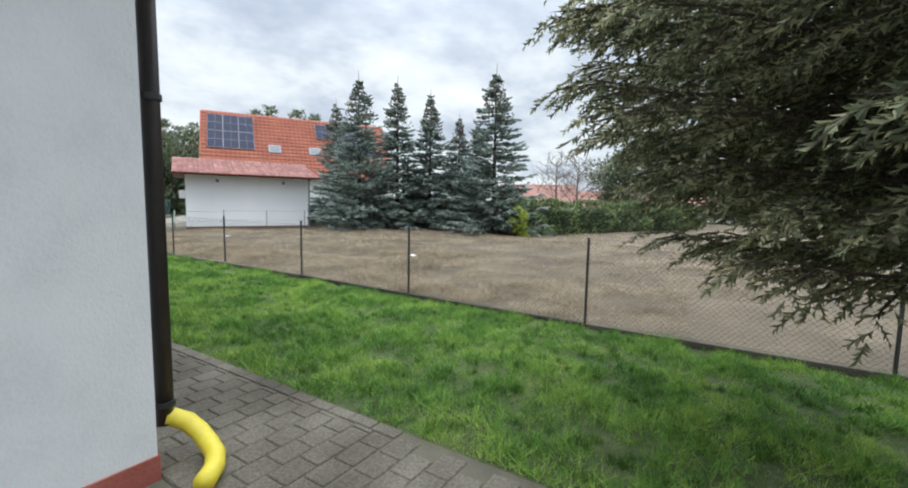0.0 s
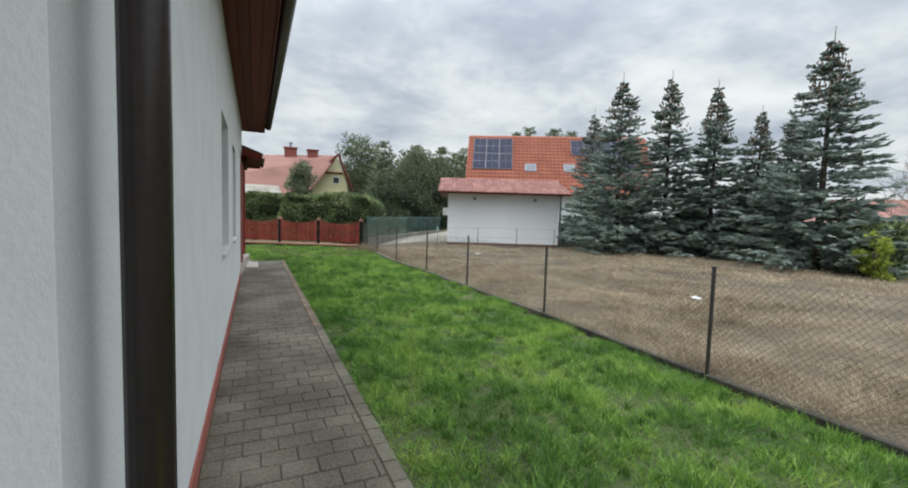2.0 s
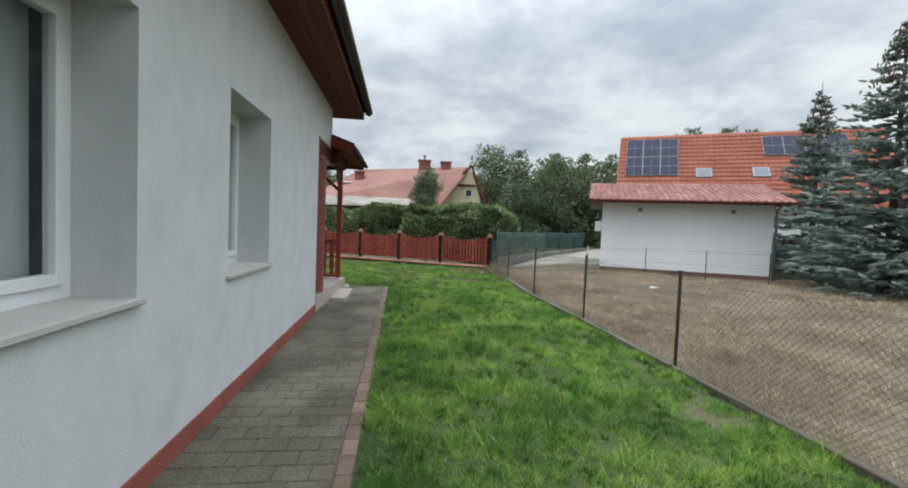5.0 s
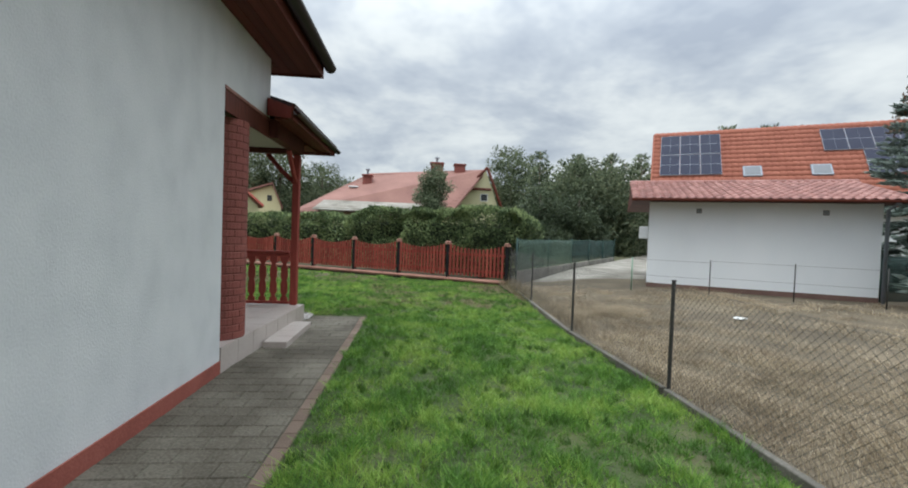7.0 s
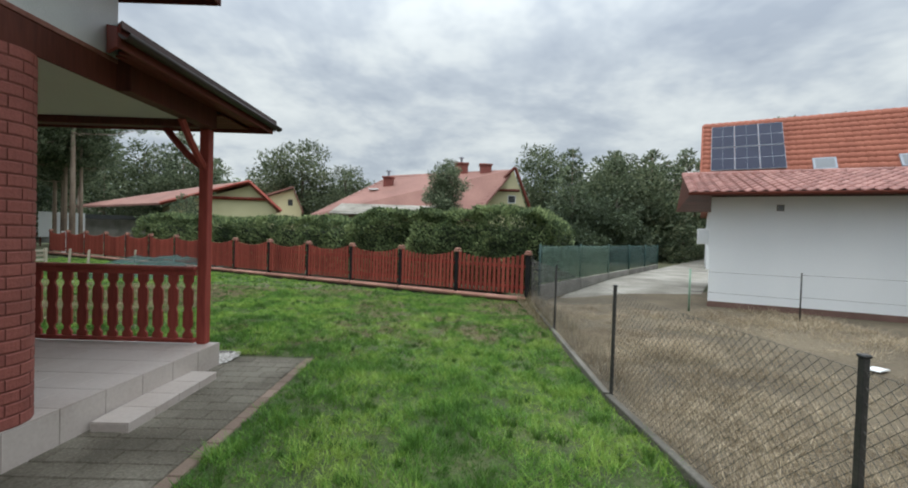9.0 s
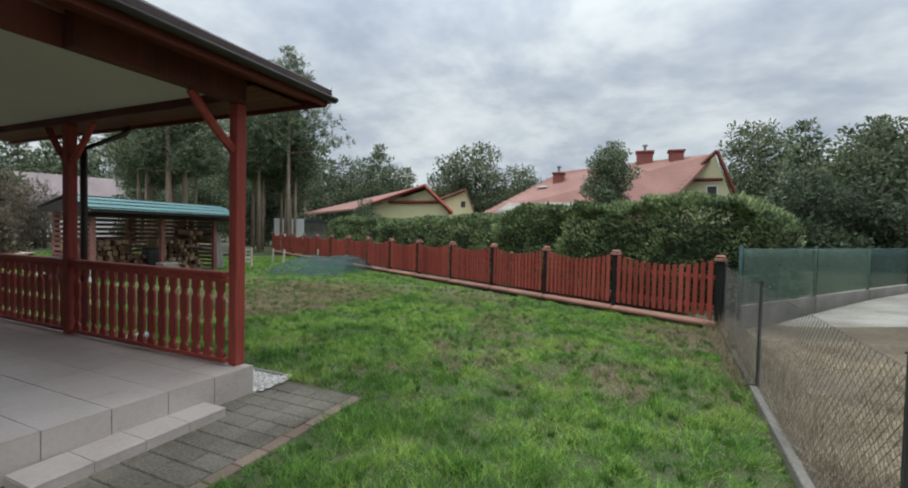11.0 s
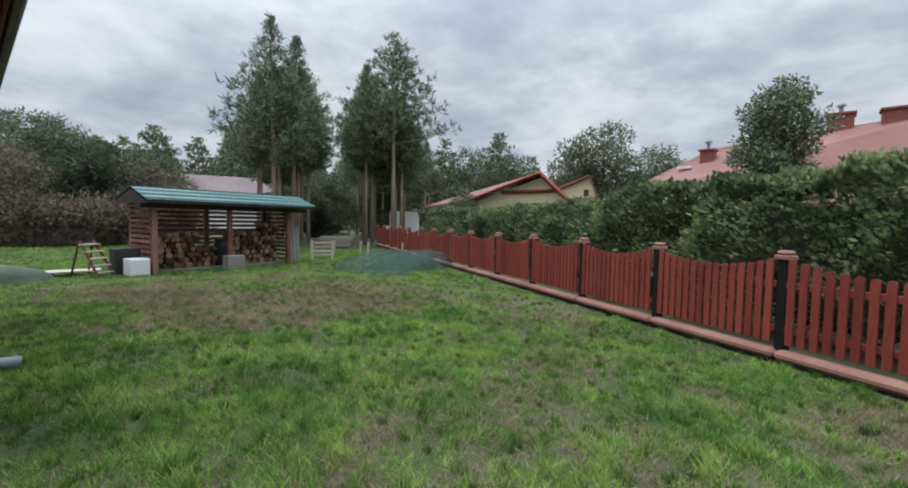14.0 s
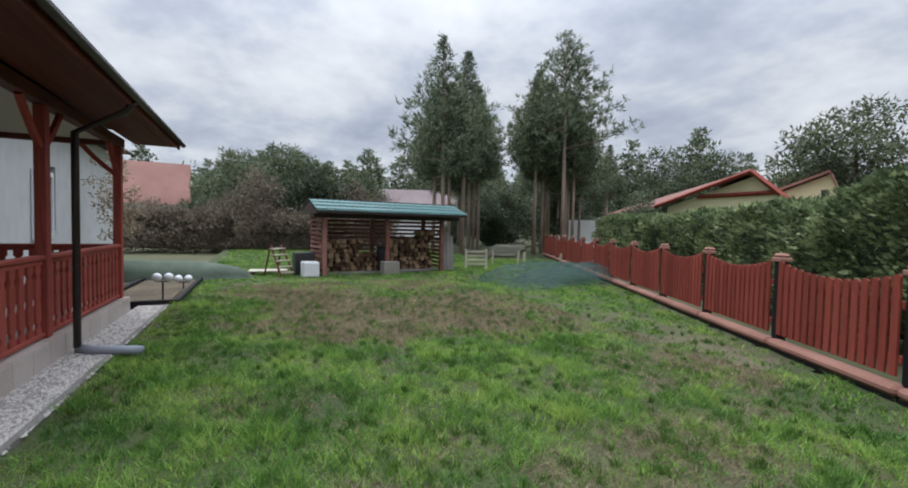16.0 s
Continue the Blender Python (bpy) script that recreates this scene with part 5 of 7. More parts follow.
# pale-roofed yellow house behind the hedge
red_house = thing("neighbour_house", "yellow house with a faded red roof and brick chimneys", "house")
bm = bmesh.new()
c = [(-6.9, 37.0, 2.5), (3.9, 37.6, 2.5), (7.2, 41.2, 6.62), (-2.4, 43.0, 6.1), (-7.6, 47.0, 2.5), (9.5, 48.5, 3.0)]
v = [bm.verts.new(p) for p in c]
b = [bm.verts.new((p[0], p[1], p[2] - 0.2)) for p in c]
bm.faces.new((v[0], v[1], v[2], v[3]))
bm.faces.new((v[0], v[3], v[4]))
bm.faces.new((v[3], v[2], v[5], v[4]))
bm.faces.new((b[0], b[4], b[3]))
bm.faces.new((b[0], b[3], b[2], b[1]))
bm.faces.new((b[3], b[4], b[5], b[2]))
for i, j in ((0, 1), (1, 2), (2, 5), (5, 4), (4, 0)):
    bm.faces.new((v[i], b[i], b[j], v[j]))
bmesh.ops.recalc_face_normals(bm, faces=bm.faces)
part("roof", bm, M_PALEROOF, red_house, "faded red tiled roof")
# courses of tiles on the slope that faces the garden
o, ex, ey = Vector(c[0]), (Vector(c[1]) - Vector(c[0])), (Vector(c[3]) - Vector(c[0]))
for k in range(1, 16):
    s = k / 16
    p0, p1 = Vector(c[0]).lerp(Vector(c[3]), s), Vector(c[1]).lerp(Vector(c[2]), s)
    part("tile_course", tube([p0.lerp(p1, 0.01) + Vector((0, -0.02, 0.015)), p0.lerp(p1, 0.985) + Vector((0, -0.02, 0.015))], 0.03, 4), M_PALEROOF, red_house)
bm = bmesh.new()
f = [bm.verts.new(p) for p in ((3.75, 40.9, 0), (8.3, 40.9, 0), (8.1, 40.9, 3.9), (7.15, 40.9, 6.45), (3.75, 40.9, 2.9))]
k = [bm.verts.new((x.co.x + 0.4, 48, x.co.z)) for x in f]
bm.faces.new(f)
bm.faces.new(k[::-1])
for i in range(5):
    bm.faces.new((f[i], f[(i + 1) % 5], k[(i + 1) % 5], k[i]))
bmesh.ops.recalc_face_normals(bm, faces=bm.faces)
part("wall", bm, M_YELLOW, red_house, "pale yellow rendered gable")
part("wall", box(-6.2, 38.2, 0, 3.7, 46, 2.35), M_YELLOW, red_house)
for p, q in (((3.2, 40.6, 2.55), (7.2, 40.6, 6.68)), ((7.2, 40.6, 6.68), (8.5, 40.6, 3.4)), ((5.7, 40.7, 4.95), (7.6, 40.7, 4.95))):
    part("barge_board", tube([p, q], 0.11, 4), M_SOFFIT, red_house)
wv = part("window", box(6.75, 40.82, 4.0, 7.35, 40.9, 4.6), M_UPVC, red_house)
# solid dark pane, painted shade instead of a room
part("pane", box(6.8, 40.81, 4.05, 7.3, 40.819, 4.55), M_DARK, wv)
part("veranda_roof", box(-5.3, 36.4, 2.7, 2.1, 37.3, 2.78), M_LANE, red_house, "pale grey veranda roof")
bm = bmesh.new()
q = [bm.verts.new(p) for p in ((-5.4, 36.2, 2.6), (2.2, 36.2, 2.6), (2.0, 37.9, 3.35), (-5.0, 37.9, 3.35))]
bm.faces.new(q)
r = bmesh.ops.extrude_face_region(bm, geom=list(bm.faces))
bmesh.ops.translate(bm, verts=[x for x in r["geom"] if isinstance(x, bmesh.types.BMVert)], vec=(0, 0, 0.06))
part("veranda_roof", bm, M_LANE, red_house)


def chimney(parent, x, y, z0, z1, w=0.75, pipe=True):
    ch = part("chimney", box(x - w / 2, y - w / 2, z0, x + w / 2, y + w / 2, z1, 0.02), M_BRICK, parent, "red brick chimney")
    part("chimney_cap", box(x - w / 2 - 0.08, y - w / 2 - 0.08, z1, x + w / 2 + 0.08, y + w / 2 + 0.08, z1 + 0.12, 0.02), M_BRICK, ch)
    if pipe:
        part("flue", tube([(x, y, z1 + 0.1), (x, y, z1 + 0.55)], 0.09, 8), M_GREYPIPE, ch)
        part("cowl", tube([(x, y, z1 + 0.5), (x, y, z1 + 0.6)], [0.2, 0.16], 8), M_GREYPIPE, ch)


chimney(red_house, 3.2, 42.0, 5.4, 6.95, 1.0)
chimney(red_house, 5.05, 41.5, 5.4, 6.85, 0.85, False)
chimney(red_house, -2.3, 41.0, 4.4, 5.6, 0.7)
part("roof_window", box(-3.6, 40.0, 4.62, -2.9, 40.3, 4.72, 0.01), M_UPVC, red_house, "", Matrix.Translation((0, -0.1, -0.02)))

# low yellow house further left
low_house = thing("neighbour_house", "low yellow gabled house with a red-edged roof", "house")


def gable(parent, pts, y0, y1, dx, label=""):
    """A walled block whose front is an outline of (x, z) pairs; dx: how far its back lies to the side."""
    bm = bmesh.new()
    f = [bm.verts.new((x, y0, z)) for x, z in pts]
    k = [bm.verts.new((x + dx, y1, z)) for x, z in pts]
    bm.faces.new(f)
    bm.faces.new(k[::-1])
    n = len(pts)
    for i in range(n):
        bm.faces.new((f[i], f[(i + 1) % n], k[(i + 1) % n], k[i]))
    bmesh.ops.recalc_face_normals(bm, faces=bm.faces)
    return part("wall", bm, M_YELLOW, parent, label)


def roof_slab(parent, corners, t=0.16, label="faded red roof"):
    bm = bmesh.new()
    bm.faces.new([bm.verts.new(p) for p in corners])
    r = bmesh.ops.extrude_face_region(bm, geom=list(bm.faces))
    bmesh.ops.translate(bm, verts=[x for x in r["geom"] if isinstance(x, bmesh.types.BMVert)], vec=(0, 0, -t))
    bmesh.ops.recalc_face_normals(bm, faces=bm.faces)
    return part("roof", bm, M_PALEROOF, parent, label)


gable(low_house, [(-17.6, 0), (-10.2, 0), (-10.2, 3.0), (-12.0, 4.6), (-17.6, 3.05)], 39.7, 46, -5.0, "pale yellow gable wall")
roof_slab(low_house, ((-12.0, 39.3, 4.88), (-9.7, 39.3, 2.85), (-16.0, 47.3, 2.85), (-19.4, 47.3, 5.25)))
roof_slab(low_house, ((-12.0, 39.3, 4.88), (-19.4, 47.3, 5.25), (-32.6, 48.0, 3.0), (-18.3, 39.3, 3.12)))
for p, q in (((-12.0, 39.25, 4.84), (-9.65, 39.25, 2.8)), ((-12.0, 39.25, 4.84), (-18.3, 39.25, 3.09)), ((-15.4, 39.6, 3.62), (-10.7, 39.6, 3.62))):
    part("barge_board", tube([p, q], 0.12, 4), M_FENCERED, low_house, "red barge board")
part("lean_to", box(-27.5, 42.6, 0, -20.6, 44.0, 1.85), M_KERB, low_house, "grey boarded lean-to with a dark gap under its roof")
# dark strip that paints the shaded gap under the lean-to roof
part("lean_to_gap_shade", box(-27.3, 42.2, 1.86, -20.8, 42.5, 2.2), M_DARK, low_house)
white_shed = thing("garden_shed", "pale grey sheet-clad shed beside the low house", "shed")
part("wall", box(-26.8, 38.9, 0, -25.3, 40.8, 1.98), M_GARWHITE, white_shed)
part("roof", box(-27.0, 38.7, 1.982, -25.1, 41.0, 2.06), M_KERB, white_shed)
rear_house = thing("neighbour_house", "cream house behind with a faded red lean roof", "house")
gable(rear_house, [(-13.1, 0), (-9.95, 0), (-9.95, 3.3), (-10.6, 4.9), (-13.1, 4.05)], 44.3, 49, -3.0, "cream rendered gable")
roof_slab(rear_house, ((-10.6, 44.0, 5.1), (-9.7, 44.0, 3.0), (-12.7, 49.3, 3.0), (-13.6, 49.3, 5.1)))
roof_slab(rear_house, ((-10.6, 44.0, 5.1), (-13.6, 49.3, 5.1), (-18.0, 49.3, 3.6), (-13.8, 44.0, 4.02)))
# flat dark box, painted shade of the window opening
part("window", box(-11.1, 44.27, 3.5, -10.7, 44.299, 4.0, 0.01), M_DARK, rear_house)

# distant red roofs beyond the meadow
for x, y, w, h, rot in ((46, 17.5, 8, 3.7, 20), (47, 11.5, 7, 3.0, 10), (48, 4.4, 8, 3.1, 6), (45, -2.6, 9, 3.7, -8), (-46, 3.4, 9.6, 7.0, 6), (-48.3, 33, 10.5, 6.0, -20)):
    far_house = thing("far_house", "distant house with a red tiled roof", "house", Matrix.Translation((x, y, 0)) @ Matrix.Rotation(radians(rot), 4, "Z"), "distant houses")
    part("wall", box(-2.5, -w / 2, 0, 2.5, w / 2, h * 0.45), M_GARWHITE, far_house)
    part("roof", prism([(-3.0, h * 0.42), (3.0, h * 0.42), (0, h)], w + 0.6), M_GREYROOF if y == 33 else M_PALEROOF, far_house)

# ---- trees ----
def twig_cloud(P, D, L, W, rng, cross=True):
    """Needle sprays: slim diamonds from P along D."""
    n = len(P)
    r = rng.randn(n, 3)
    s = np.cross(D, r)
    s /= np.linalg.norm(s, axis=1)[:, None] + 1e-9
    s2 = np.cross(D, s)
    out, tri = [], []
    for k, q in enumerate((s, s2) if cross else (s,)):
        mid = P + D * (L * 0.45)[:, None]
        V = np.stack([P, mid + q * (W / 2)[:, None], P + D * L[:, None], mid - q * (W / 2)[:, None]], 1).reshape(-1, 3)
        b = 4 * np.arange(n)[:, None] + 4 * n * k
        tri.append(np.concatenate([b + np.array([[0, 1, 2]]), b + np.array([[0, 2, 3]])]))
        out.append(V)
    return np.concatenate(out), np.concatenate(tri)


def unit(v):
    return v / (np.linalg.norm(v, axis=1)[:, None] + 1e-9)


def spruce_crown(h, r, seed, levels, per, twigs, tw_len, tw_w, z0=0.25, droop=0.25, power=0.85):
    rng = np.random.RandomState(seed)
    P, D, L = [], [], []
    for k in range(levels):
        f = k / levels
        z = z0 + (h - z0) * f ** 0.95
        rad = r * (1 - (z - z0) / (h - z0)) ** power + 0.02
        for b in range(max(4, int(per * (1 - 0.5 * f)))):
            a = rng.rand() * math.tau
            ln = rad * (0.62 + 0.45 * rng.rand())
            zz = z + rng.randn() * 0.12
            t = rng.rand(twigs) ** 0.75
            x = t * ln
            dz = -droop * x * (1 - 0.55 * t) + 0.12 * ln * t ** 3
            base = np.stack([x * math.cos(a), x * math.sin(a), zz + dz], 1)
            side = np.where(rng.rand(twigs) < 0.5, 1, -1)
            ang = a + side * (0.35 + 0.55 * rng.rand(twigs))
            d = np.stack([np.cos(ang), np.sin(ang), -0.35 + 0.55 * rng.rand(twigs) + 0.5 * f], 1)
            P.append(base)
            D.append(unit(d))
            L.append(tw_len * (0.55 + 0.8 * rng.rand(twigs)) * (0.28 + 0.72 * (1 - f)))
    P, D, L = np.concatenate(P), np.concatenate(D), np.concatenate(L)
    return twig_cloud(P, D, L, np.full(len(P), tw_w) * (0.6 + 0.4 * L / tw_len), rng)


def spruce(name, label, h, r, seed, needles, levels=30, per=15, twigs=23, tw_len=0.37, tw_w=0.09, m=None, z0=0.25):
    t = thing(name, label, "tree", m)
    part("trunk", tube([(0, 0, -0.1), (0, 0, h * 0.5), (0, 0, h * 1.05)], [0.035 * h * 0.5, 0.02 * h * 0.5, 0.008], 8), M_BARK, t, "", None, True)
    V, T = spruce_crown(h, r, seed, levels, per, twigs, tw_len, tw_w, z0)
    put("crown", mesh_np("crown", V, T, needles), t, None, "layered needle branches")
    rng = np.random.RandomState(seed + 300)
    n = 260
    f = 0.70 + 0.29 * rng.rand(n)
    a = rng.rand(n) * math.tau
    d = r * (1 - f) ** 0.85 * (0.45 + 0.6 * rng.rand(n)) + 0.05
    P = np.stack([d * np.cos(a), d * np.sin(a), h * f], 1)
    V, T = twig_cloud(P, unit(np.array([[0, 0, -1.0]]) + 0.35 * rng.randn(n, 3)), np.full(n, 0.13), np.full(n, 0.05), rng)
    tagged(put("brown_top", mesh_np("brown_top", V, T, M_CONE), t), "brown cones hanging near the top", kind="stuff")
    return t


BLUE = "blue-grey spruce with layered branches at the meadow edge"
S1 = spruce("blue_spruce", BLUE, 6.6, 2.3, 41, M_BLUESPRUCE, m=pose(13.0, 12.6, 0.12))
S2 = spruce("blue_spruce", BLUE, 6.8, 2.0, 42, M_BLUESPRUCE, m=pose(14.9, 12.0, 0.12))
S3 = spruce("blue_spruce", BLUE, 6.2, 1.7, 43, M_BLUESPRUCE, m=pose(15.6, 10.6, 0.12))
for ob, m in ((S2, pose(16.5, 17.9, 0.12, rz=30)), (S3, pose(15.9, 9.2, 0.12, rz=80) @ Matrix.Scale(0.82, 4)), (S2, pose(15.7, 8.1, 0.12, rz=140) @ Matrix.Scale(0.7, 4)), (S1, pose(15.1, 6.95, 0.12, rz=200))):
    copy_thing(ob, m)


def near_spruce():
    """The big spruce by the path: branches, drooping branchlets, and short shoots set with single needles."""
    rng = np.random.RandomState(77)
    t = thing("spruce", "large dark green spruce with drooping needled branches", "tree", pose(1.7, -2.85, 0))
    part("trunk", tube([(0, 0, -0.1), (0, 0, 2.4), (0, 0, 3.8)], [0.12, 0.07, 0.008], 12), M_BARK, t, "", None, True)
    BP, BD, BL, BK = [], [], [], []                     # branchlets: start, heading, length, shoots a metre
    for k in range(20):
        z = 1.30 + k * 0.11
        rad = 1.7 + 0.72 * min(1.0, (z - 1.3) / 0.6) - 1.9 * max(0.0, (z - 2.4) / 1.35)
        n = 15 if z < 1.9 else 19 if z < 2.9 else 12
        for b in range(n):
            a = (b + 0.6 * rng.rand()) * math.tau / n + k * 0.4
            ln = max(0.4, rad * (0.82 + 0.28 * rng.rand()))
            if math.cos(a - 2.45) > 0.93:
                ln = min(ln, 2.0)
            if math.cos(a - 1.55) > 0.70:                 # shorter towards the house
                ln = min(ln, 2.12 if z > 1.9 else 1.75)
            lift = 0.25 * rng.rand()
            if math.cos(a - 2.2) < -0.2 and rng.rand() < 0.9:
                continue
            pts = []
            for s in np.linspace(0, 1, 7):
                x = s * ln
                pts.append(Vector((x * math.cos(a), x * math.sin(a), z - (0.22 - lift * 0.6) * x + (0.10 + 0.3 * lift) * x * s * s)))
            part("branch", tube(pts, [0.020 * (1 - 0.8 * s) for s in np.linspace(0, 1, 7)], 5), M_BARK, t)
            front = math.cos(a - 2.2) > -0.35
            m = int((14 if z > 1.9 else 11) * ln + 2 if front else 2.5 * ln + 2) if z < 2.9 else 9
            for q in range(m):
                s = 0.2 + 0.8 * ((q + rng.rand()) / m) ** 0.8
                i = min(5, int(s * 6))
                side = 1 if q % 2 else -1
                ang = a + side * (0.5 + 0.5 * rng.rand()) * (1.1 - 0.75 * s)
                BP.append(pts[i].lerp(pts[i + 1], min(1.0, s * 6 - i)))
                BD.append(Vector((math.cos(ang), math.sin(ang), 0.1 - 0.75 * rng.rand() * (1.25 - s))).normalized())
                BL.append((0.24 + 0.34 * rng.rand()) * (1.15 - 0.45 * s) * 0.72)
                BK.append(front)
    SP, SD, SL = [], [], []
    for p, d, ln, front in zip(BP, BD, BL, BK):
        p, d = np.array(p), np.array(d)
        side = np.cross(d, (0, 0, 1.0))
        side /= np.linalg.norm(side)
        m = max(3, int(ln * (25 if front else 10)))
        for q in range(m + 1):
            s = (q + 0.6) / (m + 0.6)
            at = p + d * ln * s - np.array((0, 0, 0.30 * ln * s * s))
            dd = d - np.array((0, 0, 0.6 * s))
            w = 0.0 if q == m else (1 if q % 2 else -1) * (0.75 + 0.3 * rng.rand())
            h = dd + side * w + np.array((0, 0, -0.25 * rng.rand() - 0.05))
            SP.append(at)
            SD.append(h / np.linalg.norm(h))
            SL.append((0.075 + 0.06 * rng.rand()) * (1.15 - 0.5 * s))
    SP, SD, SL = np.array(SP), np.array(SD), np.array(SL)
    n, nn = len(SP), 13
    s = np.tile(np.linspace(0.0, 0.95, nn), n)
    P = np.repeat(SP, nn, 0) + np.repeat(SD, nn, 0) * (np.repeat(SL, nn) * s)[:, None]
    D0 = np.repeat(SD, nn, 0)
    out = unit(np.cross(D0, rng.randn(n * nn, 3)))
    D = unit(D0 * (0.45 + 0.7 * s)[:, None] + out * 0.8)
    W = D0 * (0.0068 + 0.003 * rng.rand(n * nn))[:, None]
    tip = P + D * (0.020 + 0.010 * rng.rand(n * nn))[:, None]
    V = np.stack([P - W, P + W, tip], 1).reshape(-1, 3)
    put("foliage", mesh_np("foliage", V, np.arange(3 * n * nn).reshape(-1, 3), M_NEEDLE), t, None, "dark green spruce needles")
    V, T = twig_cloud(SP, SD, SL, np.full(n, 0.008), rng, cross=False)
    put("inner_twig", mesh_np("inner_twig", V, T, M_BARK), t, None, "thin brown twigs inside the crown")
    BPn, BDn, BLn = np.array(BP), np.array(BD), np.array(BL)
    V, T = twig_cloud(BPn, unit(BDn - np.array((0, 0, 0.15))), BLn, np.full(len(BPn), 0.012), rng)
    put("branchlet", mesh_np("branchlet", V, T, M_BARK), t, None, "drooping brown branchlets")


near_spruce()


def leaf_crown(blobs, n, size, seed, cross=True, slim=1.0):
    """Leaf clumps on the shells of several blobs (x, y, z, rx, rz)."""
    rng = np.random.RandomState(seed)
    w = np.array([b[3] * b[3] for b in blobs])
    k = rng.choice(len(blobs), n, p=w / w.sum())
    B = np.array(blobs)[k]
    d = unit(rng.randn(n, 3))
    rr = 0.3 + 0.75 * rng.rand(n) ** 0.7
    P = B[:, :3] + d * np.stack([B[:, 3], B[:, 3], B[:, 4]], 1) * rr[:, None]
    D = unit(d + 0.9 * rng.randn(n, 3))
    return twig_cloud(P, D, size * (0.5 + rng.rand(n)), slim * size * (0.28 + 0.25 * rng.rand(n)), rng, cross=cross)


def tree(name, label, h, r, seed, leaves, bark, clear=0.2, n=2600, size=0.32, m=None, nb=14, cone=0.5, trunk=0.02, cross=False, slim=1.0):
    rng = np.random.RandomState(seed)
    t = thing(name, label, "tree", m)
    lean = (rng.rand(2) - 0.5) * 0.05 * h
    part("trunk", tube([(0, 0, -0.2), (lean[0] * 0.5, lean[1] * 0.5, h * 0.5), (lean[0], lean[1], h * 0.94)], [trunk * h, trunk * h * 0.7, 0.02], 7), bark, t, "", None, True)
    blobs = []
    for k in range(nb):
        f = clear + (1 - clear) * (k + rng.rand()) / nb
        g = (f - clear) / (1 - clear)
        env = r * max(0.16, 1 - abs((g - 0.36) / 0.66) ** 2.3) ** 0.62 * (1 - 0.35 * cone * g)
        a = rng.rand() * math.tau
        d = env * 0.85 * rng.rand() ** 0.55
        s = max(0.14 * r, env * (0.28 + 0.22 * rng.rand()))
        p = (lean[0] * f + d * math.cos(a), lean[1] * f + d * math.sin(a), h * f)
        blobs.append((*p, s, s * 0.62))
        if k % 4 == 0:
            part("limb", tube([(lean[0] * f * 0.9, lean[1] * f * 0.9, h * f - 0.35 * d - 0.1), p], [0.005 * h, 0.012], 5), bark, t)
    V, T = leaf_crown(blobs, n, size, seed + 5, cross, slim)
    put("crown", mesh_np("crown", V, T, leaves), t, None, "")
    return t


def pine(name, label, h, r, seed, needles, clear, m, whorls=28, per=8, clumps=10, sprays=9, ln=0.30, w=0.048, trunk=0.011, low=0.5, tip=1.05):
    """Pine: whorls of upswept branches, shorter towards the top, carrying tufts of needles; low: how long the lowest branches are."""
    rng = np.random.RandomState(seed)
    t = thing(name, label, "tree", m)
    lean = (rng.rand(2) - 0.5) * 0.04 * h
    at = lambda f: np.array((lean[0] * f * f, lean[1] * f * f, h * f))
    part("trunk", tube([tuple(at(0) - np.array((0, 0, 0.2))), tuple(at(0.35)), tuple(at(0.7)), tuple(at(0.98))], [trunk * h, trunk * h * 0.8, trunk * h * 0.45, 0.02], 8), M_PINEBARK, t, "", None, True)
    P, D, Z = [], [], []
    for k in range(whorls):
        g = (k + 0.3 * rng.rand()) / whorls
        f = clear + (0.985 - clear) * g
        env = r * min(1.0, low + 2.6 * g) * (1 - g) ** tip * (0.92 + 0.18 * rng.rand()) + 0.10
        a0 = rng.rand() * math.tau
        for b in range(per):
            if rng.rand() < 0.10:
                continue
            a = a0 + (b + 0.5 * rng.rand()) * math.tau / per
            L = env * (0.74 + 0.26 * rng.rand())
            up = -0.12 + 0.45 * g + 0.25 * rng.rand()
            p0 = at(f)
            out = np.array((math.cos(a), math.sin(a), 0.0))
            if k % 3 == 0 and b < 3:
                part("limb", tube([tuple(p0), tuple(p0 + (out * 0.5 + np.array((0, 0, up * 0.5))) * L), tuple(p0 + (out * 0.95 + np.array((0, 0, up + 0.12))) * L)], [0.03, 0.02, 0.008], 4), M_PINEBARK, t)
            nc = max(3, int(clumps * min(1.3, 1.25 * (L / r) ** 0.75 + 0.10)))
            s = np.repeat(0.12 + 0.90 * rng.rand(nc) ** 0.75, sprays)
            c = np.repeat(np.clip(rng.randn(nc, 3), -1.2, 1.2) * (0.09 * L + 0.04), sprays, 0) * np.array((1, 1, 0.45))
            n = nc * sprays
            P.append(p0 + out * (L * s)[:, None] + np.array((0, 0, L)) * (up * s + 0.16 * s ** 3)[:, None] + c + rng.randn(n, 3) * 0.045)
            Z.append(np.full(n, 0.55 + 0.45 * min(1.0, L / (0.5 * r))))
            D.append(unit(out * 0.45 + np.array((0, 0, 0.55)) + 0.6 * rng.randn(n, 3)))
    P, D, Z = np.concatenate(P), np.concatenate(D), np.concatenate(Z)
    n = len(P)
    V, T = twig_cloud(P, D, ln * Z * (0.6 + 0.8 * rng.rand(n)), w * Z * (0.7 + 0.6 * rng.rand(n)), rng, cross=False)
    put("crown", mesh_np("crown", V, T, needles), t, None, "")
    return t


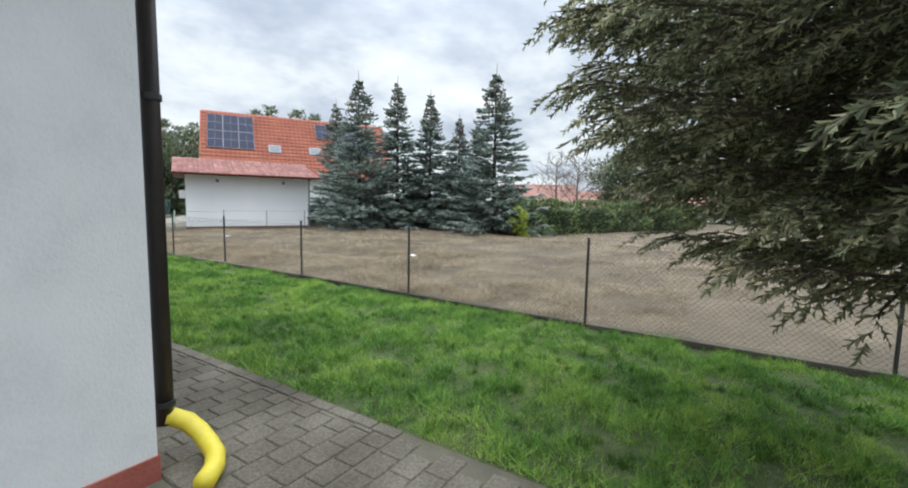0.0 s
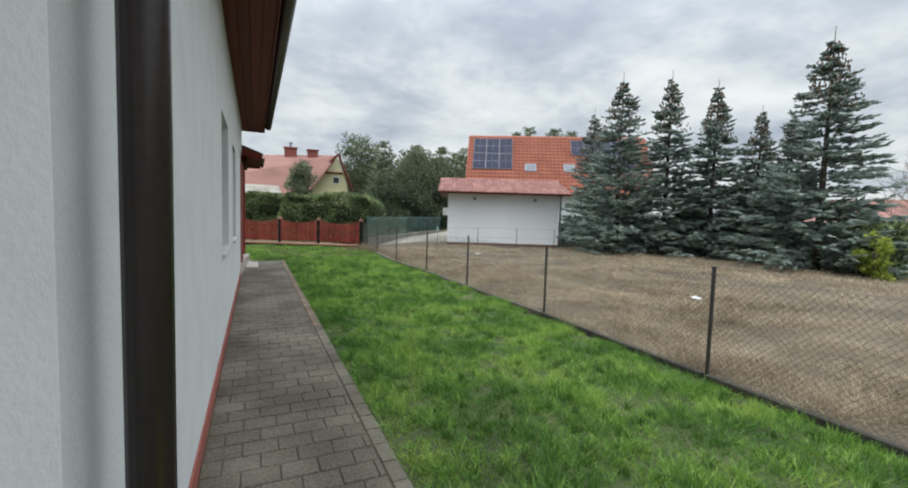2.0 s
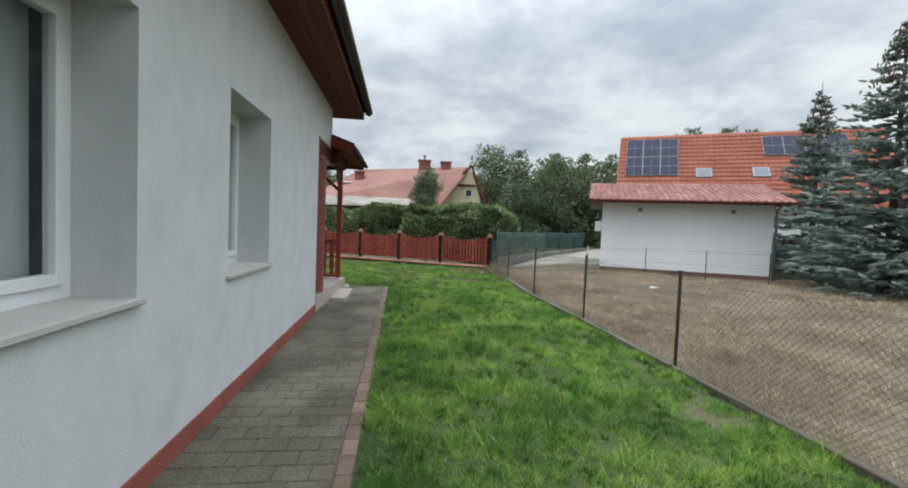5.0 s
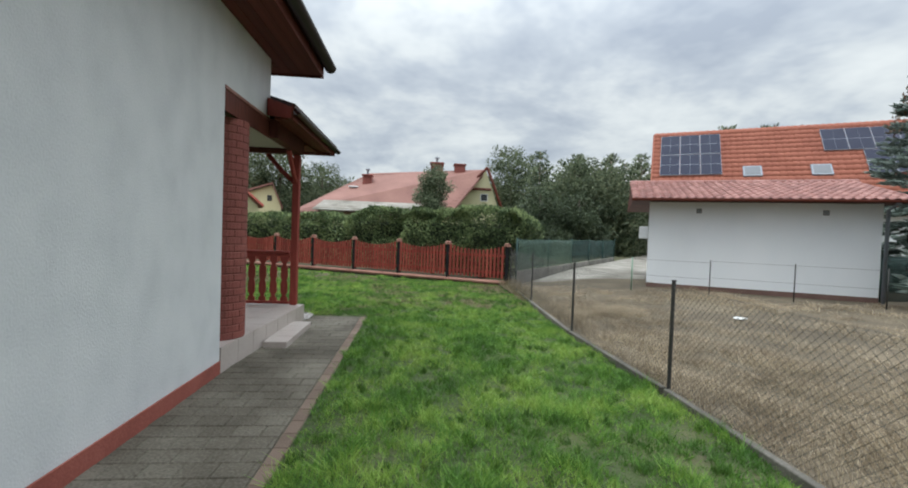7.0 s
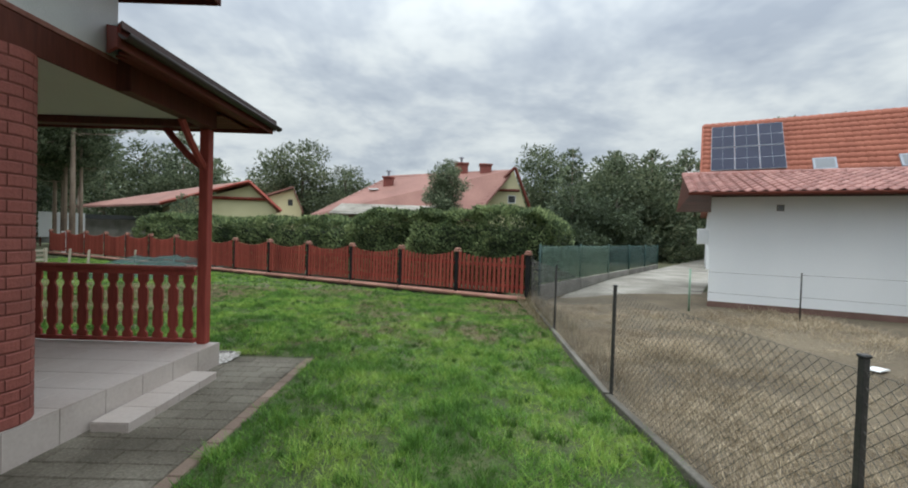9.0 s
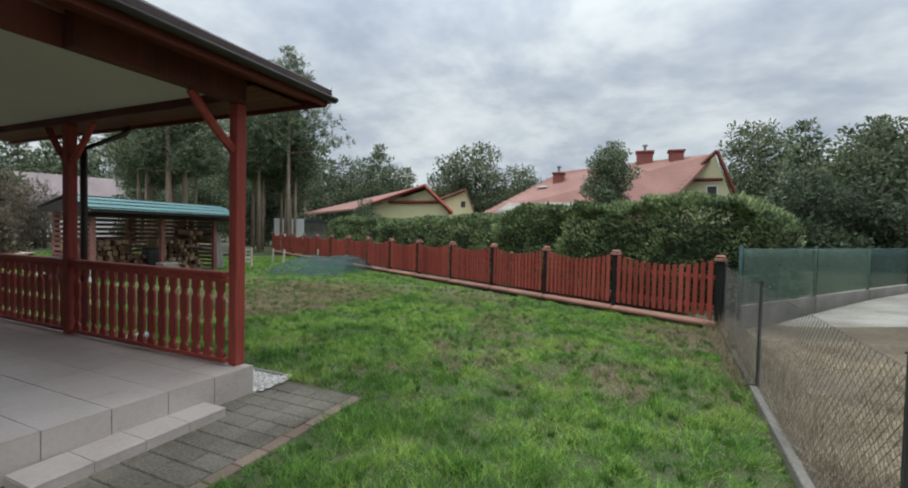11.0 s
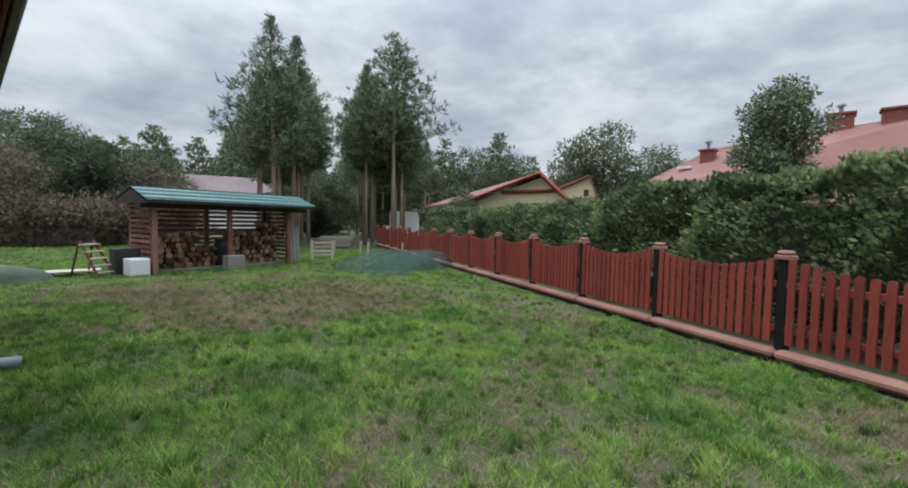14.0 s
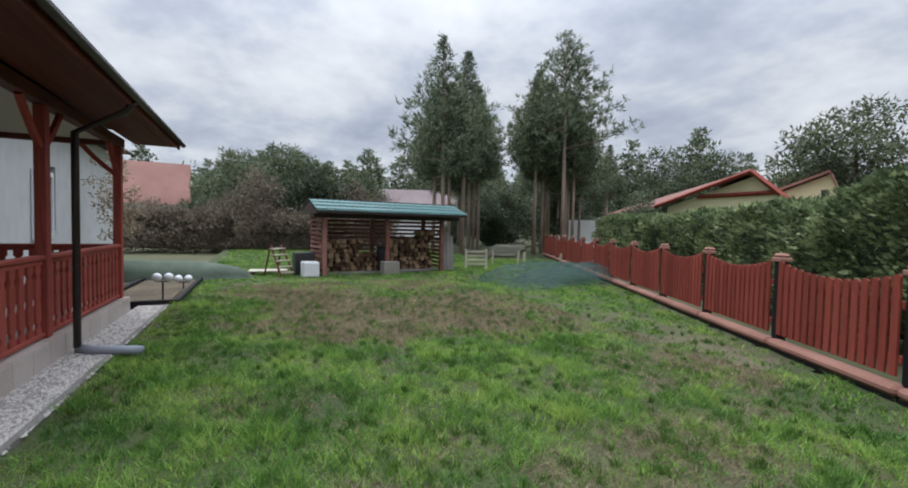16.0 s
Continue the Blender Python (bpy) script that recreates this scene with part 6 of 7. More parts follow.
PINE = "tall pine with a bare reddish trunk and a ragged crown"
pL = pine("pine", PINE, 10.6, 3.3, 51, M_PINE, 0.36, pose(-16.2, 22.7, 0), tip=1.3)
pine("pine", PINE, 12.3, 3.3, 52, M_PINE, 0.48, pose(-16.5, 30.1, 0), 20, 7, 12, 10, low=0.9, tip=0.85)
pS = pine("pine", PINE, 11.6, 2.9, 53, M_PINE, 0.47, pose(-20.1, 30.7, 0), tip=1.3)
for ob, x, y, rz, sc in ((pS, -17.8, 24.5, 60, 0.93), (pS, -20.2, 23.8, 130, 0.80), (pS, -17.3, 23.5, 200, 0.76), (pS, -18.6, 23.2, 30, 0.72), (pS, -17.1, 31.3, 140, 0.80), (pS, -18.3, 31.7, 330, 0.86), (pL, -23.2, 26.1, 200, 0.95), (pS, -19.6, 26.4, 310, 0.78), (pS, -18.9, 25.4, 170, 0.72), (pS, -24.0, 28.0, 15, 0.85), (pS, -18.9, 30.4, 110, 0.80), (pS, -20.4, 33.4, 280, 0.85), (pS, -21.6, 27.1, 40, 0.9), (pL, -26.6, 28.4, 300, 1.0),
                         (pS, -17.9, 29.2, 250, 0.86), (pS, -21.6, 32.6, 90, 1.0), (pL, -19.4, 32.8, 20, 0.98), (pL, -22.4, 36.3, 160, 0.95), (pS, -24.4, 35.0, 220, 1.0), (pL, -26.6, 37.6, 75, 1.0)):
    copy_thing(ob, pose(x, y, 0, rz=rz) @ Matrix.Scale(sc, 4))

rng = np.random.RandomState(8)
for k in range(6):
    copy_thing((pL, pS)[k % 2], pose(-30 - 10 * rng.rand(), 39 + 8 * rng.rand(), 0, rz=float(rng.rand() * 360)) @ Matrix.Scale(0.8 + 0.25 * rng.rand(), 4))

LT = "broad leafy tree at the edge of the woods"
tA = tree("tree", LT, 9.8, 4.3, 61, M_LEAF, M_BARK, 0.12, 12000, 0.31, pose(10.6, 48.0, 0), 60, 0.35)
tB = tree("tree", LT, 7.0, 3.8, 62, M_LEAF, M_BARK, 0.05, 10000, 0.30, pose(15.5, 44.0, 0), 56, 0.3)
FP = "dark green pine in the woods behind the houses"
tC = pine("forest_pine", FP, 10.5, 2.9, 63, M_PINE, 0.1, pose(22, 66, 0), 20, 6, 7, 5, 0.46, 0.16, low=0.8, tip=0.6)
tD = pine("forest_pine", FP, 11.0, 2.8, 64, M_PINE, 0.14, pose(28, 68, 0), 20, 6, 7, 5, 0.46, 0.16, low=0.8, tip=0.6)


def bare_tree(name, label, h, seed, m):
    """Leafless tree: a trunk forking into limbs and fine twigs."""
    rng = np.random.RandomState(seed)
    t = thing(name, label, "tree", m)
    part("trunk", tube([(0, 0, -0.2), (0.05, 0, h * 0.45), (0, 0.05, h * 0.9)], [0.13, 0.08, 0.012], 7), M_BARETWIG, t, "", None, True)
    fine = bmesh.new()

    def grow(p, d, ln, r, depth, bm):
        pts = [p]
        for k in range(3):
            d = (d + Vector(rng.randn(3) * 0.13) + Vector((0, 0, 0.06))).normalized()
            pts.append(pts[-1] + d * ln / 3)
        add_tube(bm, pts, [r, r * 0.8, r * 0.6, r * 0.35], 4, False)
        if depth:
            for k in range(5):
                s = pts[1 + k % 3]
                e = (d + Vector(rng.randn(3) * 0.55)).normalized()
                grow(s, e, ln * 0.62, r * 0.5, depth - 1, fine)

    for k in range(16):
        z = h * (0.15 + 0.7 * k / 16)
        a = k * 2.4
        bm = bmesh.new()
        grow(Vector((0, 0, z)), Vector((math.cos(a), math.sin(a), 0.8)).normalized(), 0.34 * h * (1.1 - 0.7 * k / 16), 0.035, 2, bm)
        part("limb", bm, M_BARETWIG, t)
    part("twig_work", fine, M_BARETWIG, t, "fine grey-brown twigs")
    return t


tE = bare_tree("bare_tree", "leafless grey-brown tree behind the far hedge", 6.0, 65, pose(36, 6, 0))
tF = tree("bush", "dense dark evergreen bush beside the lane", 4.2, 2.3, 66, M_DARKLEAF, M_BARK, 0.02, 6000, 0.26, pose(9.5, 33, 0), 46, 0.4)
tG = tree("bush", "brown half-bare shrub behind the brown hedge", 4.4, 2.1, 67, M_AUTUMN, M_BARETWIG, 0.02, 6000, 0.19, pose(-24.0, 14.4, 0), 44, 0.4)
rng = np.random.RandomState(5)
for ob, x, y, s in ((tB, 13.0, 40.0, 0.8), (tA, 18.5, 47.5, 0.8), (tF, 12.5, 34.5, 1.0), (tF, 15.5, 36.5, 0.95), (tB, 19.5, 40.5, 0.75), (tF, 18.8, 42.0, 1.0), (tC, 11.9, 42.0, 0.82), (tB, 13.8, 38.2, 1.05), (tD, 14.8, 41.0, 0.76), (tC, 17.0, 39.6, 0.78), (tD, 19.0, 38.6, 0.74), (tB, 16.0, 38.0, 0.9), (tB, 24.5, 44.0, 1.0), (tA, 28, 50, 0.9),
                    (tA, -11.6, 49.2, 1.0), (tA, -15.2, 50.5, 0.82), (tA, -8.0, 51.0, 0.80), (tD, -25.2, 53.0, 1.05), (tA, -22.6, 52.6, 0.88), (tA, -28.4, 52.0, 1.0), (tC, -32.5, 52.0, 1.1), (tB, -25.0, 51.2, 0.95),
                    (tA, -29.6, 16.4, 0.70), (tA, -33.5, 13.2, 0.70), (tC, -34.0, 19.5, 0.62), (tB, -28.4, 13.6, 0.76), (tF, -25.8, 17.7, 1.22), (tF, -26.2, 15.2, 0.95), (tB, -33.0, 22.0, 0.85), (tF, -27.0, 10.6, 0.62), (tB, -31.0, 18.8, 0.85), (tG, -25.9, 19.9, 1.0), (tG, -24.6, 12.6, 0.62), (tG, -25.2, 9.4, 0.6), (tG, -23.6, 10.8, 0.5), (tG, -27.2, 22.6, 0.8),
                    (tA, 33, 5.2, 0.75), (tE, 30.0, 8.0, 0.9), (tE, 36.0, 2.0, 1.1), (tE, 34, 11.0, 1.0), (tB, 38, -3, 0.9), (tE, 31, 0, 0.8),
                    (tE, -27.0, 18.0, 0.6), (tE, -28.5, 13.5, 0.7), (tE, -26.0, 22.5, 0.65), (tE, -30.0, 21.0, 0.8), (tF, -27.5, 38.5, 1.2), (tB, -32.0, 36.0, 0.8), (tF, -33.0, 31.0, 0.7), (tF, -30.5, 33.0, 1.0)):
    copy_thing(ob, pose(x, y, 0, rz=float(rng.rand() * 360)) @ Matrix.Scale(s, 4))
for x, y, s in ((31.4, 45.9, 1.22), (34.0, 43.9, 1.2), (35.4, 42.6, 1.16), (29.9, 46.5, 1.15)):
    copy_thing(tC, pose(x, y, 0, rz=x * 50) @ Matrix.Scale(s, 4))
for ob, x, y, s in ((tC, 20.5, 48.0, 0.9), (tD, 23.0, 49.5, 0.85), (tC, 25.8, 48.5, 0.9), (tD, 18.2, 50.0, 0.9), (tF, 22.0, 47.0, 1.5), (tF, 24.6, 46.2, 1.4), (tF, 19.4, 48.0, 1.4), (tF, 27.0, 46.0, 1.3), (tE, 17.0, 46.0, 0.9), (tC, 28.5, 50.5, 1.0), (tG, 18.8, 44.4, 1.55), (tG, 21.8, 45.6, 1.5), (tG, 16.4, 45.2, 1.6)):
    copy_thing(ob, pose(x, y, 0, rz=x * 70) @ Matrix.Scale(s, 4))
for k in range(24):
    a = radians(-38 + 150 * k / 23 + rng.randn() * 1.5)
    d = 62 + rng.rand() * 12
    ob = (tC, tD)[k % 2]
    copy_thing(ob, pose(2 - d * math.sin(a), 10 + d * math.cos(a), 0, rz=float(rng.rand() * 360)) @ Matrix.Scale(0.85 + 0.3 * rng.rand(), 4))


rng = np.random.RandomState(6)
for k in range(20):
    a = radians(52 + 66 * k / 19 + rng.randn() * 1.2)
    d = 44 + rng.rand() * 10
    if radians(62) < a < radians(77) or radians(92) < a < radians(106):                 # gaps towards the far roofs
        continue
    copy_thing((tC, tD)[k % 2], pose(2 - d * math.sin(a), 12 + d * math.cos(a), 0, rz=float(rng.rand() * 360)) @ Matrix.Scale(0.55 + 0.3 * rng.rand(), 4))


for k in range(18):
    a = radians(54 + 36 * k / 17 + rng.randn() * 0.8)
    d = 62 + rng.rand() * 9
    copy_thing((tD, tC)[k % 2], pose(2 - d * math.sin(a), 12 + d * math.cos(a), 0, rz=float(rng.rand() * 360)) @ Matrix.Scale(1.0 + 0.22 * rng.rand(), 4))


def far_woods():
    """A belt of woods all round the north and west, too far to count."""
    rng = np.random.RandomState(17)
    n = 90000
    a = np.radians(-44 + 170 * rng.rand(n))
    d = 74 + 22 * rng.rand(n)
    x, y = 2 - d * np.sin(a), 10 + d * np.cos(a)
    top = 6.2 + 3.4 * value_noise(a * 60, d * 0.1, 1.0, 18) + 2.2 * value_noise(a * 240, d * 0.2, 1.0, 19)
    z = top * rng.rand(n) ** 0.9
    P = np.stack([x, y, z], 1)
    D = unit(rng.randn(n, 3) + np.array([0, 0, 0.8]))
    V, T = twig_cloud(P, D, 0.7 * (0.5 + rng.rand(n)), 0.38 * (0.5 + rng.rand(n)), rng, cross=False)
    tagged(put("far_woods", mesh_np("far_woods", V, T, M_PINE)), "dark green belt of pine woods beyond the houses", "woods", kind="stuff")


far_woods()


# ---- hedges ----
def hedge(name, label, p, q, w, h, n, leaves, size=0.11, seed=1, inner=None, loose=0.04, core_h=0.80):
    rng = np.random.RandomState(seed)
    p, q = Vector(p), Vector(q)
    L = (q - p).length
    t = thing(name, label, "hedge", Matrix.Translation(p) @ Matrix.Rotation(math.atan2(q.y - p.y, q.x - p.x), 4, "Z"))
    # box core fills the hedge; by default its colour paints the inner shade
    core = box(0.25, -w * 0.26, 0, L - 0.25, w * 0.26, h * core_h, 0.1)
    part("inner_mass", core, inner or M_HEDGESHADE, t)
    x = rng.rand(n) * L
    side = rng.rand(n)
    hh = h * (0.87 + 0.15 * value_noise(x, x * 0 + seed, 1.1, seed) + 0.09 * value_noise(x, x * 0, 0.35, seed + 1)) * (0.72 + 0.28 * np.sqrt(np.clip(np.minimum(x, L - x) / 0.8, 0, 1)))
    top = side < 0.34
    y = np.where(top, (rng.rand(n) - 0.5) * w, np.where(side < 0.75, -w / 2, w / 2))
    z = np.where(top, hh, rng.rand(n) * hh)
    bulge = 0.34 * (value_noise(x * 1.0, z, 0.62, seed + 2) - 0.5) * 2 + 0.18 * (value_noise(x * 1.0, z, 0.28, seed + 3) - 0.5) * 2 - 0.16 * rng.rand(n)
    y = y * (1 + np.where(top, 0, bulge / (w / 2))) * np.where(z > hh * 0.85, 0.85, 1.0)
    P = np.stack([x, y * (1 + 2.5 * loose * rng.randn(n)), z + loose * np.abs(rng.randn(n)) * np.where(rng.rand(n) < 0.7, 1, -1)], 1)
    d = np.stack([0.5 * rng.randn(n), np.where(top, 0.4 * rng.randn(n), np.sign(y)), np.where(top, 1.0, 0.55 + 0.3 * rng.randn(n))], 1)
    V, T = twig_cloud(P, unit(d), size * (0.6 + 0.9 * rng.rand(n)), size * (0.42 + 0.35 * rng.rand(n)), rng, cross=False)
    put("foliage", mesh_np("foliage", V, T, leaves), t, None, "")
    return t


hp = FO + FN * 2.3
hedge("thuja_hedge", "tall clipped evergreen hedge behind the red fence", hp + FD * -0.4, hp + FD * 6.75, 1.6, 2.12, 52000, M_HEDGE, 0.095, 71)
hedge("thuja_hedge", "long evergreen hedge behind the red fence", hp + FD * 6.85, hp + FD * 19.6, 1.3, 1.83, 50000, M_HEDGE, 0.10, 72)
hedge("clipped_hedge", "low dark clipped hedge at the far side of the meadow", (14.6, 6.0, 0.1), (27.0, 0.2, 0.1), 0.9, 1.35, 13000, M_HEDGE, 0.13, 73)
hedge("brown_hedge", "brown bare hedge behind the garden", (-24, 8.0, 0), (-21.5, 19.5, 0), 1.0, 1.5, 24000, M_AUTUMN, 0.16, 74, M_BARETWIG, 0.30, 0.5)
tree("young_tree", "young tree with thin stems and pale yellowed leaves", 3.3, 0.6, 85, M_STRAW, M_BARETWIG, 0.3, 1500, 0.09, pose(-10.9, 11.2, 0), 24, 0.3, 0.006)
tree("round_tree", "round-crowned small tree rising above the hedge", 3.88, 0.74, 81, M_PINE, M_BARK, 0.50, 14000, 0.075, pose(2.42, 22.4, 0), 70, 0.15, 0.01)
tree("bush", "dark rounded bush rising behind the long hedge", 3.0, 0.95, 84, M_PINE, M_BARK, 0.1, 9000, 0.085, pose(-10.0, 28.9, 0), 40, 0.2)
tree("bush", "small yellow-green bush at the meadow edge", 1.2, 0.36, 83, M_YELLOWLEAF, M_BARK, 0.05, 1600, 0.11, pose(13.9, 5.2, 0.12), 14, 0.2)

# ---- log shed at the back of the garden ----
SHA = Vector((-9.05, 16.25, 0))
SHB = Vector((-9.52, 19.86, 0))
sd = (SHB - SHA)
SHL = sd.length
shed_m = Matrix.Translation(SHA) @ Matrix.Rotation(math.atan2(sd.y, sd.x), 4, "Z")
shed = thing("log_shed", "open slatted log shed with a teal sheet roof", "shed", shed_m)
SHD, SZ = 1.25, 1.68                               # depth (towards +y of the shed's frame), front height
for x in (0.0, SHL / 2, SHL):
    for y in (0.0, SHD):
        part("post", box(x - 0.055, y - 0.055, -0.02, x + 0.055, y + 0.055, SZ + (0.18 if y else 0.0), 0.006), M_SHEDWOOD, shed, "red-brown shed post" if x == 0 and y == 0 else "")
slat = bm_mesh("slat", box(0, 0, 0, 1, 0.02, 0.075, 0.003), M_SHEDWOOD)
for k in range(13):
    z = 0.1 + k * 0.125
    put("slat", slat, shed, Matrix.Translation((0.0, SHD + 0.06, z)) @ Matrix.Diagonal((SHL, 1, 1, 1)))
    for x in (-0.08, SHL + 0.06):
        put("slat", slat, shed, Matrix.Translation((x + 0.02, 0, z)) @ Matrix.Rotation(math.pi / 2, 4, "Z") @ Matrix.Diagonal((SHD, 1, 1, 1)))
ra = math.atan2(0.36, 1.0)
rm = Matrix.Translation((-0.33, -0.45, SZ + 0.08)) @ Matrix.Rotation(ra, 4, "X")
bm = bmesh.new()
ncor = 60
rows = [[bm.verts.new((i * (SHL + 1.0) / ncor, j * 0.92, 0.005 * math.cos(i * math.pi))) for i in range(ncor + 1)] for j in (0, 1)]
for i in range(ncor):
    bm.faces.new((rows[0][i], rows[0][i + 1], rows[1][i + 1], rows[1][i]))
r = bmesh.ops.extrude_face_region(bm, geom=list(bm.faces))
bmesh.ops.translate(bm, verts=[v for v in r["geom"] if isinstance(v, bmesh.types.BMVert)], vec=(0, 0, 0.012))
part("roof_sheet", bm, M_SHEET, shed, "ribbed teal roof sheet", rm)
for j in range(3):
    part("sheet_band", box(0, 0.06 + j * 0.3, 0.028, SHL + 1.0, 0.14 + j * 0.3, 0.036), M_SHEET, shed, "", rm)
part("roof_back", box(-0.33, 0, 0, SHL + 0.66, 1.0, 0.03), M_DARK, shed, "", Matrix.Translation((0, 0.40, SZ + 0.40)) @ Matrix.Rotation(-0.3, 4, "X"))
# front eave beam and board are near-black to paint the under-roof shadow
part("eave_beam", box(-0.3, -0.06, SZ - 0.11, SHL + 0.6, 0.06, SZ + 0.04, 0.006), M_GUTTER, shed, "eave beam, near-black for the shadow under the roof")
part("eave_board", box(-0.33, -0.44, SZ + 0.01, SHL + 0.66, -0.42, SZ + 0.08, 0.004), M_GUTTER, shed)
part("gable_board", prism([(-0.45, SZ), (0.42, SZ + 0.33), (SHD + 0.1, SZ + 0.08), (SHD + 0.1, SZ)], 0.03, "x"), M_GUTTER, shed, "dark boarded gable end", Matrix.Translation((-0.3, 0, 0)))
part("eave_beam", box(-0.2, SHD - 0.06, SZ + 0.12, SHL + 0.2, SHD + 0.06, SZ + 0.22, 0.006), M_WOOD, shed)

# stacked logs
log_pile = thing("log_pile", "stack of split firewood in the shed", "firewood", shed_m)
rng = np.random.RandomState(9)
for x0, x1, top in ((0.12, 1.2, 0.98), (1.25, 1.72, 0.6), (2.15, SHL - 0.45, 0.95), (SHL - 0.45, SHL - 0.1, 1.25)):
    z = 0.12
    while z < top:
        x = x0
        while x < x1:
            r = 0.055 + 0.045 * rng.rand() ** 1.3
            n = rng.randint(6, 10)
            bm = bmesh.new()
            pts = [(x + r * (0.8 + 0.35 * rng.rand()) * math.cos(k * math.tau / n), z + r * (0.8 + 0.35 * rng.rand()) * math.sin(k * math.tau / n)) for k in range(n)]
            ya, yb = 0.38 + 0.14 * rng.rand(), 0.9
            a, b = [bm.verts.new((px, ya, pz)) for px, pz in pts], [bm.verts.new((px, yb, pz)) for px, pz in pts]
            bm.faces.new(a)
            for k in range(n):
                bm.faces.new((a[k], b[k], b[(k + 1) % n], a[(k + 1) % n]))
            bmesh.ops.recalc_face_normals(bm, faces=bm.faces)
            part("log", bm, M_LOGEND, log_pile)
            x += 2 * r * 1.04
        z += 0.132
tagged(put("shed_floor", bm_mesh("shed_floor", box(-0.1, 0.1, -0.05, SHL + 0.1, SHD, 0.05, 0.01), M_KERB), None, shed_m), "concrete slab under the log shed", "slab")
tagged(put("concrete_block", bm_mesh("concrete_block", box(SHL / 2 - 0.24, -0.36, -0.02, SHL / 2 + 0.24, -0.06, 0.36, 0.015), M_LANE), None, shed_m), "pale beige concrete block by the shed post", "block")
barrel = thing("barrel", "dark plastic barrel between the log stacks", "barrel", shed_m @ Matrix.Translation((1.9, 0.5, 0.05)))
part("body", tube([(0, 0, 0), (0, 0, 0.1), (0, 0, 0.55), (0, 0, 0.68)], [0.2, 0.225, 0.225, 0.2], 20), M_BLACK, barrel, "", None, True)
part("rim", tube([(0, 0, 0.68), (0, 0, 0.72)], [0.215, 0.215], 20), M_BLACK, barrel)

# discarded white box and dark crates beside the shed
white_box = thing("white_cabinet", "small white metal cabinet standing on the grass", "cabinet", shed_m @ Matrix.Translation((-0.40, -0.1, 0)))
part("body", box(-0.2, -0.18, 0, 0.2, 0.2, 0.40, 0.012), M_WHITEGOODS, white_box)
part("door", box(-0.185, -0.196, 0.03, 0.185, -0.181, 0.37, 0.005), M_WHITEGOODS, white_box)
crate = thing("crate", "black plastic crate behind the cabinet", "crate", shed_m @ Matrix.Translation((-0.45, 0.42, 0)))
part("body", box(-0.25, -0.2, 0, 0.25, 0.2, 0.62, 0.02), M_BLACK, crate)
ladder = thing("step_ladder", "weathered folding step ladder leaning beside the shed", "ladder", shed_m @ Matrix.Translation((-0.92, 0.05, 0)) @ Matrix.Rotation(radians(30), 4, "Z") @ Matrix.Scale(1.3, 4))
for s in (-0.16, 0.16):
    part("stile", tube([(s, 0, 0), (s * 0.8, 0.35, 0.62)], 0.025, 4), M_WOOD, ladder)
    part("back_leg", tube([(s, 0.50, 0), (s * 0.8, 0.37, 0.6)], 0.02, 4), M_WOOD, ladder)
for k in range(5):
    f = 0.12 + k * 0.19
    part("tread", box(-0.16, 0.33 * f - 0.04, 0.62 * f, 0.16, 0.35 * f + 0.05, 0.62 * f + 0.025, 0.003), M_PALEWOOD, ladder)

# pale wooden gate panel, green netting heap, tarpaulin roll
gate = thing("wooden_gate", "pale slatted wooden gate standing in the grass", "gate", Matrix.Translation((-10.15, 21.04, 0)) @ Matrix.Rotation(radians(75), 4, "Z"))
for x in (0.0, 0.7):
    part("post", box(x - 0.035, -0.035, -0.02, x + 0.035, 0.035, 0.66, 0.004), M_PALEWOOD, gate)
for k in range(4):
    part("slat", box(0.03, -0.012, 0.12 + k * 0.14, 0.67, 0.012, 0.19 + k * 0.14, 0.003), M_PALEWOOD, gate)


def heap(L, W, H, seed, rough=1.0):
    rng = np.random.RandomState(seed)
    X, Y = np.meshgrid(np.linspace(-1, 1, 40), np.linspace(-1, 1, 24))
    R = np.clip(1 - (np.abs(X) ** 3 + np.abs(Y) ** 2.2), 0, 1)
    Z = H * R ** 0.45 * (1 - 0.25 * rough + 0.5 * rough * value_noise(X * 3, Y * 3, 0.5, seed)) + 0.04 * rough * value_noise(X * 9, Y * 9, 0.5, seed + 1) * (R > 0)
    n, k = X.shape
    idx = np.arange(n * k).reshape(n, k)
    a, b, c, d = idx[:-1, :-1].ravel(), idx[:-1, 1:].ravel(), idx[1:, 1:].ravel(), idx[1:, :-1].ravel()
    T = np.concatenate([np.stack([a, b, c], 1), np.stack([a, c, d], 1)])
    return np.stack([X.ravel() * L / 2, Y.ravel() * W / 2, Z.ravel() - 0.02], 1), T


net = thing("crumpled_netting", "heap of dark green see-through netting on the lawn", "netting", pose(-6.95, 22.4, 0, rz=98))
for L, W, H, seed, turn in ((4.9, 2.7, 0.40, 91, 0), (3.2, 1.5, 0.24, 95, 14)):
    V, T = heap(L, W, H, seed, 1.3)
    me = mesh_np("fold", V, T, M_LOOSENET)
    me.polygons.foreach_set("use_smooth", [True] * len(me.polygons))
    put("fold", me, net, pose(0, 0, 0, rz=turn))
hung = thing("hung_netting", "loose green netting hung against the red fence", "netting", red_fence.matrix_world @ Matrix.Translation((12.2, -0.24, -0.02)))
for k in range(3):
    put("net_strip", netting(2.2, 0.56 - 0.08 * k, 0.05, 30 + k, M_LOOSENET), hung, Matrix.Translation((2.2 * k, 0, 0)))
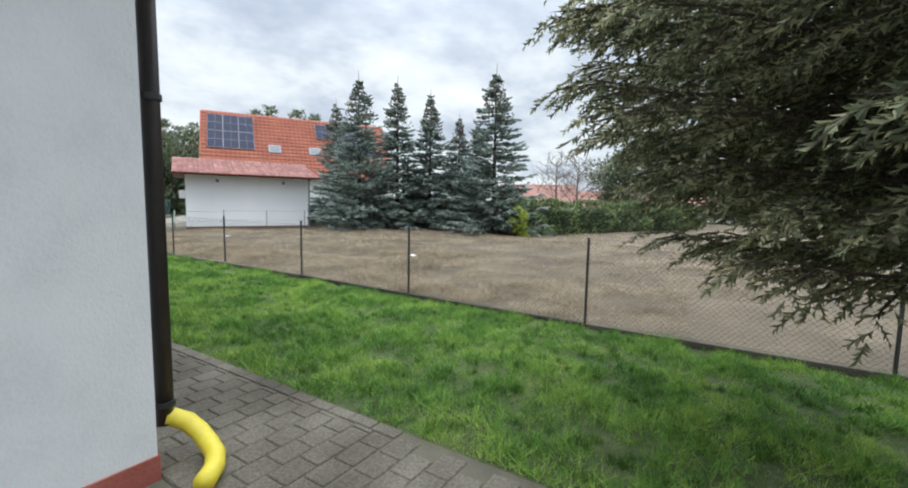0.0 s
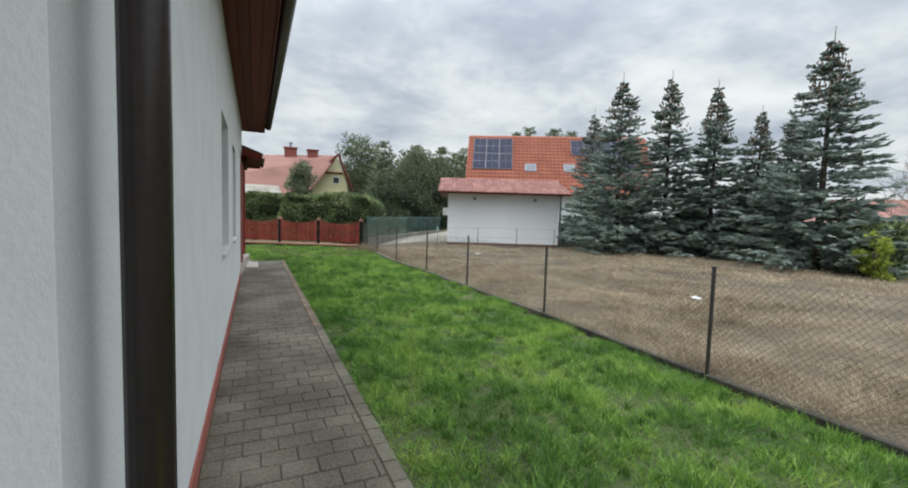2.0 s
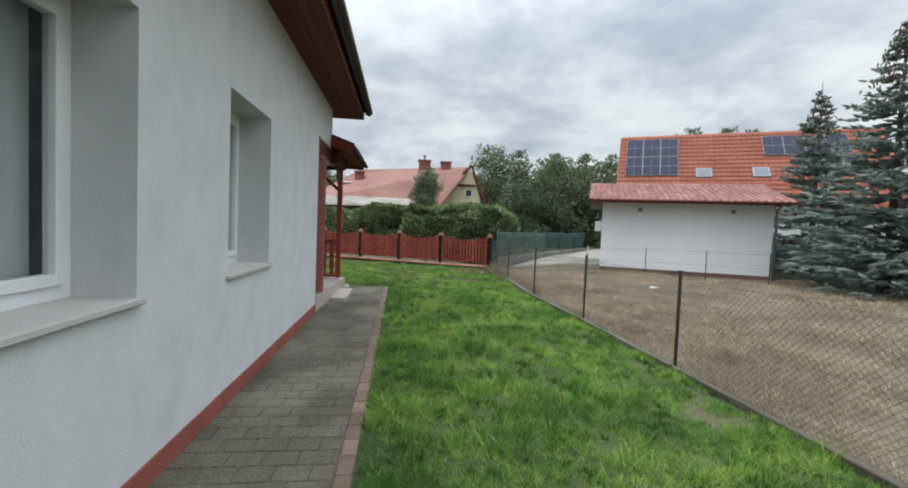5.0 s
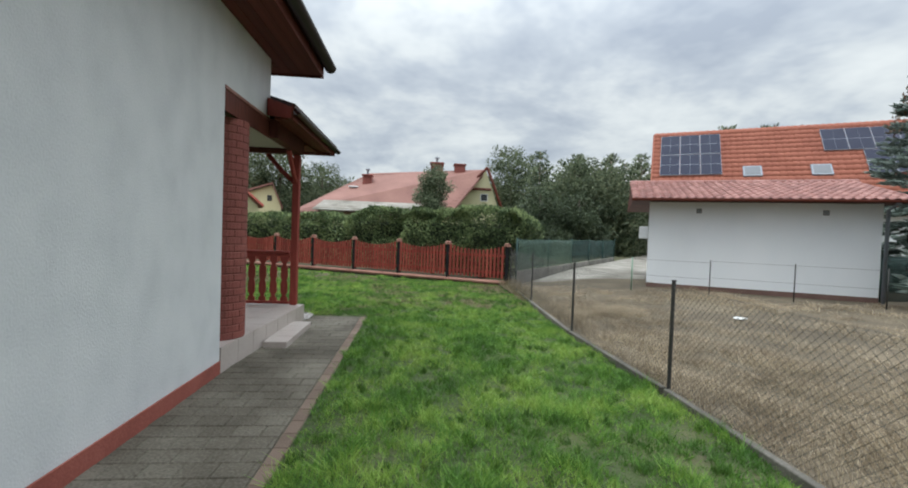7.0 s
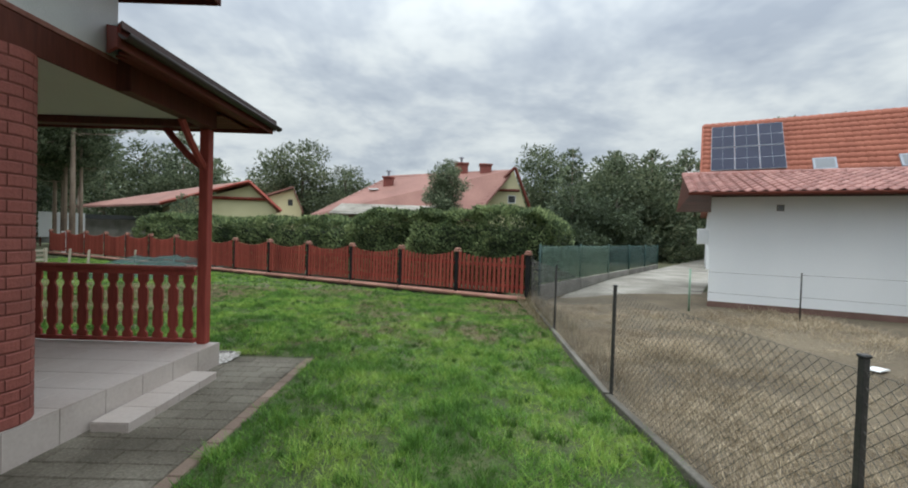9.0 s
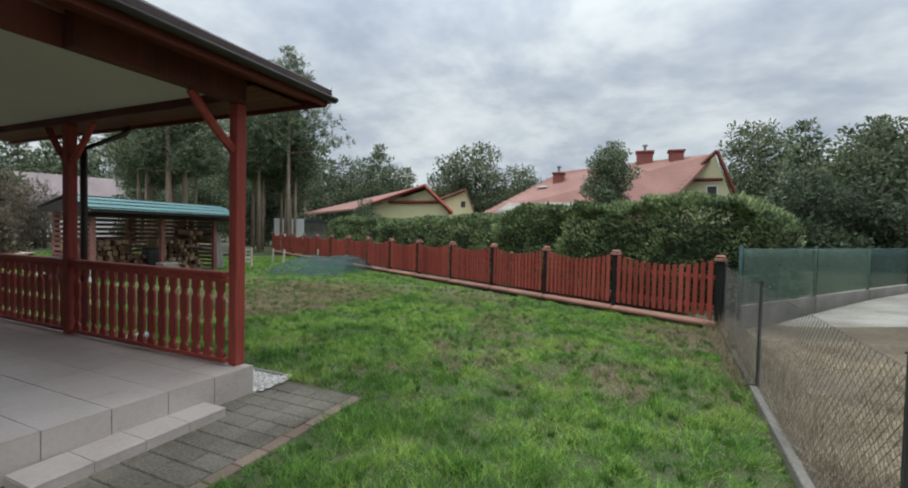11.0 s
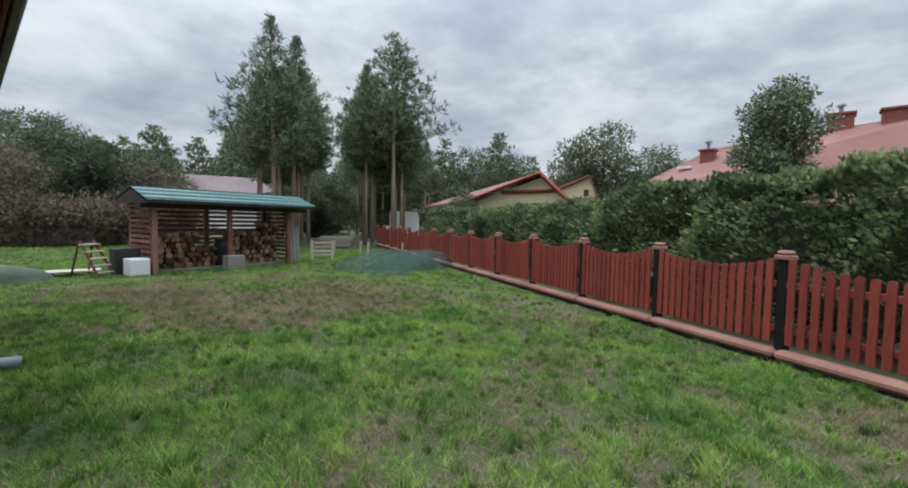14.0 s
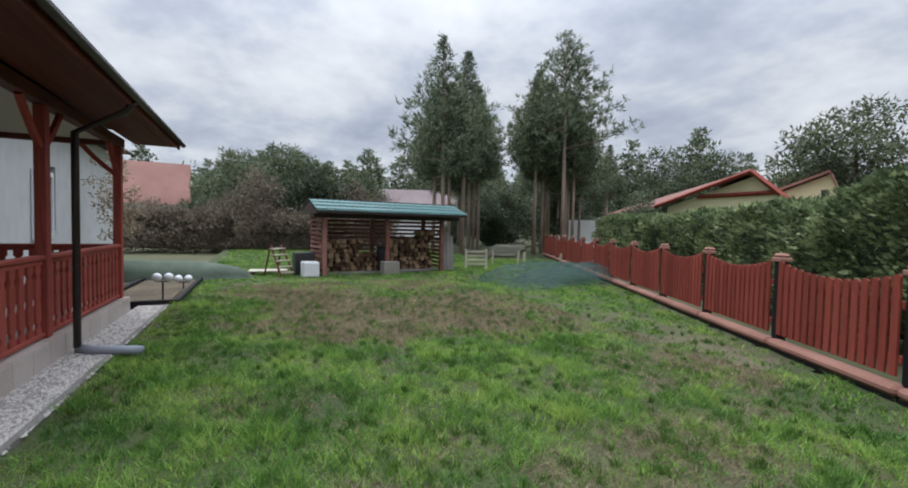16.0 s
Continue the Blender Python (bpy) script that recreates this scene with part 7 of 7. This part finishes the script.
V, T = heap(5.0, 0.95, 0.46, 93, 0.08)
me = mesh_np("tarpaulin", V, T, M_TARP)
me.polygons.foreach_set("use_smooth", [True] * len(me.polygons))
tagged(put("tarpaulin", me, None, pose(-9.38, 12.05, 0, rz=80)), "long roll covered with a green tarpaulin", "tarpaulin")

# dark-edged bed beyond the porch with globe lamps, and a plank platform
bed = thing("garden_bed", "dark timber-edged bed of dark soil beside the porch", "garden bed")
for q in ((-9.0, 13.36, -5.45, 13.44), (-9.0, 12.2, -5.45, 12.28), (-9.08, 12.2, -9.0, 13.44), (-5.45, 12.2, -5.37, 13.44)):
    part("edging", box(q[0], q[1], -0.03, q[2], q[3], 0.09, 0.006), M_FENCEPOST, bed)
part("soil", box(-8.99, 12.29, -0.03, -5.46, 13.35, 0.03), M_MEADOW, bed)
for x, y, h in ((-5.8, 13.14, 0.43), (-7.2, 13.25, 0.24)):
    lamp = thing("garden_lamp", "twin white globe garden lamp on a black stem", "lamp", pose(x, y, 0.02, rz=80), "globe lamps")
    part("stem", tube([(0, 0, 0), (0, 0, h - 0.1)], 0.015, 8), M_BLACK, lamp)
    part("arm", tube([(-0.09, 0, h - 0.1), (0.09, 0, h - 0.1)], 0.012, 6), M_BLACK, lamp)
    for s in (-0.09, 0.09):
        bm = bmesh.new()
        bmesh.ops.create_uvsphere(bm, u_segments=16, v_segments=10, radius=0.075)
        bmesh.ops.translate(bm, verts=bm.verts, vec=(s, 0, h - 0.03))
        part("globe", bm, M_WHITEGOODS, lamp, "", None, True)
platform = thing("plank_platform", "pale plank lying on dark bearers beside the shed", "platform", pose(-9.75, 14.4, 0, rz=84))
part("plank", box(0, -0.25, 0.10, 0.95, 0.25, 0.13, 0.004), M_PALEWOOD, platform)
for x in (0.08, 0.87):
    part("bearer", box(x - 0.05, -0.24, -0.01, x + 0.05, 0.24, 0.10, 0.004), M_WOOD, platform)
for x, y, r in ((7.08, 12.78, 20), (7.0, 4.85, 70)):
    bm = prism([(-0.09, 0), (0.08, 0), (0.09, 0.012), (0.03, 0.02), (-0.08, 0.014)], 0.12)
    tagged(put("paper_scrap", bm_mesh("paper_scrap", bm, M_UPVC), None, pose(x, y, float(ground_z(x, y)) + 0.06, rz=r)), "crumpled white scrap lying in the dry grass", "litter")

# gravel strip along the porch
rng = np.random.RandomState(14)
PV, PT = [], []
octa = np.array([(1, 0, 0), (-1, 0, 0), (0, 1, 0), (0, -1, 0), (0, 0, 1)], float)
of = np.array([(0, 2, 4), (2, 1, 4), (1, 3, 4), (3, 0, 4)])
for k in range(9000):
    x, y = -7.0 + 7.2 * rng.rand(), 12.88 + 0.42 * rng.rand()
    r = 0.008 + 0.016 * rng.rand()
    a = rng.rand() * 3
    R = np.array([(math.cos(a), -math.sin(a), 0), (math.sin(a), math.cos(a), 0), (0, 0, 0.7)])
    PV.append(octa * r * (0.7 + 0.6 * rng.rand(5, 1)) @ R.T + (x, y, 0.012))
    PT.append(of + 5 * k)
tagged(put("gravel", mesh_np("gravel", np.concatenate(PV), np.concatenate(PT), M_GRAVEL)), "white pebbles along the porch base", "gravel", kind="stuff")
tagged(put("gravel_bed", bm_mesh("gravel_bed", box(-7.0, PN + 0.002, -0.1, 0.16, 13.25, 0.012), M_GRAVEL)), "pale gravel bed along the porch", "gravel", kind="structure")
edging = thing("gravel_edging", "narrow grey concrete edging beside the gravel", "edging")
for k in range(7):
    part("edging_stone", box(-6.9 + k * 1.0, 13.252, -0.1, -5.905 + k * 1.0, 13.295, 0.03, 0.006), M_KERB, edging)

# ---- things at the far end of the garden ----
board = thing("weathered_board", "grey weathered boards leaning against the shed end", "board", shed_m @ Matrix.Translation((SHL + 0.22, 0.2, 0)))
for k in range(3):
    part("plank", box(k * 0.13, -0.01, 0, k * 0.13 + 0.12, 0.015, 1.35 - 0.12 * k, 0.003), M_KERB, board, "", Matrix.Rotation(radians(-6), 4, "X"))
white_post = thing("gate_post", "short white post at the end of the red fence", "post", pose(-16.72, 30.0, 0, rz=30))
part("shaft", box(-0.13, -0.13, -0.1, 0.13, 0.13, 0.98, 0.015), M_UPVC, white_post)
part("cap", box(-0.16, -0.16, 0.982, 0.16, 0.16, 1.04, 0.015), M_UPVC, white_post)
panel = thing("sheet_panel", "white sheet panel on two posts among the pines", "panel", pose(-24.2, 36.4, 0, rz=38))
part("sheet", box(0.0, -0.02, 0.5, 2.3, 0.02, 2.15, 0.006), M_GARWHITE, panel)
for x in (0.1, 2.2):
    part("post", box(x - 0.04, 0.022, -0.1, x + 0.04, 0.10, 2.1, 0.004), M_WOOD, panel)
for x, y in ((-10.9, 23.6), (-9.9, 23.2), (-8.9, 24.0), (-11.8, 23.0)):
    tagged(put("garden_stake", bm_mesh("garden_stake", box(-0.03, -0.03, -0.1, 0.03, 0.03, 0.55, 0.004), M_PALEWOOD), None, pose(x, y, 0, ry=3, rz=20)), "pale wooden stake in the grass", "stake", "pale stakes")


def car(m):
    c = thing("car", "dark blue parked car beyond the pines", "car", m)
    prof = [(-2.05, 0.32), (2.0, 0.32), (2.08, 0.55), (1.95, 0.82), (0.95, 0.93), (-1.95, 0.95), (-2.1, 0.7)]
    bm = prism(prof, 1.7)
    bmesh.ops.bevel(bm, geom=list(bm.edges), offset=0.05, segments=2, affect="EDGES")
    part("body", bm, M_CARPAINT, c, "", None, True)
    bm = prism([(-1.75, 0.94), (0.85, 0.93), (0.25, 1.42), (-1.35, 1.44)], 1.45)
    bmesh.ops.bevel(bm, geom=list(bm.edges), offset=0.06, segments=2, affect="EDGES")
    part("cabin", bm, M_SOLAR, c, "dark glazed cabin", None, True)
    part("roof", box(-1.3, -0.68, 1.42, 0.2, 0.68, 1.47, 0.02), M_CARPAINT, c)
    for x in (-1.3, 1.3):
        for y in (-0.8, 0.8):
            w = part("wheel", tube([(0, -0.1, 0), (0, 0.1, 0)], 0.31, 18), M_BLACK, c, "", Matrix.Translation((x, y, 0.31)))
            part("rim", tube([(0, -0.105, 0), (0, 0.105, 0)], 0.18, 12), M_SOLARFRAME, w)
    for y in (-0.6, 0.6):
        part("headlight", box(1.98, y - 0.18, 0.62, 2.05, y + 0.18, 0.76, 0.02), M_UPVC, c)
        part("tail_light", box(-2.1, y - 0.14, 0.7, -2.03, y + 0.14, 0.85, 0.02), M_PLINTH, c)


car(pose(-34.7, 36.7, 0, rz=55))

# ---- paving stones, last ----
stone = bm_mesh("paving_stone", box(0.003, 0.003, -0.06, 0.197, 0.157, 0.0, 0.006), M_PAVER)
kerb_stone = bm_mesh("kerb_stone", box(0.003, 0.003, -0.06, 0.197, 0.097, 0.003, 0.006), M_PAVERED)
plain_kerb = bm_mesh("kerb_stone", box(0.003, 0.003, -0.06, 0.197, 0.097, 0.003, 0.006), M_PAVER)
rng = np.random.RandomState(3)
row = 0
y = 0.2
while y < 13.24 - 0.15:
    x = 0.014 - (0.1 if row % 2 else 0.0)
    while x < WX - 0.12:
        x0, x1 = max(x, 0.014), min(x + 0.2, WX - 0.105)
        if x1 - x0 > 0.03:
            put("paving_stone", stone, path, Matrix.Translation((x0, y, -0.001 - 0.004 * rng.rand())) @ Matrix.Diagonal(((x1 - x0) / 0.2, 1, 1, 1)))
        x += 0.2
    y += 0.16
    row += 1
y = 0.2
while y < 13.24 - 0.19:
    put("kerb_stone", kerb_stone if y > 5.5 else plain_kerb, path, Matrix.Translation((WX, y, -0.001 - 0.004 * rng.rand())) @ Matrix.Rotation(math.pi / 2, 4, "Z"))
    y += 0.2
for i in range(20):
    for j in range(6):
        put("paving_stone", stone, front, Matrix.Translation((0.8 - 0.2 * i - (0.1 if j % 2 else 0), 0.03 - 0.16 * j, -0.004)))
